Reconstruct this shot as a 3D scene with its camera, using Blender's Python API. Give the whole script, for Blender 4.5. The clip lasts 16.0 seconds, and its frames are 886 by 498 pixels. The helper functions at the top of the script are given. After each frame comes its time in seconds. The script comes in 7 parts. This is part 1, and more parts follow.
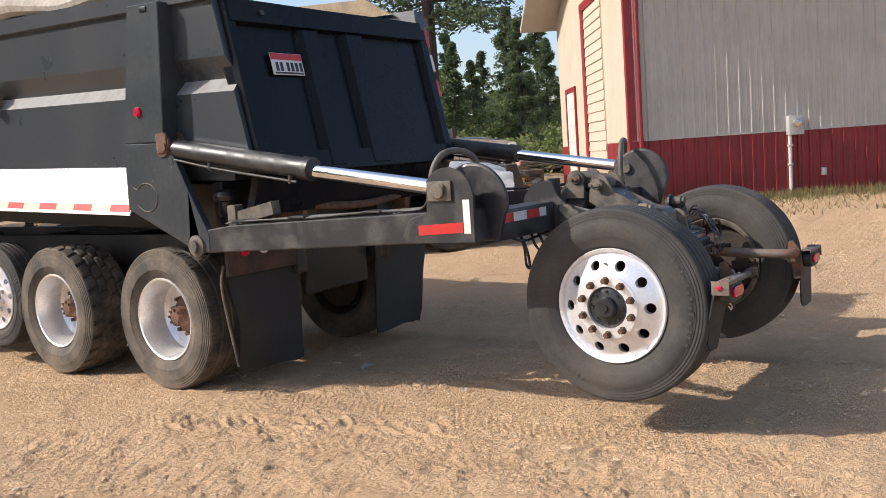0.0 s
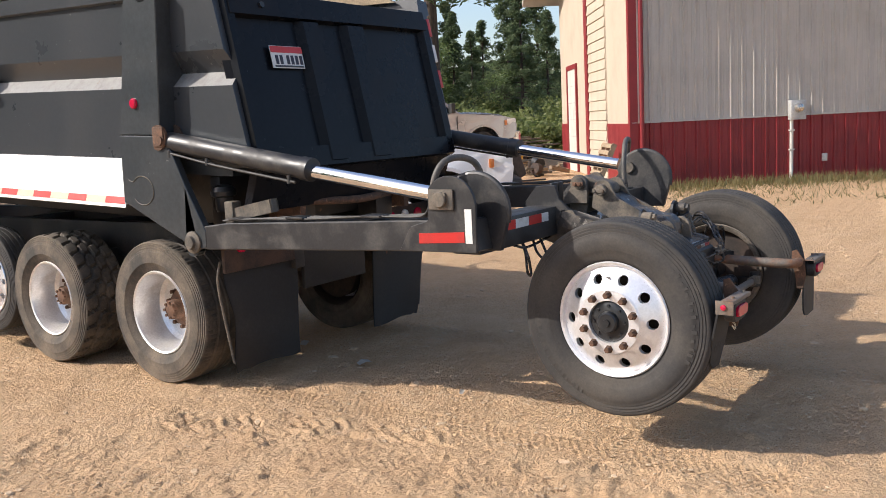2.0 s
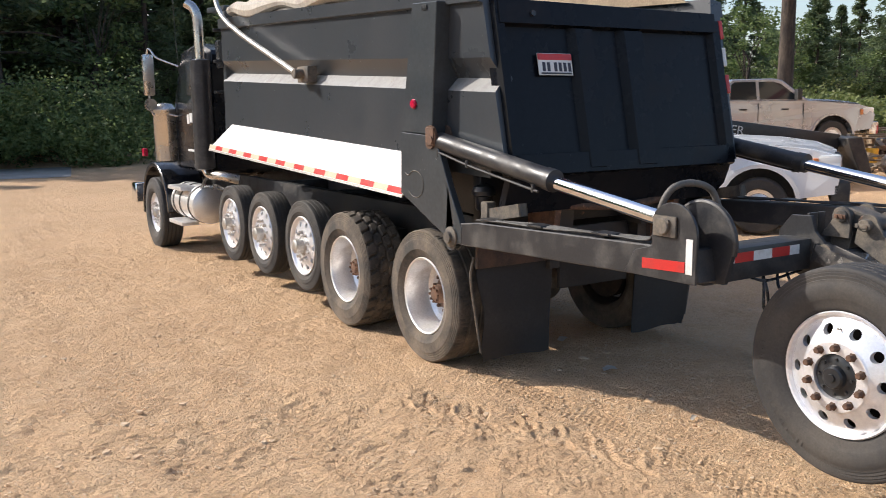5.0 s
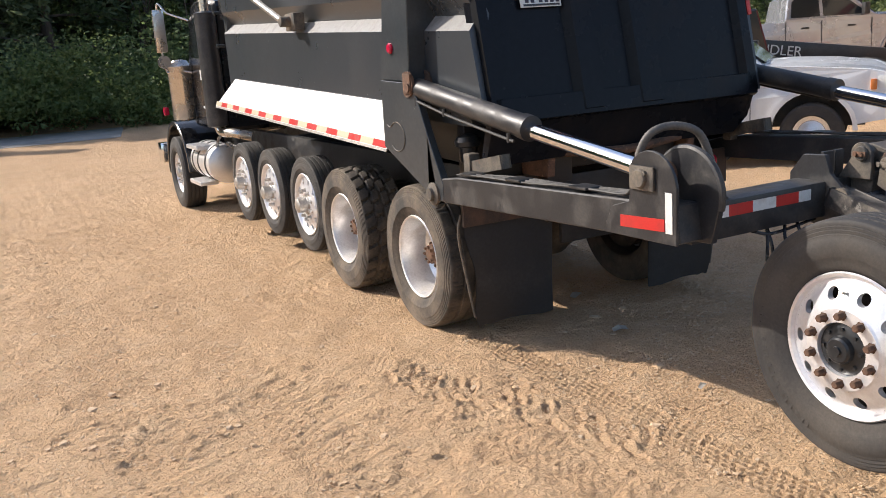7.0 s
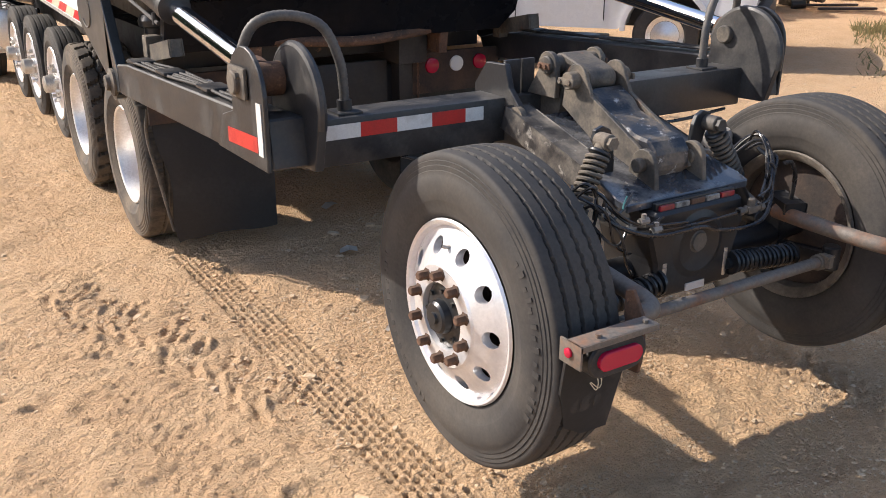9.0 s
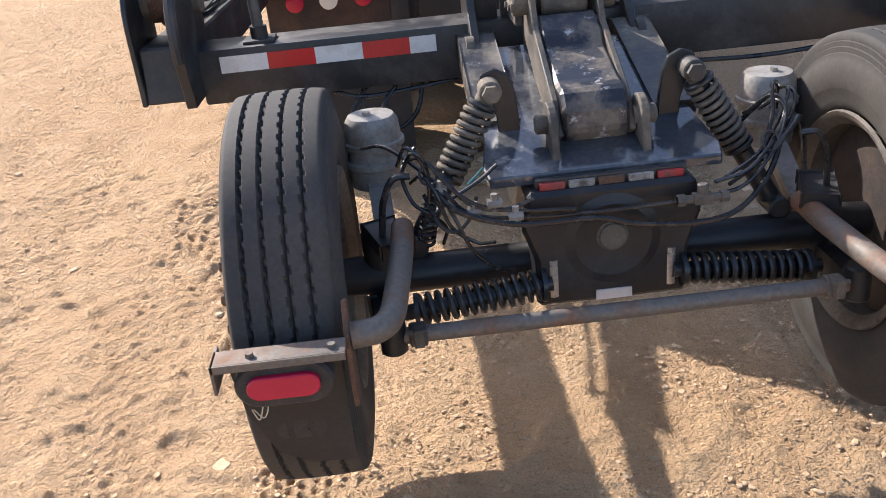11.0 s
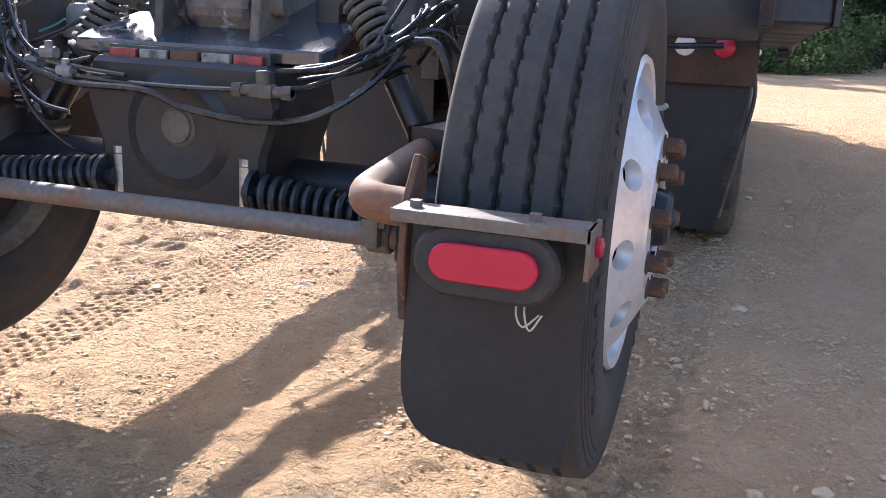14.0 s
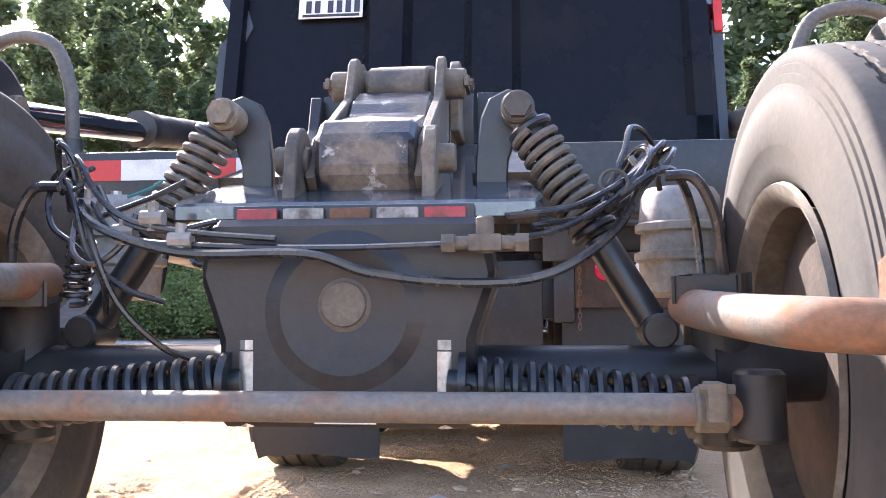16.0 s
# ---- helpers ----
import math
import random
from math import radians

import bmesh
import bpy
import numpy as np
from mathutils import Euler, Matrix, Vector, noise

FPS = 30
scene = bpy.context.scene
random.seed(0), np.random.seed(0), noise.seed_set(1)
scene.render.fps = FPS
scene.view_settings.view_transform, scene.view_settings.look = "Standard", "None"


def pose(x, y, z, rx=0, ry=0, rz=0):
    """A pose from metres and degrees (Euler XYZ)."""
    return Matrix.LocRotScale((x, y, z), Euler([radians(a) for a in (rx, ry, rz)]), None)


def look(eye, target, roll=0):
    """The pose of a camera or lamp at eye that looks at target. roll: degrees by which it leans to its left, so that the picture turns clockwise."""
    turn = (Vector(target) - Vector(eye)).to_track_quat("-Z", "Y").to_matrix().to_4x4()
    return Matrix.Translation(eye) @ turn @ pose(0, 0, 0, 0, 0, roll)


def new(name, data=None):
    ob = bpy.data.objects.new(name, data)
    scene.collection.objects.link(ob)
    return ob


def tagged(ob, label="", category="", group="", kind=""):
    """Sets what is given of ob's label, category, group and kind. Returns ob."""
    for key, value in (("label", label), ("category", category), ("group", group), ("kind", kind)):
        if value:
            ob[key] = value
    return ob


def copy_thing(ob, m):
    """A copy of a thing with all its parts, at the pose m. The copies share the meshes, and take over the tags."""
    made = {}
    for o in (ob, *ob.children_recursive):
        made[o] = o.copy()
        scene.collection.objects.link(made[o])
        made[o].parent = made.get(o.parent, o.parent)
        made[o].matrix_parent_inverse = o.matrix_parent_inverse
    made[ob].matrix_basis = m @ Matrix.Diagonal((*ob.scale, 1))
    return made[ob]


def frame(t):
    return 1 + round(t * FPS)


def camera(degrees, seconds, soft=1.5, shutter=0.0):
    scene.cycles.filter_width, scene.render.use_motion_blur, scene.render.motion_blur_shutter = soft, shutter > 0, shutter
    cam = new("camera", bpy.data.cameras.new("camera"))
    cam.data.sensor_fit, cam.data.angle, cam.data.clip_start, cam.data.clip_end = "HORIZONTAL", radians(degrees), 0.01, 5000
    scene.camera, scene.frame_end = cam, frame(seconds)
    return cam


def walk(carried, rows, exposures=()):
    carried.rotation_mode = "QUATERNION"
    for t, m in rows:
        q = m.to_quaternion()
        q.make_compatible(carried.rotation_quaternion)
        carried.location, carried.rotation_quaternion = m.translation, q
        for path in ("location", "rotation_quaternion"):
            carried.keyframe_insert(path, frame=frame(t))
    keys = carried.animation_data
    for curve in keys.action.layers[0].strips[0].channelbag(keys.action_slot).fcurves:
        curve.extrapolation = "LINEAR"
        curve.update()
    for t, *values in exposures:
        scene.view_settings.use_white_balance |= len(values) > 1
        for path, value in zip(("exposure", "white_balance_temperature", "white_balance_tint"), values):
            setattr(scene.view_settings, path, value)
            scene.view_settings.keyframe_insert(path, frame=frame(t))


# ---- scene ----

# ---- path of the camera ----
PATH = [
    (0, (-5.179, -5.506, 1.594), (-3.566, -4.343, 1.385), -4.0),
    (0.5, (-5.179, -5.501, 1.649), (-3.576, -4.325, 1.436), -3.9),
    (1, (-5.176, -5.493, 1.703), (-3.58, -4.308, 1.483), -3.9),
    (1.5, (-5.171, -5.491, 1.759), (-3.573, -4.313, 1.516), -3.9),
    (2, (-5.106, -5.436, 1.804), (-3.496, -4.282, 1.523), -2.9),
    (2.5, (-4.975, -5.338, 1.83), (-3.368, -4.187, 1.523), -1.4),
    (3, (-4.839, -5.311, 1.876), (-3.301, -4.069, 1.571), -0.5),
    (3.5, (-4.71, -5.466, 1.942), (-3.343, -4.031, 1.678), 0.1),
    (4, (-4.668, -5.669, 2.015), (-3.401, -4.141, 1.774), 0.4),
    (4.5, (-4.743, -5.858, 2.035), (-3.543, -4.282, 1.759), -0.0),
    (5, (-4.695, -5.932, 2.036), (-3.64, -4.264, 1.714), -0.6),
    (5.2, (-4.663, -5.966, 2.044), (-3.691, -4.247, 1.732), -0.9),
    (7.3, (-3.705, -5.7, 2.039), (-2.793, -3.993, 1.534), -4.3),
    (7.5, (-3.563, -5.667, 2.004), (-2.594, -4.011, 1.443), -3.5),
    (8, (-3.177, -5.603, 1.964), (-2.068, -4.075, 1.306), -1.9),
    (8.5, (-2.746, -5.673, 1.951), (-1.65, -4.144, 1.272), -0.3),
    (9, (-2.343, -5.686, 1.936), (-1.348, -4.1, 1.235), -0.1),
    (9.5, (-1.936, -5.671, 1.904), (-1.05, -4.038, 1.163), -0.7),
    (9.7, (-1.763, -5.707, 1.873), (-0.952, -4.039, 1.123), -1.1),
    (11.8, (0.049, -5.657, 1.821), (-0.242, -3.887, 0.937), -7.7),
    (12, (0.132, -5.609, 1.753), (-0.197, -3.815, 0.931), -7.3),
    (12.5, (0.466, -5.582, 1.575), (0.033, -3.783, 0.817), -4.7),
    (13, (0.746, -5.469, 1.39), (0.275, -3.65, 0.706), -1.3),
    (13.5, (0.976, -5.306, 1.212), (0.453, -3.462, 0.638), 1.4),
    (14, (1.111, -5.251, 1.093), (0.515, -3.406, 0.599), 2.9),
    (14.5, (1.05, -5.215, 0.988), (0.423, -3.349, 0.633), 2.8),
    (15, (0.825, -5.163, 0.926), (0.301, -3.239, 0.778), 1.6),
    (15.5, (0.554, -5.132, 0.863), (0.199, -3.164, 0.923), 0.8),
    (16, (0.284, -5.012, 0.838), (0.093, -3.027, 0.986), -0.2),
]
EXPOSURES = [(0.0, 0.5, 6350, 13), (5.2, 0.53, 6300, 12), (7.5, 0.58, 6450, 13), (9.7, 0.83, 6500, 14), (12.0, 1.09, 6000, 15), (13.5, 1.3, 5900, 16), (14.5, 1.56, 5950, 18), (15.2, 1.8, 6150, 20), (16.0, 2.46, 6350, 20)]
cam = camera(53.0, 16.0, soft=0.65, shutter=0.1)
walk(cam, [(t, look(eye, target, roll)) for t, eye, target, roll in PATH], EXPOSURES)

# ---- sky and sun ----
SUN_FROM = Vector((-0.90, 1.10, 1.0)).normalized()
world = bpy.data.worlds.new("world")
scene.world = world
world.use_nodes = True
wn = world.node_tree
sky = wn.nodes.new("ShaderNodeTexSky")
sky.sky_type = "NISHITA"
sky.sun_disc = False
sky.sun_elevation = math.asin(SUN_FROM.z)
sky.sun_rotation = math.atan2(SUN_FROM.x, SUN_FROM.y)
sky.dust_density = 2.0
wn.nodes["Background"].inputs["Strength"].default_value = 0.15
wn.links.new(sky.outputs[0], wn.nodes["Background"].inputs["Color"])
sun_data = bpy.data.lights.new("sun", "SUN")
sun_data.energy = 3.90
sun_data.angle = radians(0.55)
sun_data.color = (1.0, 0.93, 0.82)
sun = new("sun", sun_data)
sun.matrix_world = look(SUN_FROM * 60, (0, 0, 0))


# ---- materials ----
def material(name, color, rough=0.6, metal=0.0, spec=0.5):
    m = bpy.data.materials.new(name)
    m.use_nodes = True
    b = m.node_tree.nodes["Principled BSDF"]
    b.inputs["Base Color"].default_value = (*color, 1)
    b.inputs["Roughness"].default_value = rough
    b.inputs["Metallic"].default_value = metal
    b.inputs["Specular IOR Level"].default_value = spec
    return m


def worn(name, base, other, scale=3.0, low=0.45, high=0.7, rough=0.5, rough2=0.85, metal=0.0, metal2=0.0,
         bump=0.1, fine=60.0, third=None, third_low=0.62, third_high=0.72, third_scale=9.0, stretch=(1, 1, 1), spec=0.5, tone=0.25):
    """Paint, rubber or metal with a second colour in patches (dust, rust, scuffs), tonal grain and fine relief."""
    m = material(name, base, rough, metal, spec)
    t = m.node_tree
    n, l = t.nodes, t.links
    b = n["Principled BSDF"]
    co = n.new("ShaderNodeTexCoord")
    mp = n.new("ShaderNodeMapping")
    mp.inputs["Scale"].default_value = stretch
    l.new(co.outputs["Object"], mp.inputs["Vector"])

    def noise_ramp(sc, lo, hi, detail=6.0):
        tex = n.new("ShaderNodeTexNoise")
        tex.inputs["Scale"].default_value = sc
        tex.inputs["Detail"].default_value = detail
        tex.inputs["Roughness"].default_value = 0.65
        l.new(mp.outputs[0], tex.inputs["Vector"])
        r = n.new("ShaderNodeMapRange")
        r.inputs["From Min"].default_value, r.inputs["From Max"].default_value = lo, hi
        l.new(tex.outputs["Fac"], r.inputs["Value"])
        return r.outputs[0], tex

    f1, _ = noise_ramp(scale, low, high)
    mix = n.new("ShaderNodeMix")
    mix.data_type = "RGBA"
    mix.inputs["A"].default_value, mix.inputs["B"].default_value = (*base, 1), (*other, 1)
    l.new(f1, mix.inputs["Factor"])
    out = mix.outputs["Result"]
    if third:
        f3, _ = noise_ramp(third_scale, third_low, third_high, 8.0)
        mix3 = n.new("ShaderNodeMix")
        mix3.data_type = "RGBA"
        mix3.inputs["B"].default_value = (*third, 1)
        l.new(out, mix3.inputs["A"])
        l.new(f3, mix3.inputs["Factor"])
        out = mix3.outputs["Result"]
    grain, gt = noise_ramp(fine, 0.25, 0.75, 3.0)
    gm = n.new("ShaderNodeMapRange")
    gm.inputs["To Min"].default_value, gm.inputs["To Max"].default_value = 1 - tone, 1 + tone
    l.new(grain, gm.inputs["Value"])
    mul = n.new("ShaderNodeVectorMath")
    mul.operation = "SCALE"
    l.new(out, mul.inputs[0])
    l.new(gm.outputs[0], mul.inputs["Scale"])
    l.new(mul.outputs[0], b.inputs["Base Color"])
    rr = n.new("ShaderNodeMapRange")
    rr.inputs["To Min"].default_value, rr.inputs["To Max"].default_value = rough, rough2
    l.new(f1, rr.inputs["Value"])
    l.new(rr.outputs[0], b.inputs["Roughness"])
    if metal != metal2:
        mr = n.new("ShaderNodeMapRange")
        mr.inputs["To Min"].default_value, mr.inputs["To Max"].default_value = metal, metal2
        l.new(f1, mr.inputs["Value"])
        l.new(mr.outputs[0], b.inputs["Metallic"])
    if bump:
        bp = n.new("ShaderNodeBump")
        bp.inputs["Strength"].default_value = bump
        bp.inputs["Distance"].default_value = 0.004
        l.new(gt.outputs["Fac"], bp.inputs["Height"])
        l.new(bp.outputs[0], b.inputs["Normal"])
    return m


M_BLACK = worn("black_paint", (0.016, 0.018, 0.021), (0.06, 0.056, 0.052), 2.2, 0.5, 0.78, 0.32, 0.7, bump=0.06, fine=40,
               third=(0.17, 0.16, 0.15), third_low=0.69, third_high=0.74, third_scale=14)
M_BOX = worn("box_paint", (0.033, 0.040, 0.046), (0.050, 0.054, 0.058), 2.0, 0.35, 0.85, 0.28, 0.48, bump=0.06, fine=30,
             third=(0.34, 0.33, 0.31), third_low=0.69, third_high=0.73, third_scale=19)
# pale ledge colour: sun glare painted in, along with settled dust and brown stains
M_LEDGE = worn("glare_and_dust_ledge_paint", (0.27, 0.265, 0.255), (0.13, 0.12, 0.11), 5, 0.45, 0.75, 0.35, 0.7, bump=0.05, fine=60, tone=0.12,
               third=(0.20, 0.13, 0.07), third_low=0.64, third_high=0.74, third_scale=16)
M_SIDE = worn("faded_side_paint", (0.037, 0.043, 0.050), (0.046, 0.050, 0.055), 2.0, 0.3, 0.8, 0.26, 0.36, bump=0.03, fine=30, tone=0.1,
              third=(0.24, 0.235, 0.225), third_low=0.68, third_high=0.72, third_scale=22)
M_GATE = worn("tailgate_paint", (0.007, 0.008, 0.011), (0.020, 0.016, 0.015), 1.1, 0.5, 0.75, 0.27, 0.45, bump=0.04, spec=0.13, fine=24,
              third=(0.13, 0.08, 0.05), third_low=0.72, third_high=0.78, third_scale=6)
M_BEAM = worn("scuffed_black_steel", (0.020, 0.021, 0.024), (0.075, 0.068, 0.060), 5, 0.48, 0.72, 0.4, 0.8, bump=0.15, fine=70,
              third=(0.16, 0.075, 0.035), third_low=0.68, third_high=0.76, third_scale=7)
M_DUSTY = worn("dusty_steel", (0.05, 0.045, 0.04), (0.20, 0.165, 0.125), 6, 0.38, 0.68, 0.6, 0.95, bump=0.25, fine=90,
               third=(0.15, 0.07, 0.035), third_low=0.62, third_high=0.72, third_scale=9)
M_RUST = worn("rusted_steel", (0.15, 0.075, 0.042), (0.07, 0.045, 0.032), 14, 0.4, 0.65, 0.8, 0.95, bump=0.4, fine=120,
              third=(0.28, 0.15, 0.08), third_low=0.6, third_high=0.7, third_scale=30)
M_PIPE = worn("rust_grey_pipe", (0.16, 0.14, 0.12), (0.20, 0.10, 0.055), 5, 0.47, 0.62, 0.6, 0.9, metal=0.3, metal2=0.0, bump=0.2, fine=80)
M_TYRE = worn("dusty_tyre_rubber", (0.028, 0.027, 0.027), (0.085, 0.074, 0.062), 2.5, 0.36, 0.72, 0.75, 0.95, bump=0.12, fine=80, tone=0.15)
M_TYRE_DRIVE = worn("dirt_caked_tyre", (0.042, 0.038, 0.034), (0.17, 0.135, 0.10), 3.2, 0.36, 0.66, 0.8, 0.97, bump=0.2, fine=60, tone=0.2)
M_FLAP = worn("black_rubber_flap", (0.014, 0.015, 0.017), (0.05, 0.046, 0.042), 3, 0.5, 0.8, 0.6, 0.9, bump=0.05, fine=50)
M_ALU = worn("polished_aluminium", (0.80, 0.80, 0.82), (0.66, 0.65, 0.64), 5, 0.5, 0.78, 0.30, 0.48, metal=0.55, metal2=0.45, bump=0.05, fine=60, tone=0.08)
M_ALU_DULL = worn("dull_aluminium", (0.80, 0.79, 0.78), (0.56, 0.52, 0.47), 4, 0.5, 0.76, 0.38, 0.65, metal=0.75, metal2=0.5, bump=0.08, fine=60, tone=0.12)
M_CHROME = worn("chrome", (0.88, 0.88, 0.9), (0.7, 0.7, 0.72), 4, 0.55, 0.8, 0.10, 0.16, metal=1.0, metal2=1.0, bump=0.0, tone=0.03)
M_STEEL = worn("bright_steel", (0.55, 0.53, 0.50), (0.25, 0.22, 0.19), 6, 0.45, 0.7, 0.35, 0.6, metal=0.9, metal2=0.5, bump=0.1, fine=90)
M_WHITE = worn("white_panel", (0.80, 0.79, 0.77), (0.62, 0.59, 0.54), 2.0, 0.55, 0.8, 0.45, 0.6, bump=0.02, fine=30, tone=0.06)
M_TAPE_RED = worn("red_reflective_tape", (0.50, 0.025, 0.022), (0.30, 0.03, 0.025), 8, 0.5, 0.8, 0.35, 0.6, bump=0.04, fine=200, tone=0.15)
M_TAPE_WHITE = worn("white_reflective_tape", (0.66, 0.66, 0.64), (0.45, 0.42, 0.38), 8, 0.5, 0.8, 0.35, 0.6, bump=0.04, fine=200, tone=0.1)
M_LENS = material("red_lens", (0.46, 0.010, 0.045), 0.2)
M_LENS_CLEAR = material("clear_lens", (0.75, 0.75, 0.72), 0.2)
M_RUBBER = worn("black_rubber", (0.022, 0.022, 0.023), (0.07, 0.062, 0.053), 8, 0.45, 0.75, 0.6, 0.85, bump=0.05, fine=100)
M_HOSE = worn("black_hose", (0.018, 0.018, 0.02), (0.08, 0.07, 0.06), 9, 0.5, 0.8, 0.24, 0.6, bump=0.03, fine=100)
M_HOSE_DUSTY = worn("dusty_grey_hose", (0.07, 0.068, 0.064), (0.15, 0.13, 0.11), 9, 0.42, 0.7, 0.5, 0.8, bump=0.05, fine=100)
M_TARP = worn("beige_tarp", (0.40, 0.36, 0.30), (0.26, 0.23, 0.19), 3, 0.45, 0.7, 0.8, 0.9, bump=0.2, fine=25)
M_TANK = worn("brake_can_paint", (0.22, 0.21, 0.195), (0.14, 0.11, 0.08), 6, 0.45, 0.7, 0.5, 0.8, bump=0.1, fine=70)
M_RED_PAINT = worn("red_building_paint", (0.24, 0.020, 0.024), (0.165, 0.020, 0.022), 1.5, 0.45, 0.75, 0.45, 0.65, bump=0.02, fine=40, tone=0.1)
M_TAN_PAINT = worn("tan_building_metal", (0.47, 0.44, 0.395), (0.39, 0.365, 0.325), 1.2, 0.45, 0.75, 0.45, 0.65, bump=0.02, fine=40, tone=0.06)
M_CREAM = worn("cream_wall", (0.52, 0.44, 0.34), (0.46, 0.385, 0.295), 1.2, 0.45, 0.75, 0.6, 0.75, bump=0.03, fine=40, tone=0.06)
M_WHITE_DOOR = worn("white_door_paint", (0.62, 0.59, 0.53), (0.5, 0.47, 0.42), 2, 0.45, 0.75, 0.5, 0.7, bump=0.02, fine=40, tone=0.05)
M_GALV = worn("galvanised_box", (0.5, 0.5, 0.48), (0.38, 0.37, 0.35), 4, 0.45, 0.7, 0.5, 0.7, metal=0.2, metal2=0.2, bump=0.03)
M_SILVER = worn("silver_car_paint", (0.40, 0.41, 0.43), (0.34, 0.34, 0.34), 1.5, 0.5, 0.8, 0.22, 0.4, metal=0.6, metal2=0.4, bump=0.0, tone=0.03)
M_WHITE_CAR = worn("white_car_paint", (0.74, 0.74, 0.74), (0.6, 0.58, 0.54), 1.5, 0.5, 0.8, 0.25, 0.45, bump=0.0, tone=0.03)
M_GLASS_DARK = material("dark_window_glass", (0.02, 0.024, 0.026), 0.06)
M_YELLOW = worn("yellow_plastic", (0.62, 0.36, 0.03), (0.45, 0.27, 0.05), 5, 0.5, 0.75, 0.5, 0.7, bump=0.02)
M_WOOD = worn("weathered_wood", (0.26, 0.19, 0.12), (0.16, 0.12, 0.085), 4, 0.4, 0.7, 0.8, 0.95, bump=0.3, fine=60, stretch=(1, 6, 6))
M_TAN_WOOD = worn("pallet_wood", (0.36, 0.27, 0.17), (0.24, 0.18, 0.12), 5, 0.4, 0.7, 0.8, 0.95, bump=0.25, fine=60)
M_BARK = worn("pine_bark", (0.085, 0.065, 0.05), (0.035, 0.028, 0.025), 7, 0.4, 0.62, 0.9, 0.97, bump=0.8, fine=25, stretch=(1, 1, 0.25))
M_ROAD = worn("grey_gravel_road", (0.30, 0.285, 0.26), (0.22, 0.205, 0.185), 0.8, 0.4, 0.7, 0.9, 0.97, bump=0.3, fine=30)


def leaf_material(name, a, b):
    m = material(name, a, 0.6)
    t = m.node_tree
    n, l = t.nodes, t.links
    geo = n.new("ShaderNodeNewGeometry")
    mix = n.new("ShaderNodeMix")
    mix.data_type = "RGBA"
    mix.inputs["A"].default_value, mix.inputs["B"].default_value = (*a, 1), (*b, 1)
    l.new(geo.outputs["Random Per Island"], mix.inputs["Factor"])
    bs = n["Principled BSDF"]
    l.new(mix.outputs["Result"], bs.inputs["Base Color"])
    tr = n.new("ShaderNodeBsdfTranslucent")
    l.new(mix.outputs["Result"], tr.inputs["Color"])
    ms = n.new("ShaderNodeMixShader")
    ms.inputs[0].default_value = 0.5
    l.new(bs.outputs[0], ms.inputs[1])
    l.new(tr.outputs[0], ms.inputs[2])
    l.new(ms.outputs[0], n["Material Output"].inputs["Surface"])
    return m


M_PINE = leaf_material("pine_needles", (0.075, 0.115, 0.055), (0.15, 0.19, 0.09))
M_LEAF = leaf_material("broad_leaves", (0.10, 0.155, 0.05), (0.20, 0.25, 0.095))
M_BUSH = leaf_material("bush_leaves", (0.12, 0.16, 0.045), (0.27, 0.29, 0.11))
M_GRASS = leaf_material("dry_grass", (0.30, 0.235, 0.11), (0.17, 0.165, 0.07))


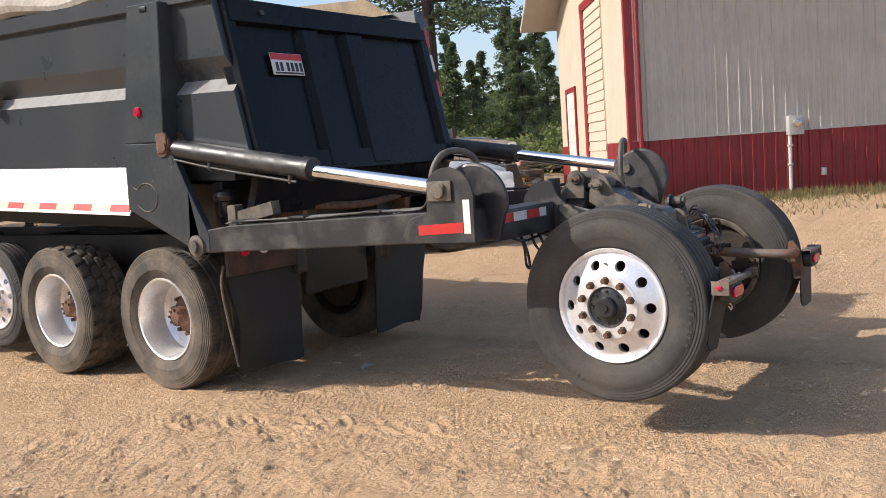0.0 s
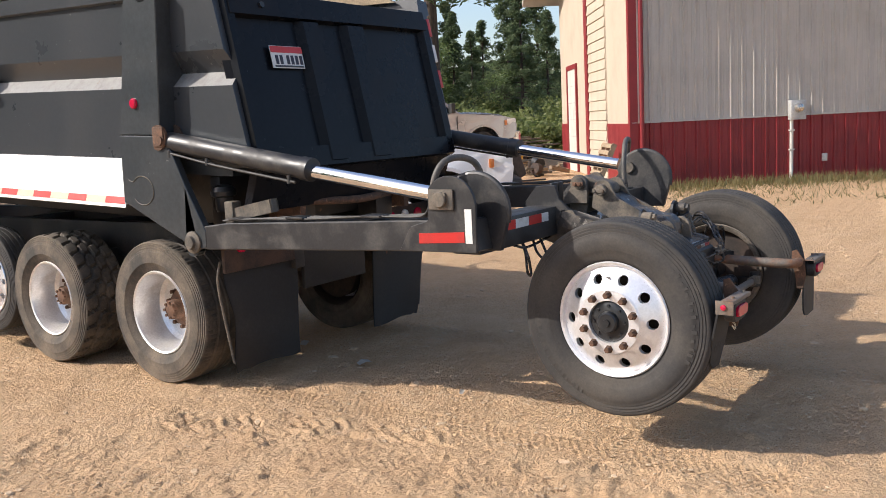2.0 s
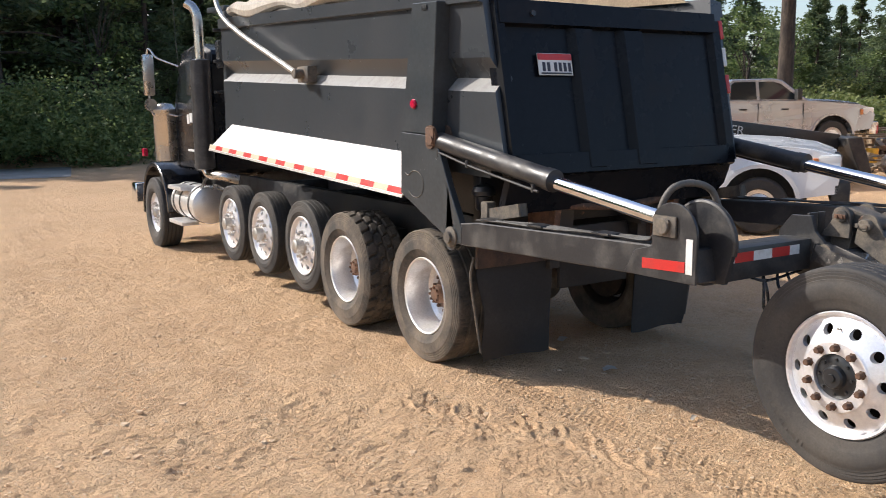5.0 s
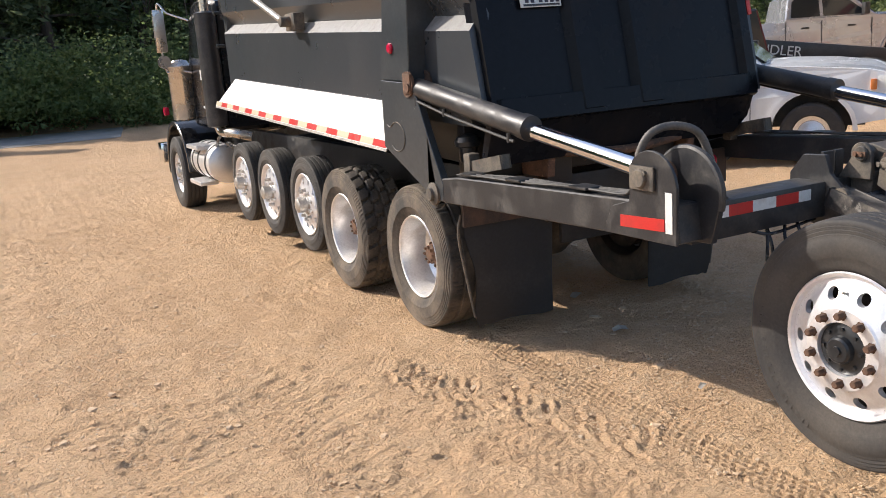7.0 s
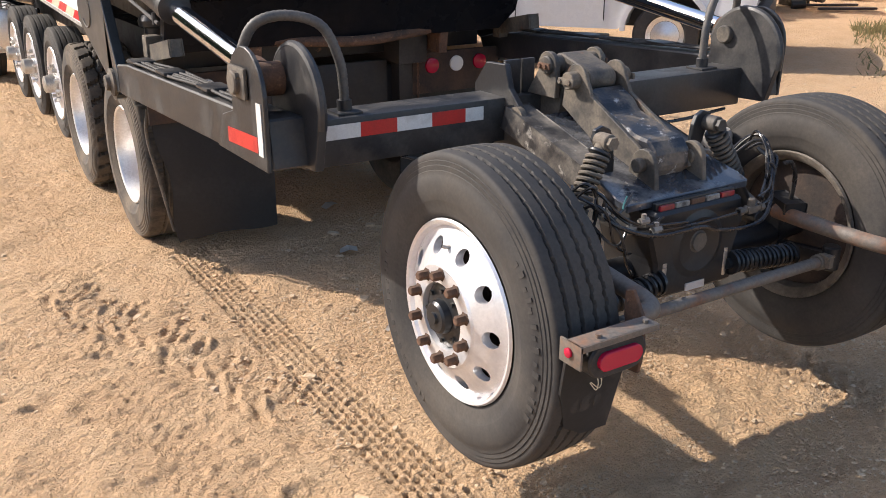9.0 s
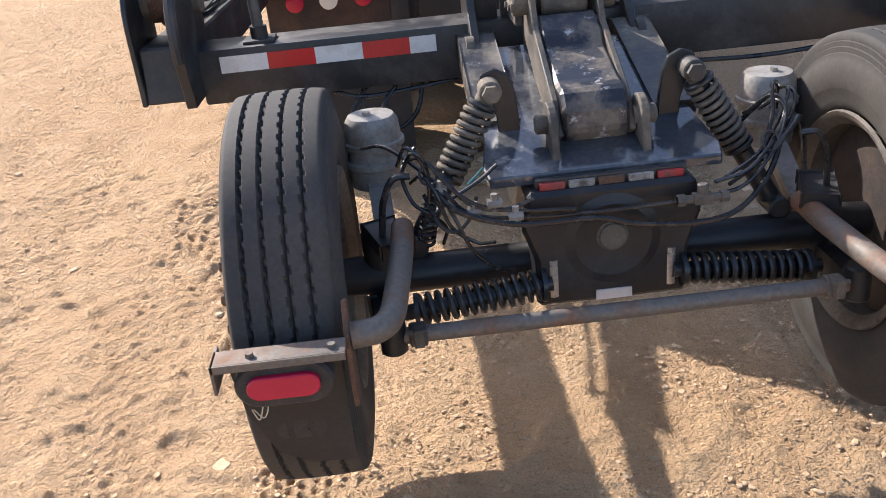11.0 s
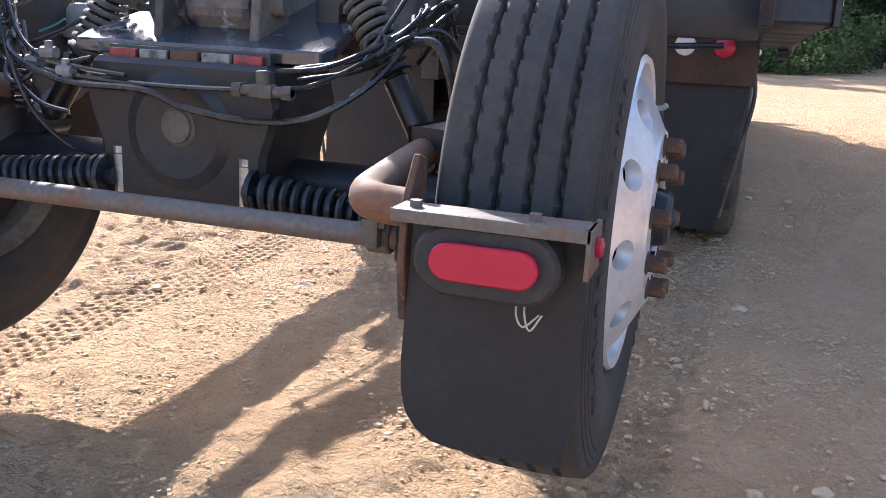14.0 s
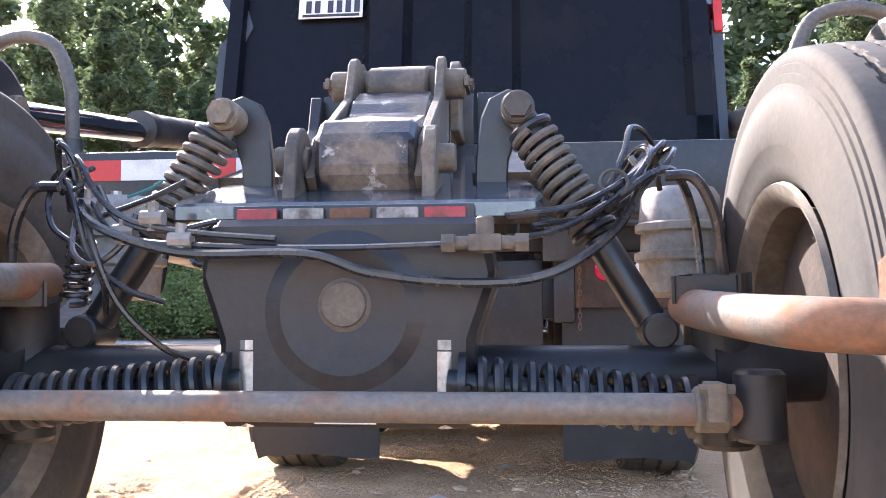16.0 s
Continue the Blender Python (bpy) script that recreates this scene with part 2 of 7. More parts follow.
def ground_material():
    m = material("packed_dirt", (0.45, 0.33, 0.21), 0.95, 0, 0.2)
    t = m.node_tree
    n, l = t.nodes, t.links
    b = n["Principled BSDF"]
    co = n.new("ShaderNodeTexCoord")

    def tex(sc, detail=8.0, rough=0.65):
        x = n.new("ShaderNodeTexNoise")
        x.inputs["Scale"].default_value, x.inputs["Detail"].default_value, x.inputs["Roughness"].default_value = sc, detail, rough
        l.new(co.outputs["Object"], x.inputs["Vector"])
        return x.outputs["Fac"]

    def ramp(src, lo, hi, a=0.0, c=1.0):
        r = n.new("ShaderNodeMapRange")
        for key, v in zip(("From Min", "From Max", "To Min", "To Max"), (lo, hi, a, c)):
            r.inputs[key].default_value = v
        l.new(src, r.inputs["Value"])
        return r.outputs[0]

    def blend(f, a, c):
        x = n.new("ShaderNodeMix")
        x.data_type = "RGBA"
        l.new(f, x.inputs["Factor"])
        for key, v in (("A", a), ("B", c)):
            if isinstance(v, tuple):
                x.inputs[key].default_value = (*v, 1)
            else:
                l.new(v, x.inputs[key])
        return x.outputs["Result"]

    c = blend(ramp(tex(0.35), 0.38, 0.66), (0.69, 0.455, 0.265), (0.58, 0.375, 0.215))
    c = blend(ramp(tex(3.5), 0.45, 0.72), c, (0.70, 0.485, 0.295))
    c = blend(ramp(tex(22, 9, 0.85), 0.53, 0.66), c, (0.44, 0.285, 0.165))
    c = blend(ramp(tex(75, 6, 0.85), 0.55, 0.64), c, (0.78, 0.58, 0.39))
    c = blend(ramp(tex(140, 4, 0.9), 0.57, 0.64), c, (0.25, 0.165, 0.10))
    l.new(c, b.inputs["Base Color"])
    bp = n.new("ShaderNodeBump")
    bp.inputs["Strength"].default_value, bp.inputs["Distance"].default_value = 0.85, 0.026
    hsum = n.new("ShaderNodeMath")
    hsum.operation = "ADD"
    l.new(tex(60, 10, 0.75), hsum.inputs[0])
    l.new(ramp(tex(9, 10, 0.72), 0, 1, 0, 0.9), hsum.inputs[1])
    # angular crumbs at two sizes
    total = hsum.outputs[0]
    # broken crust: low scarps round small plates
    for sc, height in ((26, 0.34), (52, 0.28)):
        crust = n.new("ShaderNodeMath")
        l.new(ramp(tex(sc, 4, 0.6), 0.50, 0.55, 0, height), crust.inputs[0])
        l.new(total, crust.inputs[1])
        total = crust.outputs[0]
    for sc, amount in ((27, 0.6), (95, 0.28)):
        cell = n.new("ShaderNodeTexVoronoi")
        cell.inputs["Scale"].default_value = sc
        l.new(co.outputs["Object"], cell.inputs["Vector"])
        more = n.new("ShaderNodeMath")
        more.operation = "MULTIPLY_ADD"
        more.inputs[1].default_value = -amount
        l.new(cell.outputs["Distance"], more.inputs[0])
        l.new(total, more.inputs[2])
        total = more.outputs[0]
    l.new(total, bp.inputs["Height"])
    l.new(bp.outputs[0], b.inputs["Normal"])
    return m


M_DIRT = ground_material()
M_PEBBLE = worn("pebbles", (0.62, 0.42, 0.25), (0.60, 0.45, 0.30), 5, 0.4, 0.6, 0.9, 0.95, bump=0.2, fine=90)


# ---- building tools ----
def empty(name, label, category, group="", kind=""):
    return tagged(new(name), label, category, group, kind)


def part(name, bm, mat, parent=None, label="", flat=False):
    me = bpy.data.meshes.new(name)
    if not flat:
        for f in bm.faces:
            f.smooth = True
    bm.normal_update()
    bm.to_mesh(me)
    bm.free()
    if not flat:
        me.set_sharp_from_angle(angle=radians(32))
    me.materials.append(mat)
    ob = new(name, me)
    if parent is not None:
        ob.parent = parent
    if label:
        ob["label"] = label
    return ob


def again(ob, m, parent=None):
    """One more of a part, on the same mesh, with its own parts, at the pose m."""
    c = copy_thing(ob, m)
    c.parent = parent if parent is not None else ob.parent
    return c


def B():
    return bmesh.new()


def box(bm, x0, x1, y0, y1, z0, z1, bevel=0.0, m=None):
    r = bmesh.ops.create_cube(bm, size=1.0)
    vs = r["verts"]
    for v in vs:
        v.co = Vector((x0 + (x1 - x0) * (v.co.x + 0.5), y0 + (y1 - y0) * (v.co.y + 0.5), z0 + (z1 - z0) * (v.co.z + 0.5)))
    if m is not None:
        for v in vs:
            v.co = m @ v.co
    if bevel:
        es = list({e for v in vs for e in v.link_edges})
        bmesh.ops.bevel(bm, geom=es, offset=bevel, segments=2, affect="EDGES", profile=0.6)
    return bm


def bar(bm, p0, p1, w, h, up=(0, 0, 1), bevel=0.0):
    """A square bar from p0 to p1, w wide and h high."""
    p0, p1 = Vector(p0), Vector(p1)
    d = p1 - p0
    side = d.cross(Vector(up)).normalized()
    top = side.cross(d).normalized()
    rot = Matrix((side, d.normalized(), top)).transposed().to_4x4()
    return box(bm, -w / 2, w / 2, 0, d.length, -h / 2, h / 2, bevel, Matrix.Translation(p0) @ rot)


def ring_frame(d):
    d = Vector(d).normalized()
    a = d.cross(Vector((0, 0, 1)) if abs(d.z) < 0.9 else Vector((1, 0, 0))).normalized()
    return d, a, d.cross(a)


def lathe(bm, origin, axis, profile, n=32, caps=True):
    """Turns a profile of (along, radius) about an axis."""
    d, a, c = ring_frame(axis)
    o = Vector(origin)
    rings = []
    for s, r in profile:
        rings.append([bm.verts.new(o + d * s + (a * math.cos(2 * math.pi * k / n) + c * math.sin(2 * math.pi * k / n)) * max(r, 1e-4)) for k in range(n)])
    for r0, r1 in zip(rings, rings[1:]):
        for k in range(n):
            bm.faces.new((r0[k], r0[(k + 1) % n], r1[(k + 1) % n], r1[k]))
    if caps:
        for r in (rings[0], rings[-1]):
            bm.faces.new(r if r is rings[-1] else r[::-1])
    return bm


def cyl(bm, p0, p1, r, n=20, r1=None, edge=0.0):
    p0, p1 = Vector(p0), Vector(p1)
    h = (p1 - p0).length
    r1 = r if r1 is None else r1
    pr = [(0, r), (h, r1)] if not edge else [(0, r - edge), (edge, r), (h - edge, r1), (h, r1 - edge)]
    return lathe(bm, p0, p1 - p0, pr, n)


def curve_points(pts, steps=6):
    """A smooth line through the points."""
    p = [Vector(q) for q in pts]
    p = [p[0] * 2 - p[1]] + p + [p[-1] * 2 - p[-2]]
    out = []
    for i in range(1, len(p) - 2):
        for s in range(steps):
            t = s / steps
            a, b, c, d = p[i - 1], p[i], p[i + 1], p[i + 2]
            out.append(0.5 * (2 * b + (c - a) * t + (2 * a - 5 * b + 4 * c - d) * t * t + (3 * b - a - 3 * c + d) * t ** 3))
    out.append(p[-2])
    return out


def tube(bm, pts, r, n=8, smooth=6, ribs=0.0, radii=None):
    line = curve_points(pts, smooth) if smooth else [Vector(p) for p in pts]
    ref = None
    rings = []
    for i, p in enumerate(line):
        d = (line[min(i + 1, len(line) - 1)] - line[max(i - 1, 0)]).normalized()
        if ref is None:
            ref = d.cross(Vector((0, 0, 1)) if abs(d.z) < 0.9 else Vector((1, 0, 0))).normalized()
        ref = (ref - d * ref.dot(d)).normalized()
        c = d.cross(ref)
        rad = (radii(i / (len(line) - 1)) if radii else r) + (ribs * (i % 2) if ribs else 0)
        rings.append([bm.verts.new(p + (ref * math.cos(2 * math.pi * k / n) + c * math.sin(2 * math.pi * k / n)) * rad) for k in range(n)])
    for r0, r1 in zip(rings, rings[1:]):
        for k in range(n):
            bm.faces.new((r0[k], r0[(k + 1) % n], r1[(k + 1) % n], r1[k]))
    bm.faces.new(rings[0][::-1])
    bm.faces.new(rings[-1])
    return bm


def prism(bm, poly, lo, hi, axis="x", bevel=0.0, m=None):
    """A flat outline, thick from lo to hi along an axis. For x the outline is (y, z), for y (x, z), for z (x, y)."""
    put = {"x": lambda a, b, s: (s, a, b), "y": lambda a, b, s: (a, s, b), "z": lambda a, b, s: (a, b, s)}[axis]
    lower = [bm.verts.new(put(a, b, lo)) for a, b in poly]
    upper = [bm.verts.new(put(a, b, hi)) for a, b in poly]
    fs = [bm.faces.new(lower), bm.faces.new(upper)]
    for k in range(len(poly)):
        j = (k + 1) % len(poly)
        fs.append(bm.faces.new((lower[k], lower[j], upper[j], upper[k])))
    bmesh.ops.recalc_face_normals(bm, faces=fs)
    if m is not None:
        for v in lower + upper:
            v.co = m @ v.co
    if bevel:
        es = list({e for f in fs for e in f.edges})
        bmesh.ops.bevel(bm, geom=es, offset=bevel, segments=1, affect="EDGES")
    return bm


def coil(bm, p0, p1, radius, wire, turns, n=7):
    p0, p1 = Vector(p0), Vector(p1)
    d, a, c = ring_frame(p1 - p0)
    h = (p1 - p0).length
    steps = int(turns * 16)
    pts = [p0 + d * (h * i / steps) + (a * math.cos(2 * math.pi * i / 16) + c * math.sin(2 * math.pi * i / 16)) * radius for i in range(steps + 1)]
    return tube(bm, pts, wire, n, 0)


def arc(cy, cz, r, a0, a1, n):
    return [(cy + r * math.cos(radians(a0 + (a1 - a0) * k / n)), cz + r * math.sin(radians(a0 + (a1 - a0) * k / n))) for k in range(n + 1)]


def quick_mesh(name, verts, faces, mat, parent=None, label="", smooth=False):
    me = bpy.data.meshes.new(name)
    me.from_pydata(verts, [], faces)
    if smooth:
        me.shade_smooth()
    me.materials.append(mat)
    ob = new(name, me)
    if parent is not None:
        ob.parent = parent
    if label:
        ob["label"] = label
    return ob


# ---- ground ----
def spread(fine0, fine1, step, far, growth=1.16):
    mid = list(np.arange(fine0, fine1 + 1e-6, step))
    up, s = [], step
    while (up[-1] if up else fine1) < far:
        s *= growth
        up.append((up[-1] if up else fine1) + s)
    down, s = [], step
    while (down[-1] if down else fine0) > -far:
        s *= growth
        down.append((down[-1] if down else fine0) - s)
    return np.array(down[::-1] + mid + up)


def smooth_noise(shape_x, shape_y, cell, seed):
    rng = np.random.default_rng(seed)
    table = rng.random((256, 256))
    gx, gy = np.meshgrid(shape_x / cell, shape_y / cell)
    ix, iy = np.floor(gx).astype(int), np.floor(gy).astype(int)
    fx, fy = gx - ix, gy - iy
    fx, fy = fx * fx * (3 - 2 * fx), fy * fy * (3 - 2 * fy)
    g = lambda a, b: table[a % 256, b % 256]
    return (g(ix, iy) * (1 - fx) + g(ix + 1, iy) * fx) * (1 - fy) + (g(ix, iy + 1) * (1 - fx) + g(ix + 1, iy + 1) * fx) * fy - 0.5


def rise(x, y):
    """The yard climbs gently towards the shed and behind the truck's tail."""
    s = np.clip((np.asarray(x, float) - 3.0) / 9.0, 0, 1)
    d = np.clip((np.asarray(y, float) - 3.5) / 4.0, 0, 1) * np.clip((5.0 - np.asarray(x, float)) / 4.0, 0, 1)
    q = np.clip((0.1 - np.asarray(y, float)) / 4.6, 0, 1)
    b = np.clip((np.asarray(x, float) - 11.0) / 4.0, 0, 1) * np.clip((np.asarray(y, float) - 7.0) / 3.0, 0, 1)
    side = np.clip((9.0 - np.asarray(x, float)) / 6.0, 0, 1)
    tail = 0.04 * q * (1 - q * q * q / 4) / 0.75 * np.clip(q / 0.12, 0, 1) ** 0.5
    return 0.32 * s * s * (3 - 2 * s) - 0.08 * d * d * (3 - 2 * d) + tail * side * side * (3 - 2 * side) + 0.35 * b * b * (3 - 2 * b)


def build_ground():
    xs, ys = spread(-5.6, 3.6, 0.026, 420), spread(-5.6, 7.0, 0.030, 420)
    # closer lines where the tyre prints run
    xs = np.unique(np.round(np.concatenate([xs[(xs < -1.85) | (xs > -0.80)], np.arange(-1.85, -1.105, 0.0115), np.arange(-1.10, -0.795, 0.0075)]), 4))
    ys = np.unique(np.round(np.concatenate([ys[(ys < -4.4) | (ys > -0.4)], np.arange(-4.4, -0.395, 0.0115)]), 4))
    gx, gy = np.meshgrid(xs, ys)
    h = rise(gx, gy)
    near = np.clip(1.6 - 0.07 * np.hypot(gx + 1, gy), 0.0, 1.0)
    h = h + near * (0.030 * smooth_noise(xs, ys, 0.9, 1) + 0.028 * smooth_noise(xs, ys, 0.31, 2) + 0.018 * smooth_noise(xs, ys, 0.12, 3)
                    + 0.010 * smooth_noise(xs, ys, 0.055, 4))
    # clods kicked up in patches
    patch = np.clip(3 * smooth_noise(xs, ys, 0.8, 21) + 0.9, 0.15, 1)
    h = h + near * patch * (0.055 * np.clip(smooth_noise(xs, ys, 0.085, 22) - 0.17, 0, 1) + 0.06 * np.clip(smooth_noise(xs, ys, 0.05, 23) - 0.18, 0, 1))
    # tyre prints: chevron blocks pressed in two lanes
    for centre, half, y0, y1, depth in ((-1.62, 0.16, -6, 9, 0.007), (-2.5, 0.2, -6, 12, 0.009), (-3.3, 0.2, -6, 12, 0.009), (0.98, 0.13, -6, 6, 0.018)):
        wander = centre + 0.05 * np.sin(gy * 0.8 + centre)
        u = (gx - wander) / half
        inside = np.clip(1.15 - np.abs(u), 0, 0.15) / 0.15 * ((gy > y0) & (gy < y1))
        lug = np.sin(2 * np.pi * (gy / 0.085 + 0.9 * np.abs(u))) * np.sin(2 * np.pi * u * 1.6)
        h = h + inside * depth * (np.clip(lug * 2.5, -1, 1) * 0.6 - 0.5)
    # the crisp print of the last tyre: five rows of small staggered blocks in a packed lane
    u = (gx + 0.955 + 0.012 * np.sin(1.7 * gy)) / 0.118
    lane = np.clip((1.08 - np.abs(u)) / 0.12, 0, 1) * ((gy > -4.4) & (gy < -0.5))
    row = np.floor((u + 1) * 3.0)
    stud = (np.abs(((u + 1) * 3.0) % 1 - 0.5) < 0.29) & (((gy / 0.054 + 0.5 * (row % 2) + 0.25 * np.abs(u)) % 1) < 0.46)
    base = rise(gx, gy)
    h = base + (h - base) * (1 - 0.75 * lane) + lane * (-0.008 + np.where(stud, -0.018, 0.0) * np.clip(1.1 + 1.3 * smooth_noise(xs, ys, 0.35, 32), 0.2, 1.2) + 0.006 * smooth_noise(xs, ys, 0.03, 31))
    # bent tread bars left by a turning wheel
    bars = np.sin(2 * np.pi * (np.hypot(gx + 3.4, gy + 4.6) / 0.14)) * np.clip(1 - np.abs(np.hypot(gx + 0.6, gy + 5.2) - 2.35) / 0.22, 0, 1)
    h = h - near * 0.007 * np.clip(bars - 0.15, 0, 1)
    # separate cleat marks beside the print
    mark = random.Random(8)
    for k in range(22):
        f = (k // 2) / 10
        cx = -1.72 + 0.54 * f + (0.10 if k % 2 else -0.09) + mark.uniform(-0.03, 0.03)
        cy = -0.95 - 1.62 * f + (0.05 if k % 2 else 0.0) + mark.uniform(-0.03, 0.03)
        turn = radians((238 if k % 2 else 262) + mark.uniform(-9, 9))
        along = (gx - cx) * math.cos(turn) + (gy - cy) * math.sin(turn)
        across = (gy - cy) * math.cos(turn) - (gx - cx) * math.sin(turn) + (1.6 if k % 2 else -1.6) * along * along
        ends = np.clip((mark.uniform(0.09, 0.15) - np.abs(along)) / 0.03, 0, 1)
        h = h + ends * (-0.020 * np.exp(-(across / 0.018) ** 2) + 0.016 * np.exp(-((across - 0.038) / 0.015) ** 2)) * mark.uniform(0.6, 1.1)
    # short ruts across the yard
    rut = np.sin(2 * np.pi * (gx * 1.5 + gy * 0.55 + 1.2 * smooth_noise(xs, ys, 1.6, 9))) > 0.86
    h = h + near * rut * 0.012 * (smooth_noise(xs, ys, 0.5, 11) + 0.2)
    nx, ny = len(xs), len(ys)
    verts = np.stack([gx.ravel(), gy.ravel(), h.ravel()], 1)
    a = (np.arange(ny - 1)[:, None] * nx + np.arange(nx - 1)[None]).ravel()
    faces = np.stack([a, a + 1, a + nx + 1, a + nx], 1)
    me = bpy.data.meshes.new("ground")
    me.vertices.add(len(verts))
    me.vertices.foreach_set("co", verts.ravel().astype(np.float32))
    me.loops.add(faces.size)
    me.loops.foreach_set("vertex_index", faces.ravel().astype(np.int32))
    me.polygons.add(len(faces))
    me.polygons.foreach_set("loop_start", np.arange(0, faces.size, 4, dtype=np.int32))
    me.polygons.foreach_set("use_smooth", np.ones(len(faces), bool))
    me.update(calc_edges=True)
    me.materials.append(M_DIRT)
    return tagged(new("ground", me), "tan packed dirt yard with tyre prints and ruts", "ground", kind="structure")


build_ground()


def lumps(name, places, mat, label, category, seed=5):
    """Many small stones in one mesh."""
    rng = random.Random(seed)
    verts, faces = [], []
    base = [(1, 0, 0), (0, 1, 0), (-1, 0, 0), (0, -1, 0), (0.6, 0.6, 0.7), (-0.6, 0.5, 0.8), (-0.5, -0.6, 0.7), (0.6, -0.5, 0.75)]
    tris = [(0, 1, 4), (1, 5, 4), (1, 2, 5), (2, 6, 5), (2, 3, 6), (3, 7, 6), (3, 0, 7), (0, 4, 7), (4, 5, 6), (4, 6, 7)]
    for x, y, z, r in places:
        i = len(verts)
        ca, sa = math.cos(rng.random() * 6.3), math.sin(rng.random() * 6.3)
        sx, sy, sz = r * rng.uniform(0.7, 1.3), r * rng.uniform(0.6, 1.1), r * rng.uniform(0.4, 0.8)
        for bx, by, bz in base:
            jx, jy = bx * sx * rng.uniform(0.8, 1.2), by * sy * rng.uniform(0.8, 1.2)
            verts.append((x + jx * ca - jy * sa, y + jx * sa + jy * ca, z + bz * sz - 0.25 * r))
        faces += [tuple(i + k for k in t) for t in tris]
    return tagged(quick_mesh(name, verts, faces, mat), label, category, kind="stuff")


rng = random.Random(3)
stones = []
for _ in range(30000):
    x, y = rng.uniform(-5.5, 4), rng.uniform(-5.5, 7)
    stones.append((x, y, float(rise(x, y)), rng.choice((0.004, 0.004, 0.005, 0.006, 0.008, 0.012))))
for _ in range(62000):
    x, y = rng.uniform(-4.6, 2.2), rng.uniform(-4.7, 1.2)
    if abs(x + 0.955) > 0.12 and (math.sin(2.1 * x + 1.3 * y) + math.sin(3.7 * y - 2.9 * x + 1.0) + rng.uniform(-1.6, 1.6)) > -0.2:
        stones.append((x, y, float(rise(x, y)) + 0.004, rng.choice((0.003, 0.004, 0.004, 0.005, 0.006, 0.008))))
for _ in range(700):
    x, y = rng.uniform(-5, 4), rng.uniform(-4.5, 6)
    stones.append((x, y, float(rise(x, y)), rng.choice((0.012, 0.015, 0.018, 0.022, 0.03))))
for _ in range(1600):
    x, y = rng.uniform(4, 14), rng.uniform(-6, 12)
    stones.append((x, y, float(rise(x, y)), rng.choice((0.012, 0.02, 0.03))))
lumps("gravel", stones, M_PEBBLE, "loose tan pebbles and clods on the dirt yard", "gravel")

M_DRUM = worn("dark_rusty_drum", (0.055, 0.036, 0.027), (0.03, 0.026, 0.024), 9, 0.4, 0.65, 0.8, 0.95, bump=0.2, fine=90)
M_RIM_IN = worn("dirty_inner_rim", (0.10, 0.085, 0.07), (0.22, 0.19, 0.155), 6, 0.4, 0.7, 0.55, 0.9, metal=0.3, metal2=0.0, bump=0.15, fine=60)

# ---- wheels ----
def tyre_mesh(R, W, bead, kind):
    """A tyre about the x axis: its outer side looks to -x."""
    N, K = 288, 44
    th = np.arange(N) * 2 * np.pi / N
    flank = [(-0.36, bead - 0.004), (-0.43, bead + 0.012), (-0.47, bead + 0.035), (-0.497, bead + 0.30 * (R - bead)), (-0.503, bead + 0.31 * (R - bead)), (-0.5, bead + 0.52 * (R - bead)), (-0.492, R - 0.080), (-0.484, R - 0.077),
             (-0.478, R - 0.062), (-0.468, R - 0.060), (-0.470, R - 0.046), (-0.458, R - 0.044), (-0.460, R - 0.031), (-0.447, R - 0.029), (-0.45, R - 0.018), (-0.43, R - 0.010)]
    us = np.linspace(-0.415, 0.415, K)
    rows = []
    for u, r in flank:
        rows.append((np.full(N, u * W), np.full(N, r)))
    tri = lambda k: 2 * np.abs((th * k / (2 * np.pi)) % 1 - 0.5) - 0.5
    for u in us:
        r = np.full(N, R - 0.006 * (abs(u) / 0.415) ** 3)
        if kind == "rib":
            deep = np.zeros(N)
            for g in (-0.27, -0.095, 0.085, 0.26):
                deep = np.maximum(deep, (np.abs(u - g - 0.020 * tri(72)) < 0.017).astype(float))
            cut = (np.abs(tri(144)) < 0.09) & (min(abs(u - g) for g in (-0.27, -0.095, 0.085, 0.26)) < 0.045)
            r = r - 0.013 * deep - 0.005 * cut
        elif kind == "lug":
            lane = np.floor((u + 0.415) / 0.83 * 4)
            ph = (th * 26 / (2 * np.pi) + 0.5 * (lane % 2) + 1.3 * u) % 1
            gap = (ph < 0.22).astype(float)
            for g in (-0.2, 0.0, 0.2):
                gap = np.maximum(gap, (np.abs(u - g - 0.03 * tri(26)) < 0.026).astype(float))
            r = r - 0.023 * gap
        else:
            deep = np.zeros(N)
            for g in (-0.22, 0.0, 0.22):
                deep = np.maximum(deep, (np.abs(u - g) < 0.02).astype(float))
            cut = (((th * 90 / (2 * np.pi) + u) % 1) < 0.2) & (abs(u) > 0.22)
            r = r - 0.011 * deep - 0.006 * cut
        rows.append((np.full(N, u * W), r))
    for u, r in flank[::-1]:
        rows.append((np.full(N, -u * W), np.full(N, r)))
    X = np.stack([a for a, _ in rows])
    Rr = np.stack([b for _, b in rows])
    # a few raised bars where the moulded writing stands on the flank
    verts = np.stack([X, Rr * np.cos(th), Rr * np.sin(th)], -1).reshape(-1, 3)
    n = len(rows)
    faces = []
    for i in range(n - 1):
        for k in range(N):
            j = (k + 1) % N
            faces.append((i * N + k, (i + 1) * N + k, (i + 1) * N + j, i * N + j))
    me = bpy.data.meshes.new("tyre")
    me.from_pydata(verts.tolist(), [], faces)
    me.shade_smooth()
    me.set_sharp_from_angle(angle=radians(38))
    return me


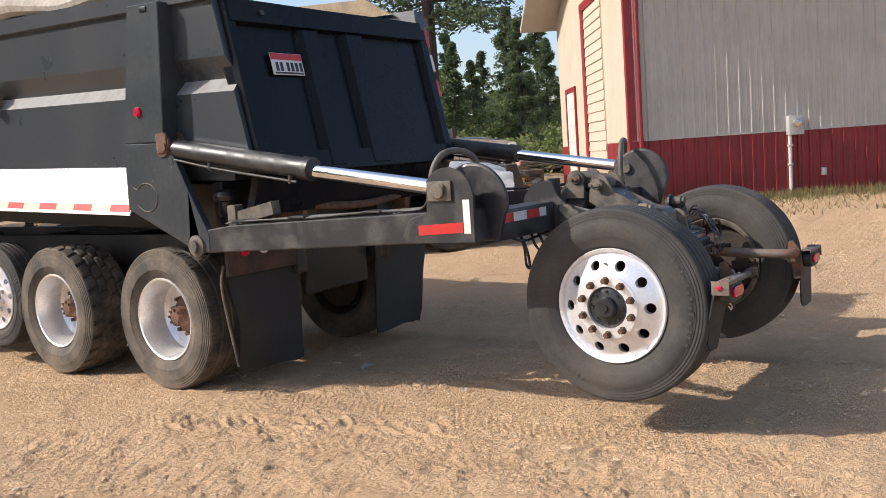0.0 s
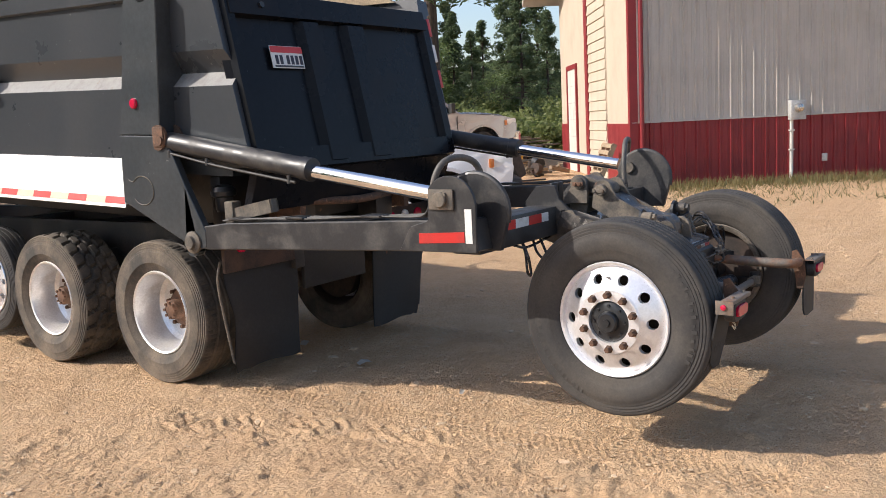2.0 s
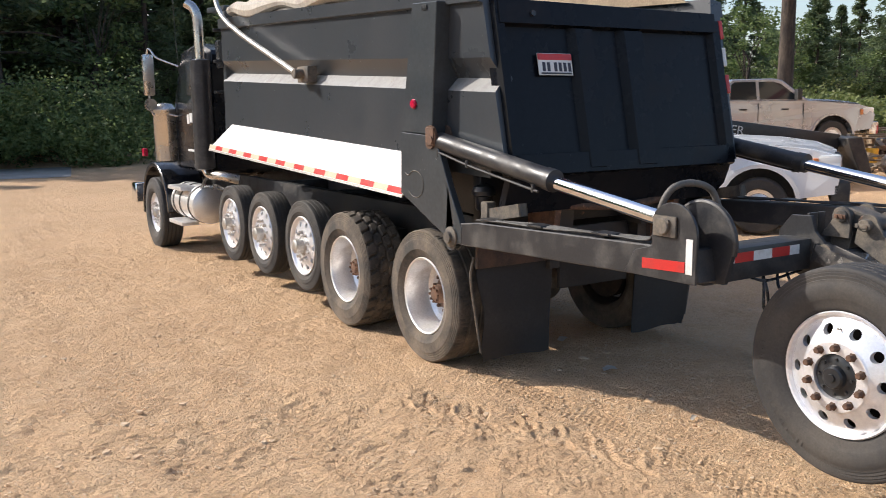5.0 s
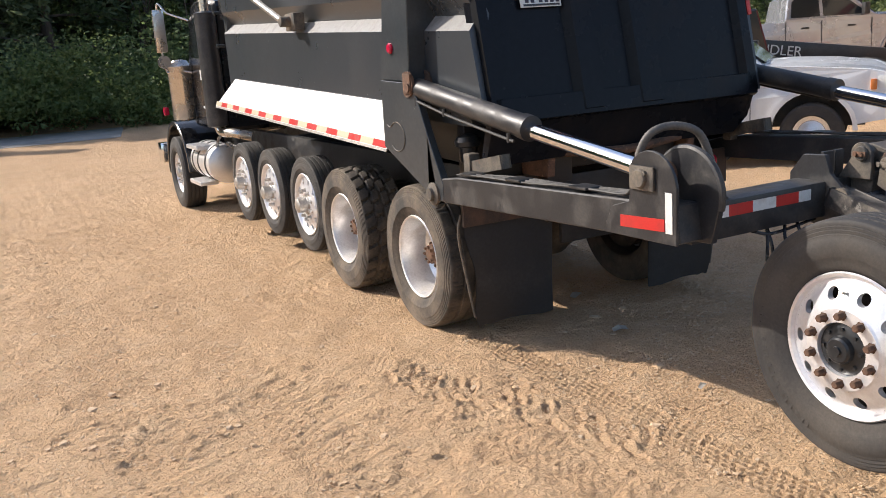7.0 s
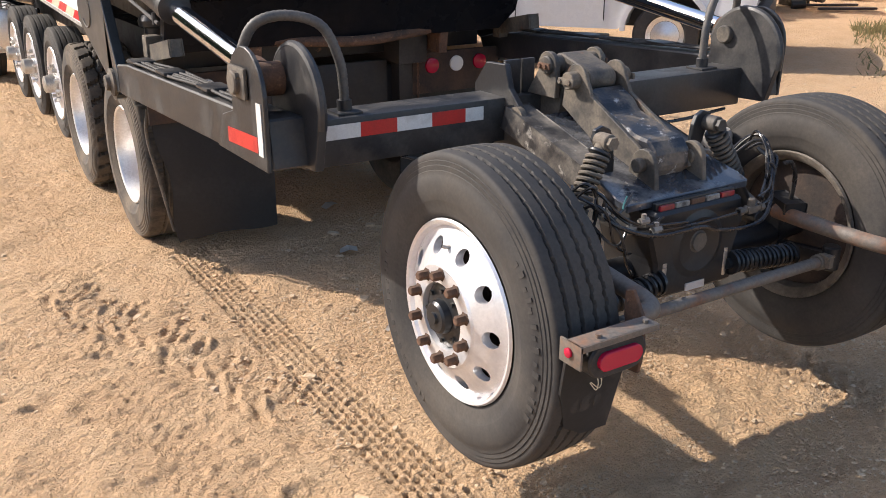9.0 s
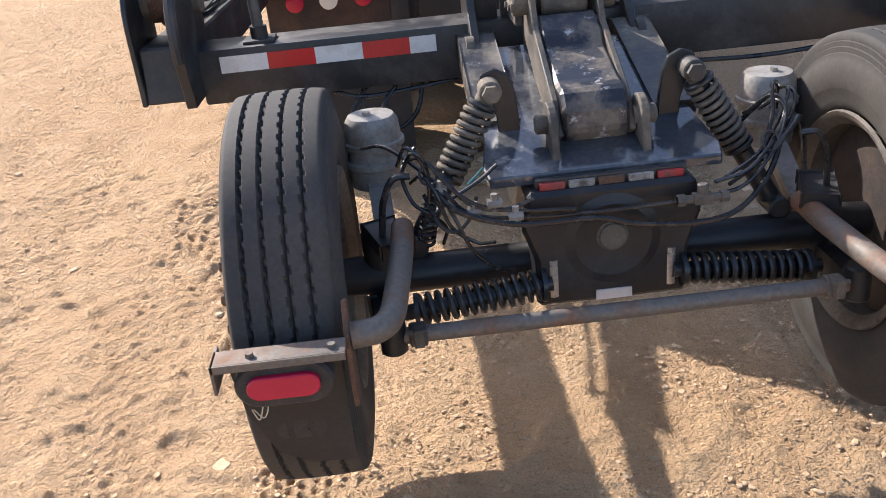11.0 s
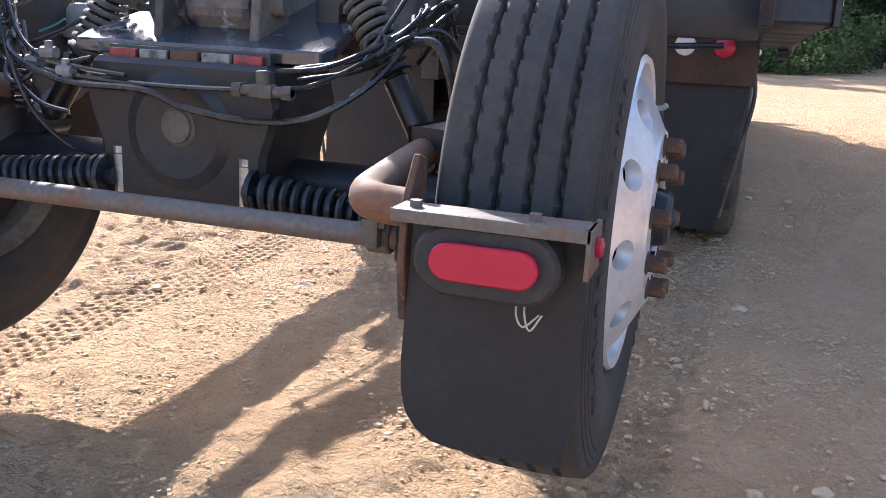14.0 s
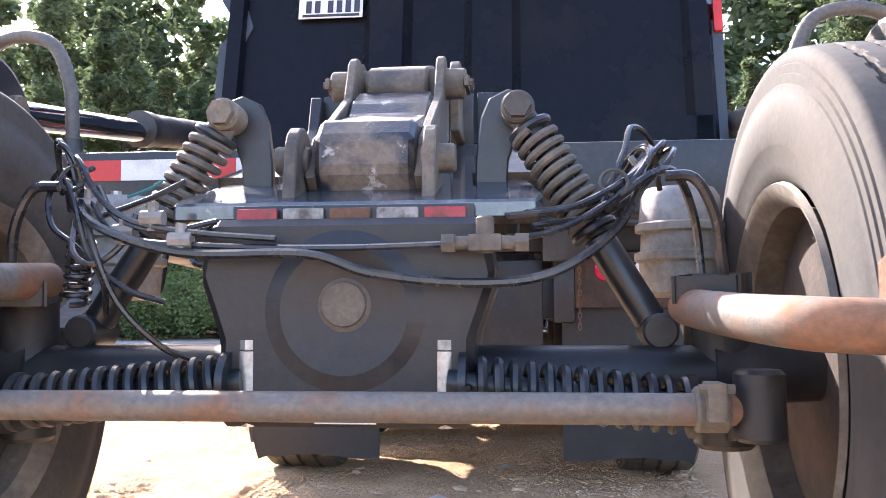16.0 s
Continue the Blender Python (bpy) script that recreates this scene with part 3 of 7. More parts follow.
def moulded_bars(R, bead, W, seed):
    """Raised marks on a tyre's flank, in the place of its moulded writing."""
    r = random.Random(seed)
    groups = []
    for a0, a1, rad in ((50, 118, 0.62), (205, 280, 0.62), (150, 178, 0.42)):
        a = a0
        while a < a1:
            w = r.uniform(3.0, 5.0)
            rr = bead + rad * (R - bead)
            bm = B()
            groups.append(bm)
            m = Matrix.Rotation(radians(a), 4, "X") @ Matrix.Translation((-W * 0.497, 0, rr))
            box(bm, -0.0007, 0.004, -0.008 * w / 4, 0.008 * w / 4, -0.014, r.choice((0.004, 0.014, 0.014)), 0, m)
            a += w * 1.25
    return groups


def holed_disc(bm, r0, r1, count, hole_at, hole_r, x_of, thick):
    """A disc with a ring of round holes; x_of(r) is its dish."""
    M = 24
    for s in range(count):
        mid = 2 * math.pi * s / count
        half = math.pi / count
        outline = []
        for k in range(M):
            t = 4 * k / M
            side, f = int(t), t - int(t)
            if side == 0:
                rr, an = r0 + 0 * f, mid - half + 2 * half * f
            elif side == 1:
                rr, an = r0 + (r1 - r0) * f, mid + half
            elif side == 2:
                rr, an = r1, mid + half - 2 * half * f
            else:
                rr, an = r1 - (r1 - r0) * f, mid - half
            outline.append((rr * math.cos(an), rr * math.sin(an)))
        cy, cz = hole_at * math.cos(mid), hole_at * math.sin(mid)
        rim, wall, out = [], [], []
        for (y, z) in outline:
            an = math.atan2(z - cz, y - cy)
            hy, hz = cy + hole_r * math.cos(an), cz + hole_r * math.sin(an)
            rim.append(bm.verts.new((x_of(math.hypot(hy, hz)), hy, hz)))
            wall.append(bm.verts.new((x_of(math.hypot(hy, hz)) + thick, hy, hz)))
            out.append(bm.verts.new((x_of(math.hypot(y, z)), y, z)))
        for k in range(M):
            j = (k + 1) % M
            bm.faces.new((rim[k], rim[j], out[j], out[k]))
            bm.faces.new((rim[j], rim[k], wall[k], wall[j]))
    bmesh.ops.remove_doubles(bm, verts=bm.verts, dist=1e-4)
    bmesh.ops.recalc_face_normals(bm, faces=bm.faces)
    return bm


def put_tyre(me, mat, wheel, label, marks=None):
    m = me.copy() if not me.materials else me
    if not m.materials:
        m.materials.append(mat)
    ob = new("tyre", m)
    ob.parent = wheel
    ob["label"] = label
    return ob


def lug_nuts(wheel, count, radius, x0, x1, mat, size=0.017, label="rusty lug nut"):
    bm = B()
    lathe(bm, (x0, 0, 0), (x1 - x0, 0, 0), [(0, size * 1.35), (0.006, size * 1.35), (0.008, size), (abs(x1 - x0) - 0.004, size), (abs(x1 - x0), size * 0.8)], 6)
    first = part("lug_nut", bm, mat, wheel, label, flat=True)
    for k in range(count):
        an = 2 * math.pi * (k + 0.5) / count
        m = Matrix.Translation((0, radius * math.cos(an), radius * math.sin(an)))
        if k == 0:
            first.matrix_basis = m
        else:
            again(first, m)


def rear_wheel():
    """Polished ten-hole disc wheel of the raised trailing axle."""
    dish = lambda r: -0.104 - 0.062 * max(0, min(1, (0.278 - r) / 0.105)) ** 0.8
    bm = B()
    lathe(bm, (0, 0, 0), (1, 0, 0), [(-0.118, 0.309), (-0.126, 0.303), (-0.122, 0.292), (-0.104, 0.284), (dish(0.272), 0.272)], 72, caps=False)
    holed_disc(bm, 0.176, 0.272, 10, 0.226, 0.0275, dish, 0.03)
    lathe(bm, (0, 0, 0), (1, 0, 0), [(dish(0.176), 0.176), (-0.171, 0.168), (-0.173, 0.112), (-0.14, 0.108)], 72, caps=False)
    wheel = part("wheel", bm, M_ALU, None, "polished aluminium disc wheel with ten round holes")
    bm = B()
    lathe(bm, (0, 0, 0), (1, 0, 0), [(-0.108, 0.288), (0.0, 0.262), (0.1, 0.268), (0.122, 0.29), (0.128, 0.305), (0.118, 0.309)], 48, caps=False)
    part("rim_barrel", bm, M_RIM_IN, wheel, "dirt-coated inner rim")
    bm = B()
    lathe(bm, (0, 0, 0), (1, 0, 0), [(-0.105, 0.110), (-0.155, 0.108), (-0.165, 0.085), (-0.168, 0.058), (-0.190, 0.054), (-0.198, 0.046), (-0.198, 0.02), (-0.206, 0.018)], 36)
    for k in range(8):
        an = 2 * math.pi * k / 8
        cyl(bm, (-0.160, 0.085 * math.cos(an), 0.085 * math.sin(an)), (-0.174, 0.085 * math.cos(an), 0.085 * math.sin(an)), 0.008, 6)
    part("hub", bm, M_BLACK, wheel, "black hub cap with a rusty ring")
    bm = B()
    lathe(bm, (0, 0, 0), (1, 0, 0), [(-0.02, 0.2), (-0.01, 0.262), (0.05, 0.262), (0.06, 0.2)], 32)
    part("brake_drum", bm, M_DRUM, wheel, "dark rusty brake drum")
    lug_nuts(wheel, 10, 0.143, -0.168, -0.208, M_RUST, 0.0165)
    bm = B()
    tube(bm, [(-0.12, 0.0, 0.226), (-0.150, 0.006, 0.228), (-0.160, 0.012, 0.232)], 0.006, 8, 3)
    part("valve_stem", bm, M_STEEL, wheel, "short valve stem")
    t = put_tyre(TYRE_RIB, M_TYRE, wheel, "dusty black rib-tread tyre with wavy grooves")
    for k, bm in enumerate(moulded_bars(0.522, 0.3, 0.265, 4)):
        part("moulded_mark", bm, M_TYRE, wheel, "raised marks on the tyre flank", flat=True)
    return wheel


def drive_wheel(me, mat, label):
    """Deep-dish wide single wheel of the drive axles, its hub far inside."""
    bm = B()
    lathe(bm, (0, 0, 0), (1, 0, 0), [(-0.175, 0.312), (-0.186, 0.305), (-0.180, 0.292), (-0.150, 0.282), (-0.05, 0.268), (0.02, 0.262), (0.045, 0.235), (0.05, 0.10)], 64, caps=False)
    wheel = part("wheel", bm, M_ALU_DULL, None, "deep-dish aluminium wheel with a recessed hub")
    bm = B()
    lathe(bm, (0, 0, 0), (1, 0, 0), [(-0.16, 0.300), (0.16, 0.300), (0.19, 0.312)], 48, caps=False)
    part("rim_barrel", bm, M_DRUM, wheel, "dark dirt-coated inner rim")
    bm = B()
    lathe(bm, (0, 0, 0), (1, 0, 0), [(0.056, 0.10), (0.06, 0.24), (0.16, 0.245), (0.17, 0.20), (0.175, 0.08)], 32)
    part("brake_drum", bm, M_DRUM, wheel, "dark rusty brake drum")
    bm = B()
    lathe(bm, (0, 0, 0), (1, 0, 0), [(0.05, 0.14), (0.02, 0.135), (-0.02, 0.08), (-0.075, 0.072), (-0.085, 0.06), (-0.095, 0.03)], 30)
    for k in range(8):
        an = 2 * math.pi * k / 8
        cyl(bm, (-0.07, 0.056 * math.cos(an), 0.056 * math.sin(an)), (-0.10, 0.056 * math.cos(an), 0.056 * math.sin(an)), 0.011, 6)
    part("hub", bm, M_RUST, wheel, "rusty drive hub with studs")
    lug_nuts(wheel, 10, 0.143, 0.045, -0.005, M_RUST, 0.016)
    put_tyre(me, mat, wheel, label)
    return wheel


def small_wheel(hub_out, tyre):
    """Disc wheel of the lift and steer axles."""
    dish = lambda r: -0.085 - 0.02 * max(0, min(1, (0.27 - r) / 0.1))
    bm = B()
    lathe(bm, (0, 0, 0), (1, 0, 0), [(-0.112, 0.306), (-0.12, 0.300), (-0.115, 0.288), (-0.095, 0.278), (dish(0.268), 0.268)], 48, caps=False)
    holed_disc(bm, 0.18, 0.268, 10, 0.224, 0.026, dish, 0.03)
    lathe(bm, (0, 0, 0), (1, 0, 0), [(dish(0.18), 0.18), (-0.108, 0.17), (-0.108, 0.10), (-0.09, 0.09)], 40, caps=False)
    lathe(bm, (0, 0, 0), (1, 0, 0), [(-0.1, 0.285), (0.1, 0.285), (0.118, 0.306)], 40, caps=False)
    wheel = part("wheel", bm, M_ALU, None, "bright aluminium disc wheel")
    bm = B()
    lathe(bm, (0, 0, 0), (1, 0, 0), [(-0.09, 0.105), (-0.11, 0.1), (-0.12, 0.075), (-hub_out, 0.07), (-hub_out - 0.012, 0.05), (-hub_out - 0.014, 0.01)], 28)
    part("hub", bm, M_STEEL, wheel, "protruding steel hub")
    lug_nuts(wheel, 10, 0.143, -0.105, -0.145, M_STEEL, 0.017, "bright lug nut")
    put_tyre(tyre, M_TYRE, wheel, "dusty rib-tread tyre")
    return wheel


TYRE_RIB = tyre_mesh(0.522, 0.265, 0.300, "rib")
TYRE_LUG = tyre_mesh(0.535, 0.42, 0.305, "lug")
TYRE_WIDE = tyre_mesh(0.535, 0.42, 0.305, "plain")
TYRE_SMALL = tyre_mesh(0.465, 0.25, 0.298, "rib")
TYRE_FRONT = tyre_mesh(0.535, 0.32, 0.298, "rib")

truck = empty("dump_truck", "black dump truck with a raised trailing axle on the dirt yard", "dump truck")
FLIP = Matrix.Rotation(math.pi, 4, "Z")


def place_wheels(make, spots):
    first = make()
    first.parent = truck
    for k, (x, y, z) in enumerate(spots):
        m = Matrix.Translation((x, y, z)) @ Matrix.Rotation(0.4 * k, 4, "X")
        if x > 0:
            m = Matrix.Translation((x, y, z)) @ FLIP @ Matrix.Rotation(0.5 * k, 4, "X")
        if k == 0:
            first.matrix_basis = m
        else:
            again(first, m)
    return first


AXLE_Y, AXLE_Z = -3.505, 0.745
place_wheels(rear_wheel, [(-0.81, AXLE_Y, AXLE_Z), (0.81, AXLE_Y, AXLE_Z)])
place_wheels(lambda: drive_wheel(TYRE_WIDE, M_TYRE_DRIVE, "wide tan-dusted tyre with plain ribs"), [(-0.945, 0.0, 0.53), (0.945, 0.0, 0.53)])
place_wheels(lambda: drive_wheel(TYRE_LUG, M_TYRE_DRIVE, "wide dirt-caked tyre with block tread"), [(-0.945, 1.43, 0.53), (0.945, 1.43, 0.53)])
place_wheels(lambda: small_wheel(0.20, TYRE_SMALL), [(s * 1.0, y, 0.62) for y in (2.42, 3.54, 4.58) for s in (-1, 1)])
place_wheels(lambda: small_wheel(0.15, TYRE_FRONT), [(-1.07, 7.76, 0.455), (1.07, 7.76, 0.455)])

# ---- dump box, nose slightly up ----
TILT = Matrix.Translation((0, 0, 1.35)) @ Matrix.Rotation(radians(2.3), 4, "X") @ Matrix.Translation((0, 0, -1.35))


def boxed(ob):
    ob.matrix_basis = TILT @ ob.matrix_basis
    return ob


def both(make):
    """A part and its mirror image on the other side of the truck."""
    for s in (-1, 1):
        make(s)


def side_wall(s):
    x = lambda v: s * v
    outer = [(1.15, 1.62), (1.16, 2.15), (1.075, 2.24), (1.165, 2.38), (1.17, 2.74), (1.205, 2.75), (1.205, 2.86), (1.08, 2.88), (1.06, 2.74), (1.06, 2.40), (1.0, 2.24), (1.06, 2.10), (1.06, 1.62)]
    bm = prism(B(), [(x(a), b) for a, b in outer], -0.80, 4.50, "y")
    bmesh.ops.recalc_face_normals(bm, faces=bm.faces)
    for v in bm.verts:
        if v.co.y < 0:
            v.co.y = -0.83 - (2.76 - v.co.z) * 0.255
    bm.normal_update()
    # upward groove faces get the lighter colour that stands for sun glare plus dust
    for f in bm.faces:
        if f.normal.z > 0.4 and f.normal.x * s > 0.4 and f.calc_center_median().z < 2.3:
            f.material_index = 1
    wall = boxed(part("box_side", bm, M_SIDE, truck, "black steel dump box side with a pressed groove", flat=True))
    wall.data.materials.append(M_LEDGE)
    skirt = part("skirt_panel", prism(B(), [(0.06, 0.0), (4.78, 0.0), (4.24, 0.34), (0.06, 0.34)], -0.005, 0.005, "x"), M_WHITE, truck, "flared white side panel", flat=True)
    m = Matrix.Translation((x(1.272), 0, 1.335)) @ Matrix.Rotation(math.atan2(-s * 0.118, 0.335), 4, "Y")
    boxed(skirt)
    skirt.matrix_basis = TILT @ m
    bm = B()
    box(bm, -0.004, 0.004, 0.06, 4.78, -0.02, 0.004)
    part("skirt_lip", bm, M_STEEL, skirt, "thin folded lip")
    for k in range(20):
        y = 0.07 + k * 0.2355
        bm = box(B(), -0.009 if s > 0 else 0.0055, -0.0055 if s > 0 else 0.009, y, min(y + 0.2348, 4.77), 0.006, 0.056)
        # the outer face looks away from the truck
        for v in bm.verts:
            v.co.x = -v.co.x
        part("tape", bm, M_TAPE_RED if k % 2 == 0 else M_TAPE_CREAM, skirt, flat=True)


M_TAPE_CREAM = worn("faded_tape", (0.55, 0.48, 0.34), (0.42, 0.36, 0.26), 8, 0.5, 0.8, 0.4, 0.6, bump=0.04, fine=200, tone=0.12)
both(side_wall)

bm = prism(B(), [(-1.12, 1.56), (1.12, 1.56), (1.12, 1.64), (-1.12, 1.64)], -0.9, 4.50, "y")
boxed(part("box_floor", bm, M_BOX, truck, flat=True))
bm = box(B(), -1.14, 1.14, 4.45, 4.55, 1.56, 2.95, 0.01)
box(bm, -1.12, 1.12, 4.53, 5.15, 2.96, 3.02, 0.01)
boxed(part("box_front", bm, M_BOX, truck, "black box front with a cab guard"))
for k in range(3):
    for s in (-1, 1):
        z = 2.0 + 0.36 * k
        boxed(part("rung", box(B(), min(s * 1.02, s * 1.24), max(s * 1.02, s * 1.24), 4.55, 4.61, z, z + 0.035, 0.006), M_BLACK, truck, "short black ladder rung"))


def pillar(s):
    lo, hi = sorted((s * 1.07, s * 1.285))
    outline = [(0.05, 1.83), (-0.09, 2.77), (-0.43, 2.77), (-0.385, 1.83)]
    bm = prism(B(), outline, lo, hi, "x", 0.006)
    boxed(part("pillar", bm, M_BOX, truck, "broad black box-section post", flat=True))
    lo, hi = sorted((s * 1.24, s * 1.292))
    outline = [(0.05, 1.825), (-0.40, 1.825), (-0.50, 1.72), (-0.62, 1.50), (-0.80, 1.21), (-0.80, 1.10)] + arc(-0.66, 1.105, 0.075, -20, -150, 5)[1:] + [(0.05, 1.36)]
    boxed(part("hinge_plate", prism(B(), outline, lo, hi, "x", 0.004), M_BOX, truck, "thick black hinge plate with weld scars", flat=True))
    bm = B()
    lathe(bm, (s * 1.285, -0.16, 2.04), (s, 0, 0), [(0, 0.036), (0.012, 0.036), (0.02, 0.028), (0.024, 0.0)], 20)
    part("marker_lamp", bm, M_LENS, truck, "round red marker lamp")
    bm = B()
    lathe(bm, (s * 1.285, -0.665, 1.10), (s, 0, 0), [(0, 0.075), (0.02, 0.075), (0.026, 0.06), (0.03, 0.045), (0.05, 0.04), (0.052, 0.0)], 24)
    part("pivot_bolt", bm, M_DUSTY, truck, "big dusty pivot bolt")
    bm = B()
    pts = [(s * 1.294, 0.0 - 0.02, 1.52)] + [(s * 1.294, -0.17 + 0.12 * math.cos(a), 1.45 + 0.10 * math.sin(a)) for a in np.linspace(0.6, 5.6, 12)]
    tube(bm, pts, 0.004, 5, 2)
    boxed(part("weld_scar", bm, M_DUSTY, truck, "rough weld line"))
    bm = box(B(), min(s * 1.284, s * 1.294), max(s * 1.284, s * 1.294), -0.31, -0.24, 2.715, 2.75, 0.004)
    boxed(part("hook_plate", bm, M_BLACK, truck))


both(pillar)

# tailgate
GATE = TILT @ Matrix.Translation((0, -1.115, 1.60)) @ Matrix.Rotation(radians(-14.2), 4, "X")
bm = prism(B(), [(-1.12, 0.0), (1.12, 0.0), (1.12, 1.12), (1.04, 1.20), (-1.06, 1.22), (-1.12, 1.20)], 0.0, 0.08, "y", 0.004)
gate = part("tailgate", bm, M_GATE, truck, "black steel tailgate with pressed panels", flat=True)
gate.matrix_basis = GATE


def gate_rib(x0, x1, z0, z1, proud=0.055, slope=0.025):
    bm = B()
    f = [bm.verts.new(v) for v in ((x0, 0.002, z0), (x1, 0.002, z0), (x1, 0.002, z1), (x0, 0.002, z1))]
    t = [bm.verts.new(v) for v in ((x0 + slope, -proud, z0 + slope * 0.5), (x1 - slope, -proud, z0 + slope * 0.5), (x1 - slope, -proud, z1 - slope * 0.5), (x0 + slope, -proud, z1 - slope * 0.5))]
    for k in range(4):
        j = (k + 1) % 4
        bm.faces.new((f[k], f[j], t[j], t[k]))
    bm.faces.new(t)
    bmesh.ops.recalc_face_normals(bm, faces=bm.faces)
    return part("gate_rib", bm, M_GATE, gate, flat=True)


gate_rib(-1.12, -1.03, 0.0, 1.2, 0.05, 0.012)
gate_rib(0.98, 1.12, 0.0, 1.14, 0.05, 0.03)
gate_rib(-1.10, 1.06, 1.02, 1.19, 0.06, 0.02)
gate_rib(-0.47, -0.24, 0.0, 1.03, 0.06, 0.04)
gate_rib(0.0, 0.26, 0.0, 1.03, 0.06, 0.04)
gate_rib(-1.10, 1.10, -0.02, 0.14, 0.05, 0.02)
bm = prism(B(), [(-1.10, -0.30), (1.0, -0.30), (1.10, -0.18), (1.10, 0.0), (-1.10, 0.0)], 0.0, 0.07, "y", 0.004)
lip = part("gate_apron", bm, M_GATE, gate, "black lower apron bent forward", flat=True)
lip.matrix_basis = Matrix.Rotation(radians(32), 4, "X")
bm = B()
cyl(bm, (-0.80, -0.02, 1.10), (-0.80, -0.075, 1.10), 0.02, 12)
box(bm, -0.86, -0.74, -0.03, 0.0, 1.05, 1.15, 0.01)
part("gate_latch", bm, M_BLACK, gate, "small round latch")
bm = box(B(), -0.81, -0.505, -0.03, -0.024, 0.715, 0.87, 0.002)
plate = part("number_plate", bm, M_TAPE_WHITE, gate, "white number plate with a red top band")
plate.location = (0.03, 0, -0.035)
part("plate_band", box(B(), -0.808, -0.507, -0.033, -0.0305, 0.822, 0.866), M_TAPE_RED, plate)
for k in range(6):
    x = -0.775 + 0.042 * k + (0.02 if k > 1 else 0)
    part("plate_bar", box(B(), x, x + 0.026, -0.033, -0.0305, 0.742, 0.805), material("plate_ink", (0.03, 0.03, 0.05), 0.6) if k == 0 else bpy.data.materials["plate_ink"], plate)
part("plate_foot", box(B(), -0.79, -0.52, -0.033, -0.0305, 0.722, 0.734), M_BEAM, plate)
for k in range(3):
    bm = box(B(), 1.12, 1.16, -0.03, 0.05, 0.55 + 0.22 * k, 0.70 + 0.22 * k, 0.005)
    part("gate_tape", bm, M_TAPE_RED if k % 2 == 0 else M_TAPE_WHITE, gate)

# tarp, plywood and tarp arms on the box
boxed(part("tarp", box(B(), -1.1, 1.1, 0.9, 4.3, 2.86, 2.9, 0.01), M_TARP, truck, "beige tarp sheet over the box"))
for k in range(3):
    bm = B()
    pts = [(-1.12 + 0.11 * k + 0.03 * math.sin(y * 3 + k), y, 2.93 + 0.05 * k % 0.07 + 0.03 * math.sin(5 * y + 2 * k)) for y in np.linspace(-0.3, 4.3, 16)]
    tube(bm, pts, 0.10, 10, 3, radii=lambda f, k=k: 0.075 + 0.02 * math.sin(17 * f + k))
    boxed(part("rolled_tarp", bm, M_TARP, truck, "crumpled beige tarp rolled along the box top"))
bm = prism(B(), [(-0.6, 2.86), (2.2, 2.86), (2.0, 3.1), (-0.3, 3.02)], 1.02, 1.05, "x")
boxed(part("side_board", bm, M_TAN_WOOD, truck, "tan plywood side board", flat=True))


def tarp_arm(s):
    bm = B()
    cyl(bm, (s * 1.16, 1.98, 2.33), (s * 1.33, 1.98, 2.33), 0.045, 18, edge=0.006)
    box(bm, min(s * 1.14, s * 1.24), max(s * 1.14, s * 1.24), 1.86, 2.10, 2.25, 2.40, 0.01)
    part("arm_pivot", bm, M_DUSTY, truck, "dusty tarp arm pivot")
    bm = B()
    tube(bm, [(s * 1.3, 2.00, 2.34), (s * 1.3, 3.80, 2.93), (s * 1.29, 4.25, 3.28), (s * 1.25, 4.4, 3.55)], 0.028, 12, 4)
    part("tarp_arm", bm, M_STEEL, truck, "bright aluminium tarp arm")


both(tarp_arm)


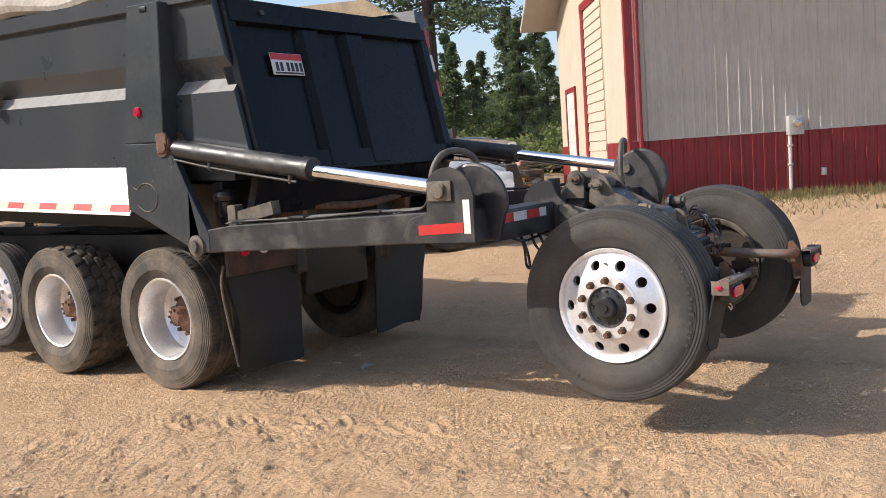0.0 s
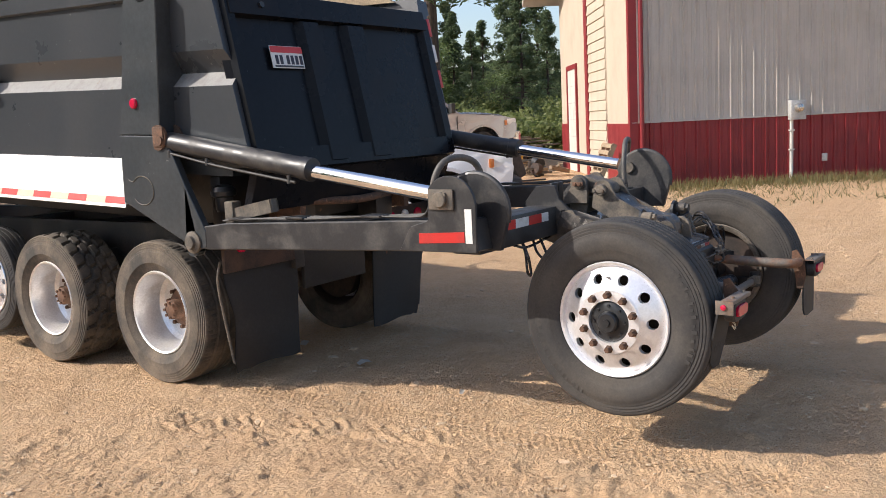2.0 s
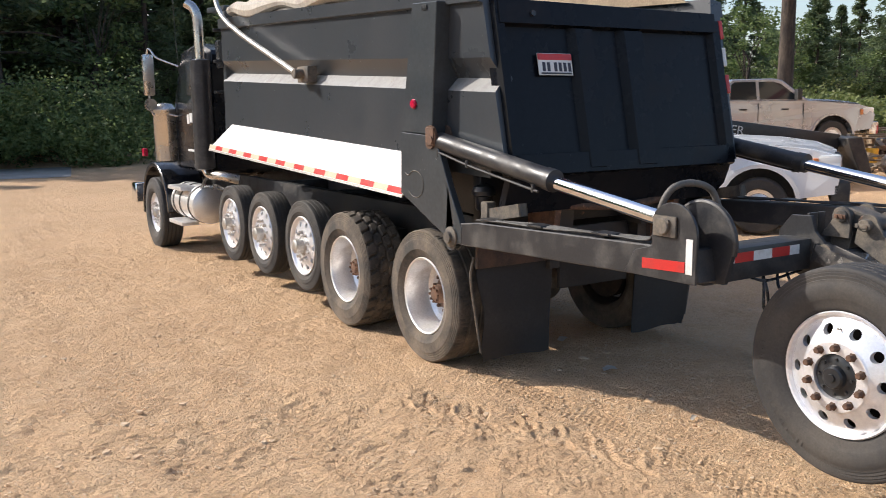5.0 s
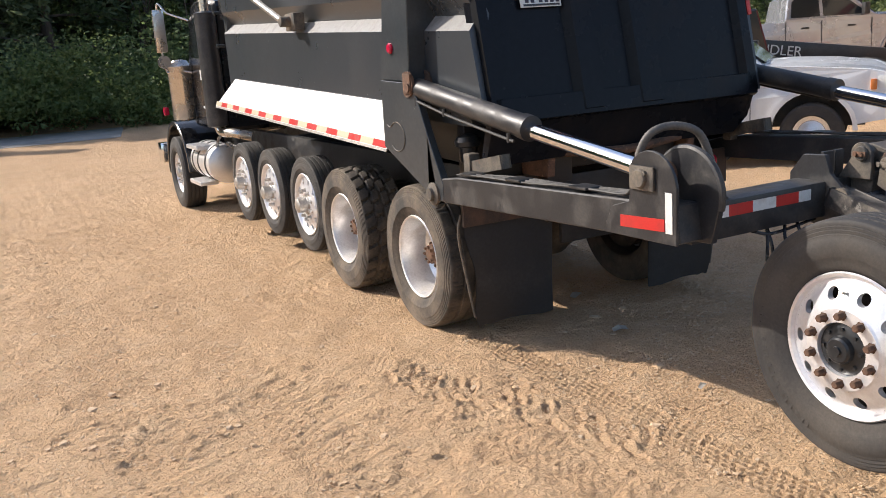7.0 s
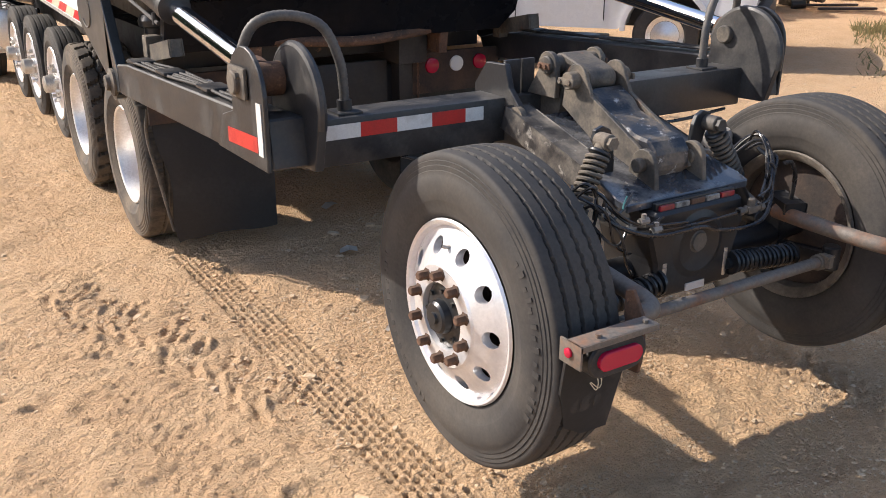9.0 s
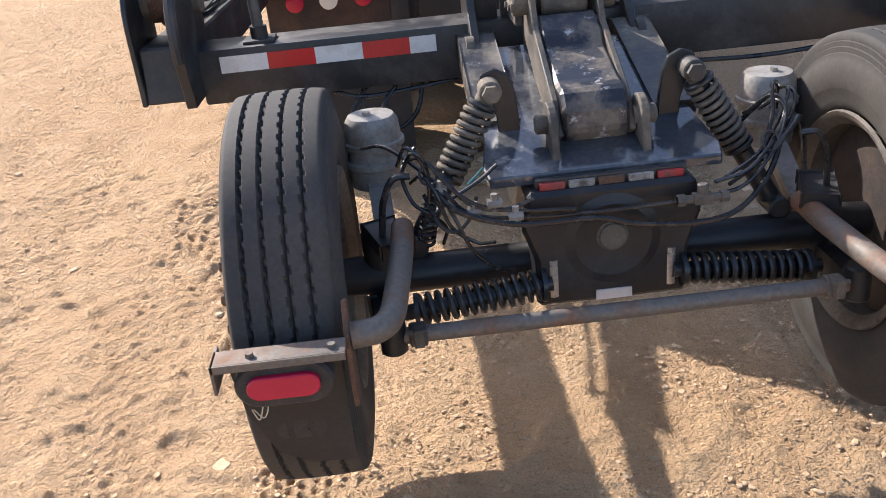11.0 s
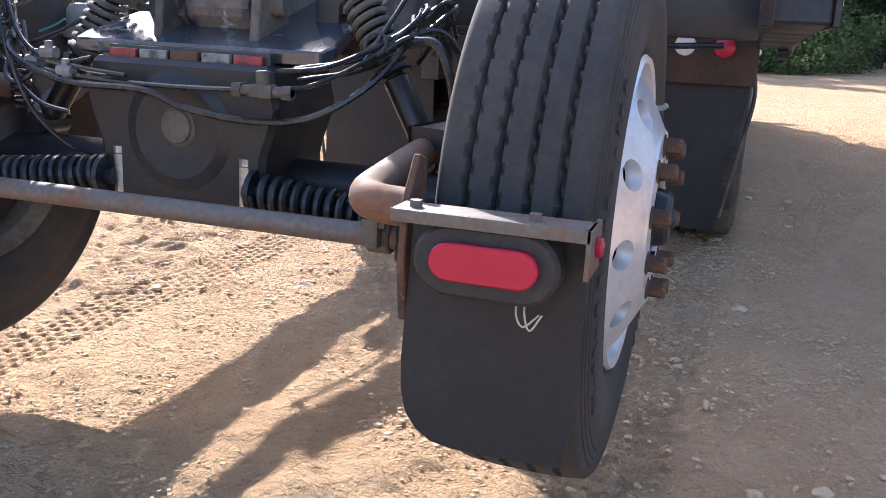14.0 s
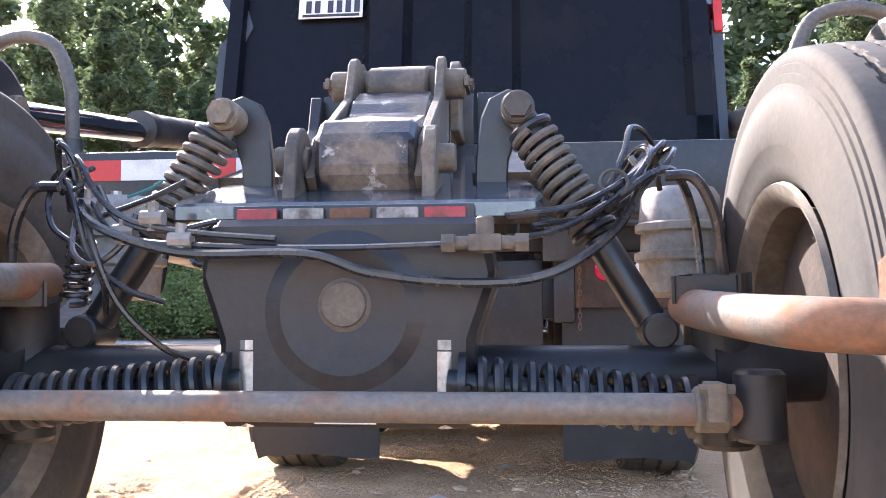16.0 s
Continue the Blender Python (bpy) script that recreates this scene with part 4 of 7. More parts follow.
# ---- lifting cylinders and side arms of the trailing axle ----
def cylinder(s):
    p0, p1, p2 = Vector((s * 1.235, -0.44, 1.77)), Vector((s * 1.215, -1.72, 1.555)), Vector((s * 1.21, -2.66, 1.415))
    d = (p2 - p0).normalized()
    bm = B()
    lathe(bm, p0 - d * 0.02, d, [(0, 0.05), (0.02, 0.066), (1.24, 0.066), (1.245, 0.072), (1.32, 0.072), (1.325, 0.05)], 32)
    part("cylinder_barrel", bm, M_BEAM, truck, "black hydraulic cylinder barrel")
    bm = B()
    cyl(bm, p1 - d * 0.02, p2, 0.044, 32)
    part("cylinder_rod", bm, M_CHROME, truck, "shiny chrome piston rod")
    bm = B()
    cyl(bm, p2 - d * 0.06, p2 + d * 0.02, 0.052, 24, edge=0.006)
    cyl(bm, p2 + Vector((-0.05, -0.06, -0.01)), p2 + Vector((0.05, -0.06, -0.01)), 0.06, 24)
    part("rod_eye", bm, M_RUST, truck, "rusty rod eye")
    bm = B()
    tube(bm, [p0 + Vector((s * 0.05, -0.05, -0.075)), p0 + d * 0.5 + Vector((s * 0.05, 0, -0.085)), p0 + d * 1.2 + Vector((s * 0.05, 0, -0.085))], 0.009, 8, 3)
    for f in (0.05, 0.42, 1.15):
        cyl(bm, p0 + d * f + Vector((s * 0.05, 0, -0.10)), p0 + d * f + Vector((s * 0.05, 0, -0.05)), 0.014, 8)
    part("oil_line", bm, M_RUBBER, truck, "thin oil line under the barrel")
    bm = prism(B(), arc(-0.40, 1.80, 0.085, 60, 300, 10), *sorted((s * 1.155, s * 1.17)), "x")
    prism(bm, arc(-0.40, 1.80, 0.085, 60, 300, 10), *sorted((s * 1.285, s * 1.305)), "x")
    box(bm, *sorted((s * 1.29, s * 1.315)), -0.47, -0.36, 1.74, 1.87, 0.008)
    cyl(bm, (s * 1.14, -0.44, 1.78), (s * 1.325, -0.44, 1.78), 0.028, 16)
    part("cylinder_mount", bm, M_RUST, truck, "rusty cylinder mount and pin")


both(cylinder)


def side_arm(s):
    bm = B()
    a, c = sorted((s * 1.145, s * 1.288))
    outline = [(-0.60, 1.17), (-0.74, 1.205), (-1.0, 1.235), (-2.90, 1.30), (-2.93, 1.13), (-2.2, 1.105), (-0.80, 1.055), (-0.66, 1.06)]
    prism(bm, outline, a, c, "x", 0.007)
    arm = part("side_arm", bm, M_BEAM, truck, "scuffed black box arm", flat=True)
    outer = [(-2.935, 1.075), (-2.955, 1.20), (-2.95, 1.34)] + arc(-2.77, 1.41, 0.165, 200, 20, 9)[::1] + [(-2.54, 1.30), (-2.50, 1.24), (-2.2, 1.08)]
    # outer and inner ear
    ear = [(-2.925, 1.125), (-2.93, 1.34)] + arc(-2.765, 1.365, 0.165, 175, 35, 9) + [(-2.62, 1.29), (-2.50, 1.255), (-2.42, 1.12)]
    part("ear_plate", prism(B(), ear, *sorted((s * 1.289, s * 1.306)), "x", 0.003), M_BEAM, arm, "rounded black ear plate", flat=True)
    ear2 = [(-2.98, 1.12)] + arc(-2.825, 1.325, 0.205, 195, 15, 14) + [(-2.62, 1.11)]
    part("ear_plate", prism(B(), ear2, *sorted((s * 1.125, s * 1.158)), "x", 0.003), M_BEAM, arm, "rounded black ear plate", flat=True)
    part("ear_rim", tube(B(), [(s * 1.142, y, z) for y, z in arc(-2.825, 1.325, 0.203, 195, 15, 16)], 0.017, 8, 2), M_BEAM, arm, "thick rolled ear edge")
    bm = B()
    cyl(bm, (s * 1.10, -2.72, 1.405), (s * 1.34, -2.72, 1.405), 0.042, 20, edge=0.005)
    box(bm, *sorted((s * 1.306, s * 1.322)), -2.80, -2.64, 1.35, 1.46, 0.01)
    cyl(bm, (s * 1.318, -2.75, 1.43), (s * 1.335, -2.75, 1.43), 0.014, 6)
    cyl(bm, (s * 1.318, -2.69, 1.43), (s * 1.335, -2.69, 1.43), 0.014, 6)
    part("rod_pin", bm, M_DUSTY, arm, "dusty pin with its keeper plate")
    part("tape", box(B(), *sorted((s * 1.3065, s * 1.309)), -2.905, -2.862, 1.175, 1.355), M_TAPE_WHITE, arm, "white upright reflective strip", flat=True)
    part("tape", prism(B(), [(-2.56, 1.165), (-2.855, 1.18), (-2.855, 1.235), (-2.56, 1.22)], *sorted((s * 1.3065, s * 1.309)), "x"), M_TAPE_RED, arm, "red reflective strip", flat=True)
    for k in range(5):
        bm = B()
        x = s * (1.19 + 0.02 * k)
        z = lambda y: 1.245 + (-1.0 - y) * 0.035
        tube(bm, [(x, -0.95, z(-0.95) + 0.004)] + [(x + 0.008 * math.sin(3 * y + 2 * k), y, z(y) + 0.008 + 0.004 * math.sin(7 * y + k)) for y in np.linspace(-1.1, -2.5, 9)] + [(x, -2.58, 1.32), (x, -2.62, 1.38)], 0.007, 6, 3)
        part("hose", bm, M_RUBBER, arm, "thin black hose tied along the arm")
    for y in (-1.08, -1.6, -2.2):
        bm = B()
        box(bm, *sorted((s * 1.18, s * 1.285)), y - 0.07, y + 0.07, 1.252 + (-1 - y) * 0.035, 1.265 + (-1 - y) * 0.035, 0.003)
        part("hose_clamp", bm, M_BEAM, arm, "flat hose clamp")
    bm = B()
    pts = [(s * 1.262, -2.63, 1.43), (s * 1.258, -2.65, 1.52), (s * 1.215, -2.68, 1.595), (s * 1.11, -2.71, 1.615), (s * 1.00, -2.74, 1.575), (s * 0.945, -2.755, 1.46), (s * 0.933, -2.76, 1.36), (s * 0.932, -2.76, 1.27)]
    tube(bm, pts, 0.0175, 12, 12, ribs=0.002)
    part("hose_loop", bm, M_HOSE_DUSTY, arm, "arched corrugated black hose")
    bm = B()
    cyl(bm, (s * 0.932, -2.76, 1.265), (s * 0.932, -2.76, 1.31), 0.028, 12)
    box(bm, s * 0.932 - 0.05, s * 0.932 + 0.05, -2.81, -2.71, 1.262, 1.272, 0.003)
    part("hose_fitting", bm, M_BEAM, arm)


both(side_arm)

bm = box(B(), -1.13, 1.13, -2.835, -2.65, 1.085, 1.262, 0.012)
beam = part("cross_beam", bm, M_BEAM, truck, "black box cross beam with red and white strips")
x = -1.06
for k in range(5):
    w = 0.152 if k < 4 else 0.085
    part("tape", box(B(), x, x + w, -2.8385, -2.836, 1.185, 1.238), M_TAPE_WHITE if k % 2 == 0 else M_TAPE_RED, beam, flat=True)
    x += w
for pts in ([(-0.72, -2.80, 1.08), (-0.6, -2.82, 1.055), (-0.3, -2.81, 1.08)],
            [(1.05, -2.82, 1.07), (0.7, -2.84, 1.055), (0.3, -2.83, 1.07)],
            [(-0.42, -2.80, 1.09), (-0.45, -2.86, 1.0), (-0.52, -2.9, 0.96), (-0.56, -2.86, 1.02), (-0.5, -2.8, 1.09)],
            [(-0.6, -2.78, 1.09), (-0.66, -2.84, 1.02), (-0.68, -2.86, 0.92), (-0.64, -2.86, 0.90), (-0.63, -2.84, 1.0), (-0.62, -2.8, 1.08)]):
    part("hanging_hose", tube(B(), pts, 0.008, 8, 5), M_HOSE, beam, "looped black hose under the beam")

M_LINK = worn("scraped_link_paint", (0.020, 0.022, 0.028), (0.15, 0.125, 0.10), 9, 0.46, 0.6, 0.3, 0.8, bump=0.25, fine=70,
              third=(0.34, 0.33, 0.32), third_low=0.6, third_high=0.66, third_scale=22)

# ---- hinged linkage between beam and axle ----
for s in (-1, 1):
    up = [(-2.62, 1.09), (-2.62, 1.29), (-2.70, 1.385), (-2.83, 1.39), (-2.86, 1.30), (-2.97, 1.20), (-3.0, 1.02), (-2.84, 1.02)]
    part("hinge_bracket", prism(B(), up, *sorted((s * 0.235, s * 0.262)), "x", 0.003), M_BEAM, truck, "upright black hinge bracket", flat=True)
    bm = B()
    cyl(bm, (s * 0.262, -2.93, 1.19), (s * 0.30, -2.93, 1.19), 0.034, 6)
    cyl(bm, (s * 0.255, -2.93, 1.19), (s * 0.28, -2.93, 1.19), 0.05, 16)
    part("hinge_bolt", bm, M_DUSTY, truck, "dusty hinge bolt")
    for x0, x1 in ((0.09, 0.15), (0.16, 0.235)):
        part("hinge_web", box(B(), *sorted((s * x0, s * x1)), -2.80, -2.78, 1.262, 1.40, 0.004), M_BEAM, truck, "short upright web plate")
    ear = arc(-2.925, 1.385, 0.058, 160, -20, 8) + [(-2.80, 1.265), (-2.98, 1.265), (-2.985, 1.33)]
    part("hinge_ear", prism(B(), ear, *sorted((s * 0.105, s * 0.128)), "x", 0.003), M_DUSTY, truck, "rounded dusty hinge ear", flat=True)

# short upper link, shaped like a dog bone between its two pins
bone = arc(-2.93, 1.385, 0.048, 100, -80, 7) + arc(-3.07, 1.345, 0.046, -80, -260, 7)
bm = prism(B(), bone, -0.068, 0.068, "x", 0.006)
prism(bm, [(-2.84, 1.10), (-2.84, 1.27), (-2.93, 1.33), (-2.98, 1.30), (-2.93, 1.10)], -0.088, 0.088, "x", 0.004)
part("upper_link", bm, M_DUSTY, truck, "short dusty upper link")
bm = B()
cyl(bm, (-0.142, -2.93, 1.39), (0.142, -2.93, 1.39), 0.036, 22, edge=0.005)
part("hinge_pin", bm, M_DUSTY, truck, "thick round hinge pin")
for s in (-1, 1):
    bm = B()
    box(bm, *sorted((s * 0.142, s * 0.152)), -2.965, -2.895, 1.375, 1.40, 0.003)
    cyl(bm, (s * 0.142, -2.945, 1.388), (s * 0.160, -2.945, 1.388), 0.009, 6)
    cyl(bm, (s * 0.142, -2.912, 1.388), (s * 0.160, -2.912, 1.388), 0.009, 6)
    part("pin_keeper", bm, M_RUST, truck, "rusty pin keeper")
bm = prism(B(), [(-3.12, 1.325), (-3.20, 1.285), (-3.24, 1.245), (-3.40, 1.195)] + arc(-3.425, 1.115, 0.082, 75, -75, 8)[::-1][:0] + [(-3.46, 1.19), (-3.50, 1.15), (-3.505, 1.09), (-3.47, 1.045), (-3.43, 1.04), (-3.20, 1.16), (-3.05, 1.26)], -0.088, 0.088, "x", 0.01)
link = part("lower_link", bm, M_LINK, truck, "dusty tapered lower link, worn shiny on top", flat=True)
for s in (-1, 1):
    cheek = arc(-3.075, 1.35, 0.062, 20, 170, 7) + [(-3.17, 1.30), (-3.44, 1.16), (-3.50, 1.08), (-3.43, 1.035), (-3.20, 1.13), (-3.0, 1.24)]
    part("link_cheek", prism(B(), cheek, *sorted((s * 0.088, s * 0.106)), "x", 0.003), M_DUSTY, link, "dusty tan-coated cheek plate", flat=True)
    bm = B()
    cyl(bm, (s * 0.10, -3.075, 1.35), (s * 0.150, -3.075, 1.35), 0.034, 18, edge=0.004)
    box(bm, *sorted((s * 0.148, s * 0.158)), -3.12, -3.03, 1.335, 1.36, 0.003)
    cyl(bm, (s * 0.15, -3.045, 1.347), (s * 0.165, -3.045, 1.347), 0.009, 6)
    cyl(bm, (s * 0.15, -3.10, 1.347), (s * 0.165, -3.10, 1.347), 0.009, 6)
    part("link_pin", bm, M_DUSTY, link, "thick round link pin")
    lug = [(-3.555, 1.03), (-3.545, 1.10)] + arc(-3.485, 1.112, 0.058, 160, 20, 6) + [(-3.40, 1.03)]
    part("link_lug", prism(B(), lug, *sorted((s * 0.108, s * 0.130)), "x", 0.003), M_DUSTY, truck, "dusty upright lug", flat=True)
    part("lug_pin", cyl(B(), (s * 0.10, -3.48, 1.112), (s * 0.160, -3.48, 1.112), 0.026, 12, edge=0.004), M_DUSTY, truck, "round lug pin")

# ---- tongue, axle, springs and brakes ----
M_GREASE = worn("greasy_black_steel", (0.012, 0.012, 0.014), (0.045, 0.040, 0.035), 6, 0.5, 0.75, 0.45, 0.85, bump=0.2, fine=60,
                third=(0.16, 0.08, 0.04), third_low=0.70, third_high=0.76, third_scale=8)
M_PLATE = worn("worn_glossy_plate", (0.05, 0.055, 0.065), (0.20, 0.195, 0.19), 5, 0.5, 0.7, 0.09, 0.3, spec=1.0, bump=0.02, fine=60,
               third=(0.30, 0.27, 0.24), third_low=0.63, third_high=0.7, third_scale=12)
M_CAN = worn("dusty_can_paint", (0.30, 0.285, 0.26), (0.17, 0.14, 0.11), 8, 0.45, 0.7, 0.5, 0.85, bump=0.12, fine=70)
M_RAIL = worn("scuffed_rail_paint", (0.03, 0.03, 0.032), (0.17, 0.15, 0.125), 7, 0.42, 0.62, 0.35, 0.8, bump=0.2, fine=70,
              third=(0.30, 0.28, 0.25), third_low=0.6, third_high=0.68, third_scale=15)
outline = [(-0.30, -3.60), (0.30, -3.60), (0.31, -3.55), (0.285, -3.38), (0.255, -3.2), (0.255, -2.97), (-0.255, -2.97), (-0.255, -3.2), (-0.285, -3.38), (-0.31, -3.55)]
bm = prism(B(), outline, 0.992, 1.022, "z", 0.004)
for v in bm.verts:
    v.co.z += (v.co.y + 3.60) * 0.295
part("tongue_plate", bm, M_PLATE, truck, "worn glossy black tongue plate", flat=True)
for s in (-1, 1):
    bm = bar(B(), (s * 0.245, -2.88, 1.195), (s * 0.245, -3.36, 1.055), 0.115, 0.085, bevel=0.006)
    part("tongue_rail", bm, M_RAIL, truck, "scuffed square tongue rail, pale with dust on top")
    fin = [(s * 0.188, 1.028), (s * 0.190, 1.12), (s * 0.20, 1.20), (s * 0.215, 1.235), (s * 0.25, 1.252), (s * 0.285, 1.240), (s * 0.295, 1.205), (s * 0.27, 1.175), (s * 0.25, 1.12), (s * 0.245, 1.028)]
    part("spring_fin", prism(B(), fin, -3.405, -3.385, "y", 0.003), M_BLACK, truck, "curved black spring bracket", flat=True)
    # slanting coil-over spring
    a, c = Vector((s * 0.268, -3.43, 1.205)), Vector((s * 0.50, -3.47, 0.81))
    d = (c - a).normalized()
    bm = coil(B(), a + d * 0.050, a + d * 0.25, 0.036, 0.0078, 9.5)
    spring = part("coil_spring", bm, M_DUSTY, truck, "dusty steel coil spring")
    bm = B()
    cyl(bm, a + d * 0.03, a + d * 0.30, 0.021, 16)
    cyl(bm, a + d * 0.035, a + d * 0.050, 0.042, 20, edge=0.004)
    cyl(bm, a + d * 0.25, a + d * 0.265, 0.043, 20, edge=0.004)
    part("damper", bm, M_BLACK, spring, "black damper inside the spring")
    bm = B()
    cyl(bm, a + d * 0.27, a + d * 0.44, 0.028, 18, edge=0.004)
    cyl(bm, c + Vector((0, -0.05, 0.0)), c + Vector((0, 0.05, 0.0)), 0.03, 16, edge=0.004)
    part("damper_body", bm, M_BLACK, spring, "black lower damper body")
    bm = B()
    cyl(bm, a + Vector((0, -0.035, 0)), a + Vector((0, 0.03, 0)), 0.030, 20, edge=0.004)
    cyl(bm, a + Vector((0, -0.052, 0)), a + Vector((0, -0.034, 0)), 0.024, 6)
    cyl(bm, a - d * 0.01, a + d * 0.04, 0.026, 14)
    part("spring_eye", bm, M_DUSTY, spring, "dusty spring eye with its bolt")
    # upright brake can, ahead of the axle
    bm = B()
    lathe(bm, (s * 0.595, -3.16, 0.872), (0, 0, 1), [(0, 0.06), (0.01, 0.080), (0.07, 0.085), (0.075, 0.094), (0.090, 0.094), (0.094, 0.082), (0.13, 0.080), (0.134, 0.092), (0.148, 0.092), (0.152, 0.084), (0.205, 0.079), (0.222, 0.068), (0.228, 0.0)], 32)
    can = part("brake_can", bm, M_CAN, truck, "dull grey spring brake can")
    bm = B()
    cyl(bm, (s * 0.605, -3.175, 1.098), (s * 0.605, -3.175, 1.108), 0.012, 8)
    part("can_fitting", bm, M_STEEL, can)
    bm = B()
    bar(bm, (s * 0.595, -3.22, 0.90), (s * 0.58, -3.46, 0.80), 0.06, 0.03, bevel=0.004)
    part("can_bracket", bm, M_TANK, can)
    # sprung steering dampers along the axle
    p, r_ = Vector((s * 0.19, -3.655, 0.735)), Vector((s * 0.515, -3.66, 0.703))
    bm = coil(B(), p, r_, 0.036, 0.0085, 13)
    damp = part("steering_spring", bm, M_BLACK, truck, "black sprung steering damper")
    bm = B()
    cyl(bm, p - Vector((s * 0.03, 0, 0)), r_ + Vector((s * 0.04, 0, -0.004)), 0.021, 16)
    cyl(bm, p - Vector((s * 0.012, 0, 0)), p, 0.047, 18)
    cyl(bm, r_, r_ + Vector((s * 0.012, 0, 0)), 0.047, 18)
    part("damper_rod", bm, M_BLACK, damp)
    bm = B()
    cyl(bm, (s * 0.155, -3.635, 0.69), (s * 0.155, -3.635, 0.785), 0.023, 14, edge=0.003)
    cyl(bm, (s * 0.155, -3.635, 0.785), (s * 0.155, -3.635, 0.80), 0.026, 6)
    cyl(bm, (s * 0.155, -3.635, 0.665), (s * 0.155, -3.635, 0.69), 0.014, 8)
    part("damper_bolt", bm, M_STEEL, damp, "upright damper bolt")
    # king pin, steering arm and the bent lamp pipe; the axle hangs a little higher on one side
    up = 0.05 if s < 0 else 0.0
    bm = B()
    cyl(bm, (s * 0.60, AXLE_Y, 0.62), (s * 0.60, AXLE_Y, 0.88), 0.05, 20, edge=0.008)
    cyl(bm, (s * 0.58, AXLE_Y, 0.745), (s * 0.80, AXLE_Y, 0.745), 0.06, 20, r1=0.045)
    bar(bm, (s * 0.62, -3.55, 0.67), (s * 0.585, -3.80, 0.705), 0.05, 0.05, bevel=0.008)
    cyl(bm, (s * 0.585, -3.795, 0.67), (s * 0.585, -3.795, 0.765), 0.034, 16, edge=0.006)
    bar(bm, (s * 0.60, -3.50, 0.885), (s * 0.55, -3.64, 0.875), 0.09, 0.03, bevel=0.006)
    part("steering_knuckle", bm, M_GREASE, truck, "dusty steering knuckle and arm")
    bm = B()
    tube(bm, [(s * 0.535, -3.56, 0.850 + up), (s * 0.542, -3.70, 0.842 + up), (s * 0.560, -3.88, 0.833 + up), (s * 0.575, -3.985, 0.829 + up), (s * 0.605, -4.03, 0.826 + up), (s * 0.665, -4.04, 0.824 + up)], 0.030, 18, 6)
    pipe = part("lamp_pipe", bm, M_PIPE, truck, "bent pipe with peeling rust")
    blade = [(-4.00, 0.895), (-4.03, 0.905), (-4.075, 0.84), (-4.085, 0.74), (-4.07, 0.66), (-4.03, 0.655), (-4.02, 0.75), (-4.00, 0.82)]
    lamp_parts = [part("pipe_flange", prism(B(), blade, *sorted((s * 0.664, s * 0.676)), "x", 0.002), M_RUST, pipe, "rusty upright flange", flat=True)]
    bm = B()
    box(bm, *sorted((s * 0.672, s * 0.95)), -4.135, -4.075, 0.836, 0.843, 0.001)
    box(bm, *sorted((s * 0.672, s * 0.95)), -4.137, -4.131, 0.825, 0.843, 0.001)
    box(bm, *sorted((s * 0.944, s * 0.951)), -4.137, -4.05, 0.775, 0.843, 0.001)
    for xx in (0.70, 0.87):
        cyl(bm, (s * xx, -4.11, 0.843), (s * xx, -4.11, 0.853), 0.009, 6)
    lamp_parts.append(part("lamp_bracket", bm, M_PIPE, truck, "bent angle bracket with rust"))
    bm = B()
    for wx, hz, y0, y1 in ((0.105, 0.052, -4.128, -4.075),):
        pts = arc(s * 0.808 + wx - hz, 0.776, hz, -90, 90, 8) + arc(s * 0.808 - wx + hz, 0.776, hz, 90, 270, 8)
        prism(bm, pts, y0, y1, "y", 0.006)
    lamp = part("tail_lamp", bm, M_RUBBER, truck, "black oval rubber lamp mount")
    lamp_parts.append(lamp)
    bm = B()
    pts = arc(s * 0.808 + 0.077 - 0.027, 0.778, 0.027, -90, 90, 10) + arc(s * 0.808 - 0.077 + 0.027, 0.778, 0.027, 90, 270, 10)
    prism(bm, pts, -4.142, -4.125, "y", 0.0025)
    part("lens", bm, M_LENS, lamp, "oval red lens")
    for k in range(2):
        bm = B()
        tube(bm, [(s * (0.855 + 0.008 * k), -4.09, 0.735), (s * (0.853 + 0.012 * k), -4.115, 0.715), (s * (0.865 + 0.010 * k), -4.12, 0.695 - 0.004 * k), (s * (0.885 + 0.004 * k), -4.11, 0.712)], 0.0015, 5, 4)
        part("lamp_wire", bm, M_TAPE_CREAM, lamp, "loose thin wires")
    bm = B()
    lathe(bm, (s * 0.952, -4.09, 0.812), (s, 0, 0), [(0, 0.014), (0.006, 0.014), (0.009, 0.008), (0.01, 0)], 14)
    part("side_reflector", bm, M_LENS, lamp, "small round red reflector")
    flap = [(s * 0.685, 0.835), (s * 0.945, 0.835), (s * 0.932, 0.50), (s * 0.925, 0.47), (s * 0.76, 0.468), (s * 0.725, 0.474), (s * 0.70, 0.490), (s * 0.682, 0.515), (s * 0.674, 0.55), (s * 0.672, 0.60)]
    if s < 0:
        flap = [(-0.69, 0.835), (-0.935, 0.835), (-0.92, 0.64), (-0.875, 0.50), (-0.80, 0.45), (-0.70, 0.445)]
    bm = prism(B(), flap, -4.072, -4.062, "y")
    if s < 0:
        # this one is swung forward, towards its tyre
        bmesh.ops.rotate(bm, verts=bm.verts, cent=(0, -4.067, 0.835), matrix=Matrix.Rotation(radians(13), 3, "X"))
    lamp_parts.append(part("mud_flap", bm, M_FLAP, truck, "plain black rubber mud flap", flat=True))
    for ob in lamp_parts:
        ob.location.z += up
    bm = B()
    tube(bm, [(s * 0.50, -3.60, 1.055), (s * 0.545, -3.60, 1.05), (s * 0.575, -3.60, 0.99), (s * 0.585, -3.59, 0.92), (s * 0.595, -3.58, 0.86)], 0.009, 8, 5)
    part("brake_hose", bm, M_HOSE, truck, "black brake hose")

bm = B()
